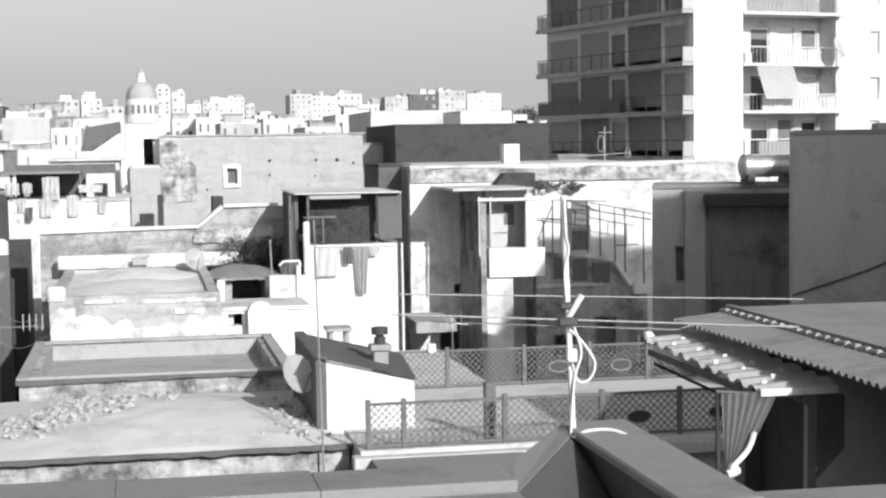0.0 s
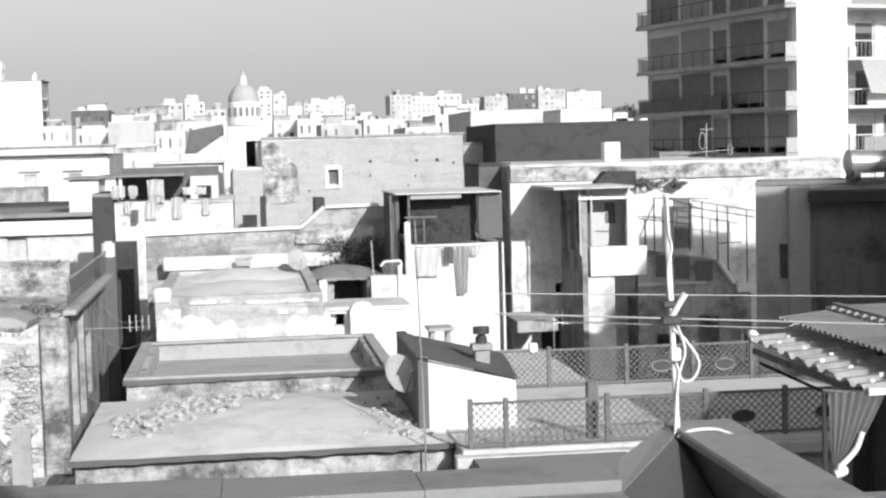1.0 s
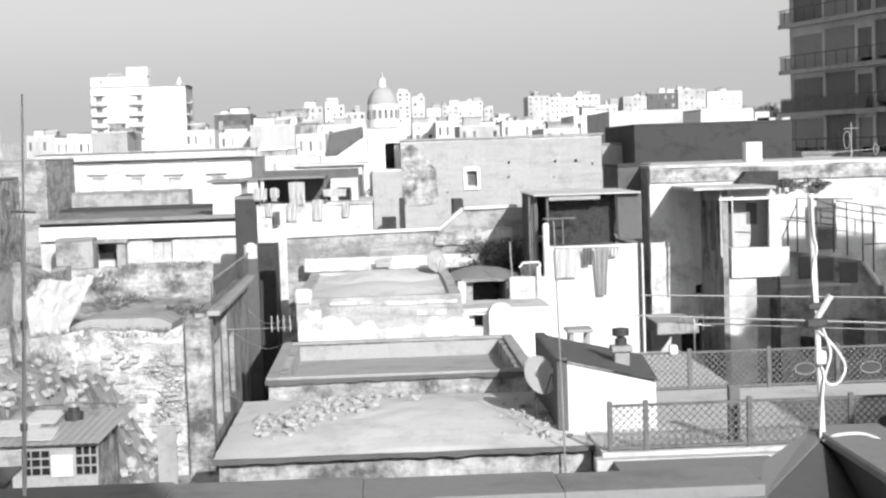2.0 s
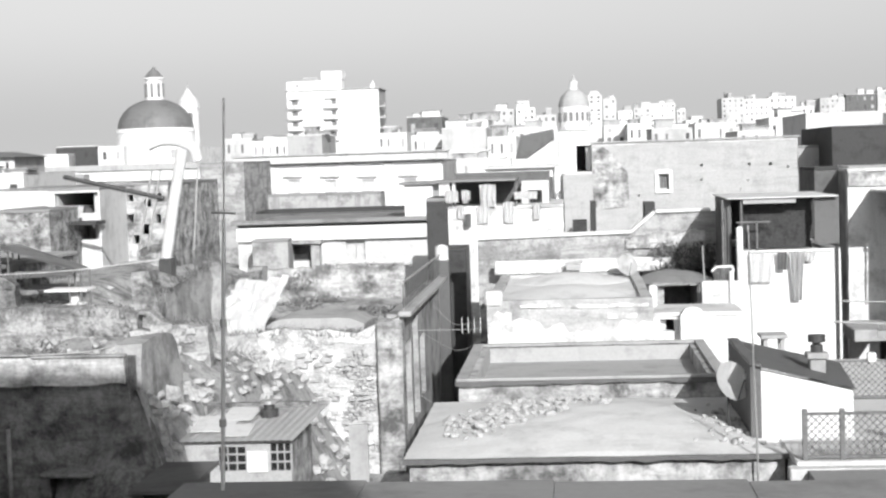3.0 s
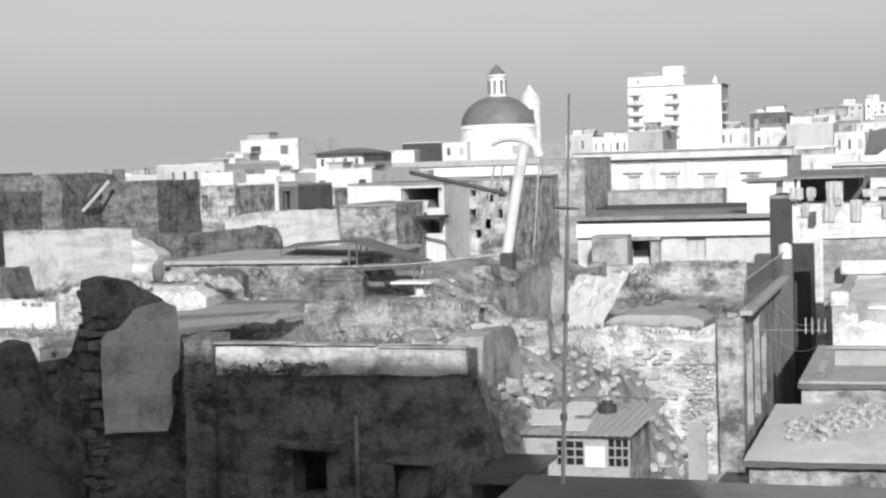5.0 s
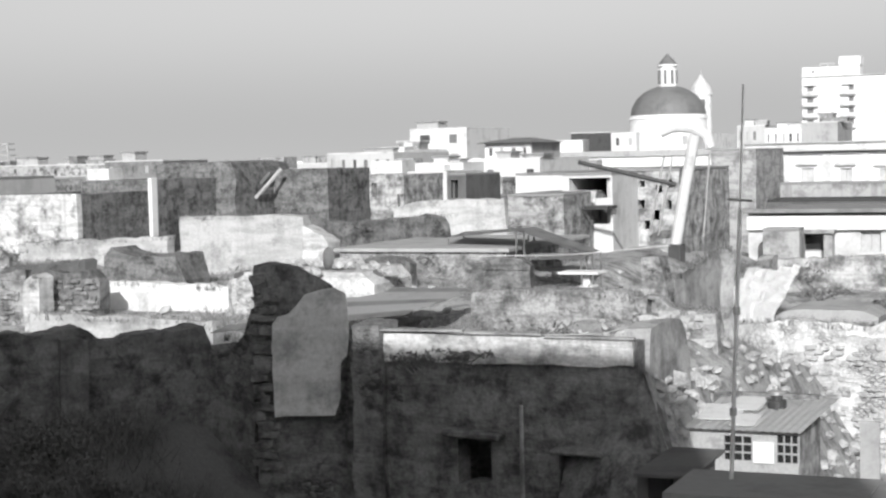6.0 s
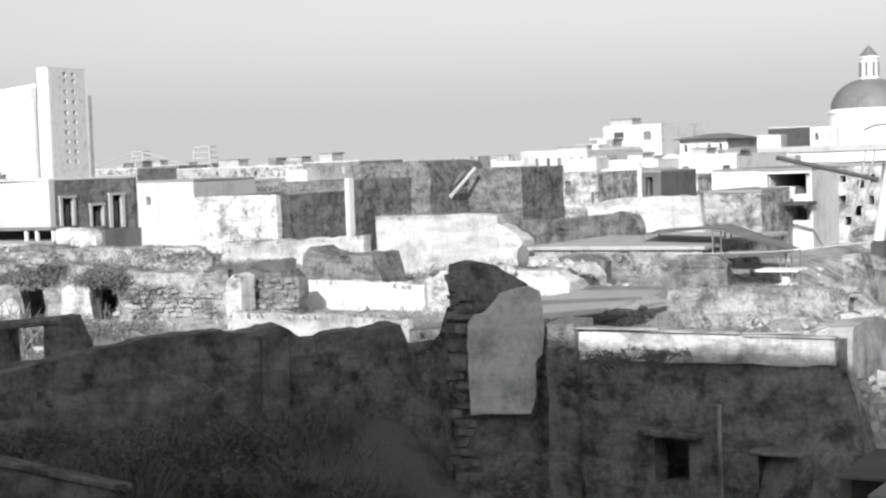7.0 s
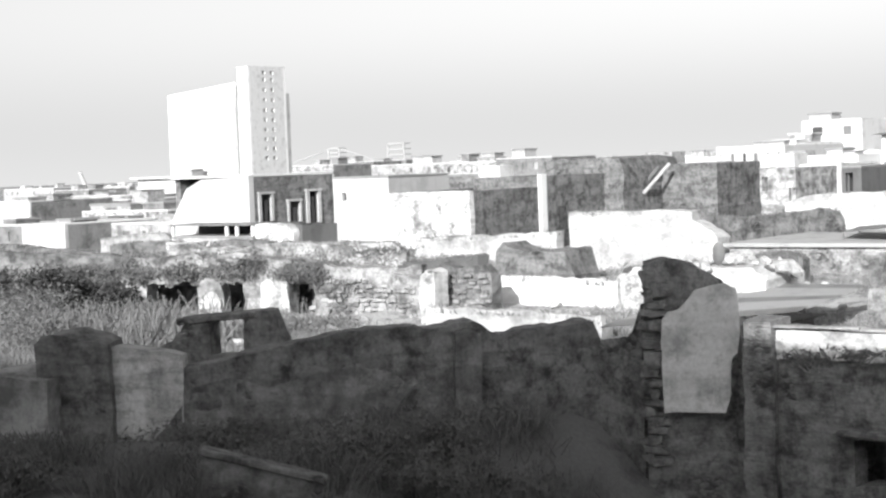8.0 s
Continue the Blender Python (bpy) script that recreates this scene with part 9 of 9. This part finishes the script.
part("body", tubes(((-4.75, 56.6, 11.36), (-4.75, 56.6, 11.84), 0.24), n=16), PLASTIC, wt)
part("lid", tubes(((-4.75, 56.6, 11.84), (-4.75, 56.6, 11.90), 0.13), n=12), PLASTIC, wt)
part("stand", boxes((-5.02, -4.48, 56.3, 56.9, 0.0, 11.35)), DARKGREY, wt)
ta = thing("wall_aerial", "small comb-shaped aerial over the alley", "aerial", (-2.90, 43.50, 10.38))
part("boom", tubes(((AX + 0.02, 43.5, 10.25), (-2.54, 43.50, 10.24), 0.009)), GREY, ta)
for a in range(4):
    part("rod", tubes(((-3.14 + 0.17 * a, 43.5, 10.14), (-3.14 + 0.17 * a, 43.5, 10.58), 0.012)), PALEMETAL, ta)
# black walls stand in for the deep shade at the alley's end
house("alley_shade_house", "house front closing the narrow alley, blackened for its shade", (-5.56, -4.78, 0, 13.38), 59.8, 63.9, wall=TAR, roof=ROOFGREY)


# ---- stones standing proud of the ruined walls, in rough courses ----
def block_mesh(seed, material):
    r = random.Random(seed)
    b = boxes((-0.5, 0.5, -0.5, 0.5, -0.5, 0.5))
    for v in b.verts:
        v.co += Vector((r.uniform(-0.12, 0.12), r.uniform(-0.1, 0.1), r.uniform(-0.14, 0.14)))
    me = bpy.data.meshes.new("stone")
    b.to_mesh(me)
    b.free()
    me.materials.append(material)
    return me


def courses(wall, a, b, z0, z1, n, size, seed, meshes, out=0.05):
    """Single stones in rough rows on the near face of a wall from a to b."""
    r = random.Random(seed)
    a, b = Vector((*a, 0)), Vector((*b, 0))
    turn = math.atan2(b.y - a.y, b.x - a.x)
    near = Vector((math.sin(turn), -math.cos(turn), 0))
    rows_n = max(2, int((z1 - z0) / (size * 1.15)))
    for _ in range(n):
        k = r.randrange(rows_n)
        p = a.lerp(b, r.uniform(0.03, 0.97)) + near * out * r.uniform(-0.2, 0.6)
        o = new("stone", r.choice(meshes))
        o.parent = wall
        o.matrix_basis = Matrix.LocRotScale(Vector((p.x, p.y, z0 + (k + r.uniform(0.3, 0.7)) * (z1 - z0) / rows_n)) - wall.location, Euler((r.uniform(-0.1, 0.1), r.uniform(-0.12, 0.12), turn)),
                                            (size * r.uniform(0.9, 2.4), 0.14, size * r.uniform(0.55, 0.95)))


PALEBLOCKS = [block_mesh(i, STONE) for i in range(4)] + [block_mesh(9, PEEL)]
RUINBLOCKS = [block_mesh(40 + i, RUIN) for i in range(4)] + [block_mesh(49, DIRTY)]
DARKBLOCKS = [block_mesh(20 + i, RUINDARK) for i in range(4)]
courses(front_ruin, (-10.6, 40.98), (-5.2, 40.98), 6.6, 10.0, 290, 0.11, 1, PALEBLOCKS, 0.03)
courses(course_a, (-26.19, 33.98), (-24.33, 33.98), 11.0, 12.1, 70, 0.11, 2, RUINBLOCKS)
courses(course_b, (-29.52, 33.00), (-26.75, 34.00), 10.9, 11.95, 130, 0.11, 3, RUINBLOCKS)
courses(course_c, (-30.49, 33.98), (-26.39, 33.50), 10.9, 11.8, 130, 0.11, 4, RUINBLOCKS)
courses(course_d, (-9.75, 33.58), (-8.04, 33.58), 10.6, 11.5, 40, 0.15, 5, PALEBLOCKS)
courses(stub, (-14.24, 24.52), (-13.94, 24.68), 9.5, 13.0, 60, 0.15, 6, DARKBLOCKS, 0.08)
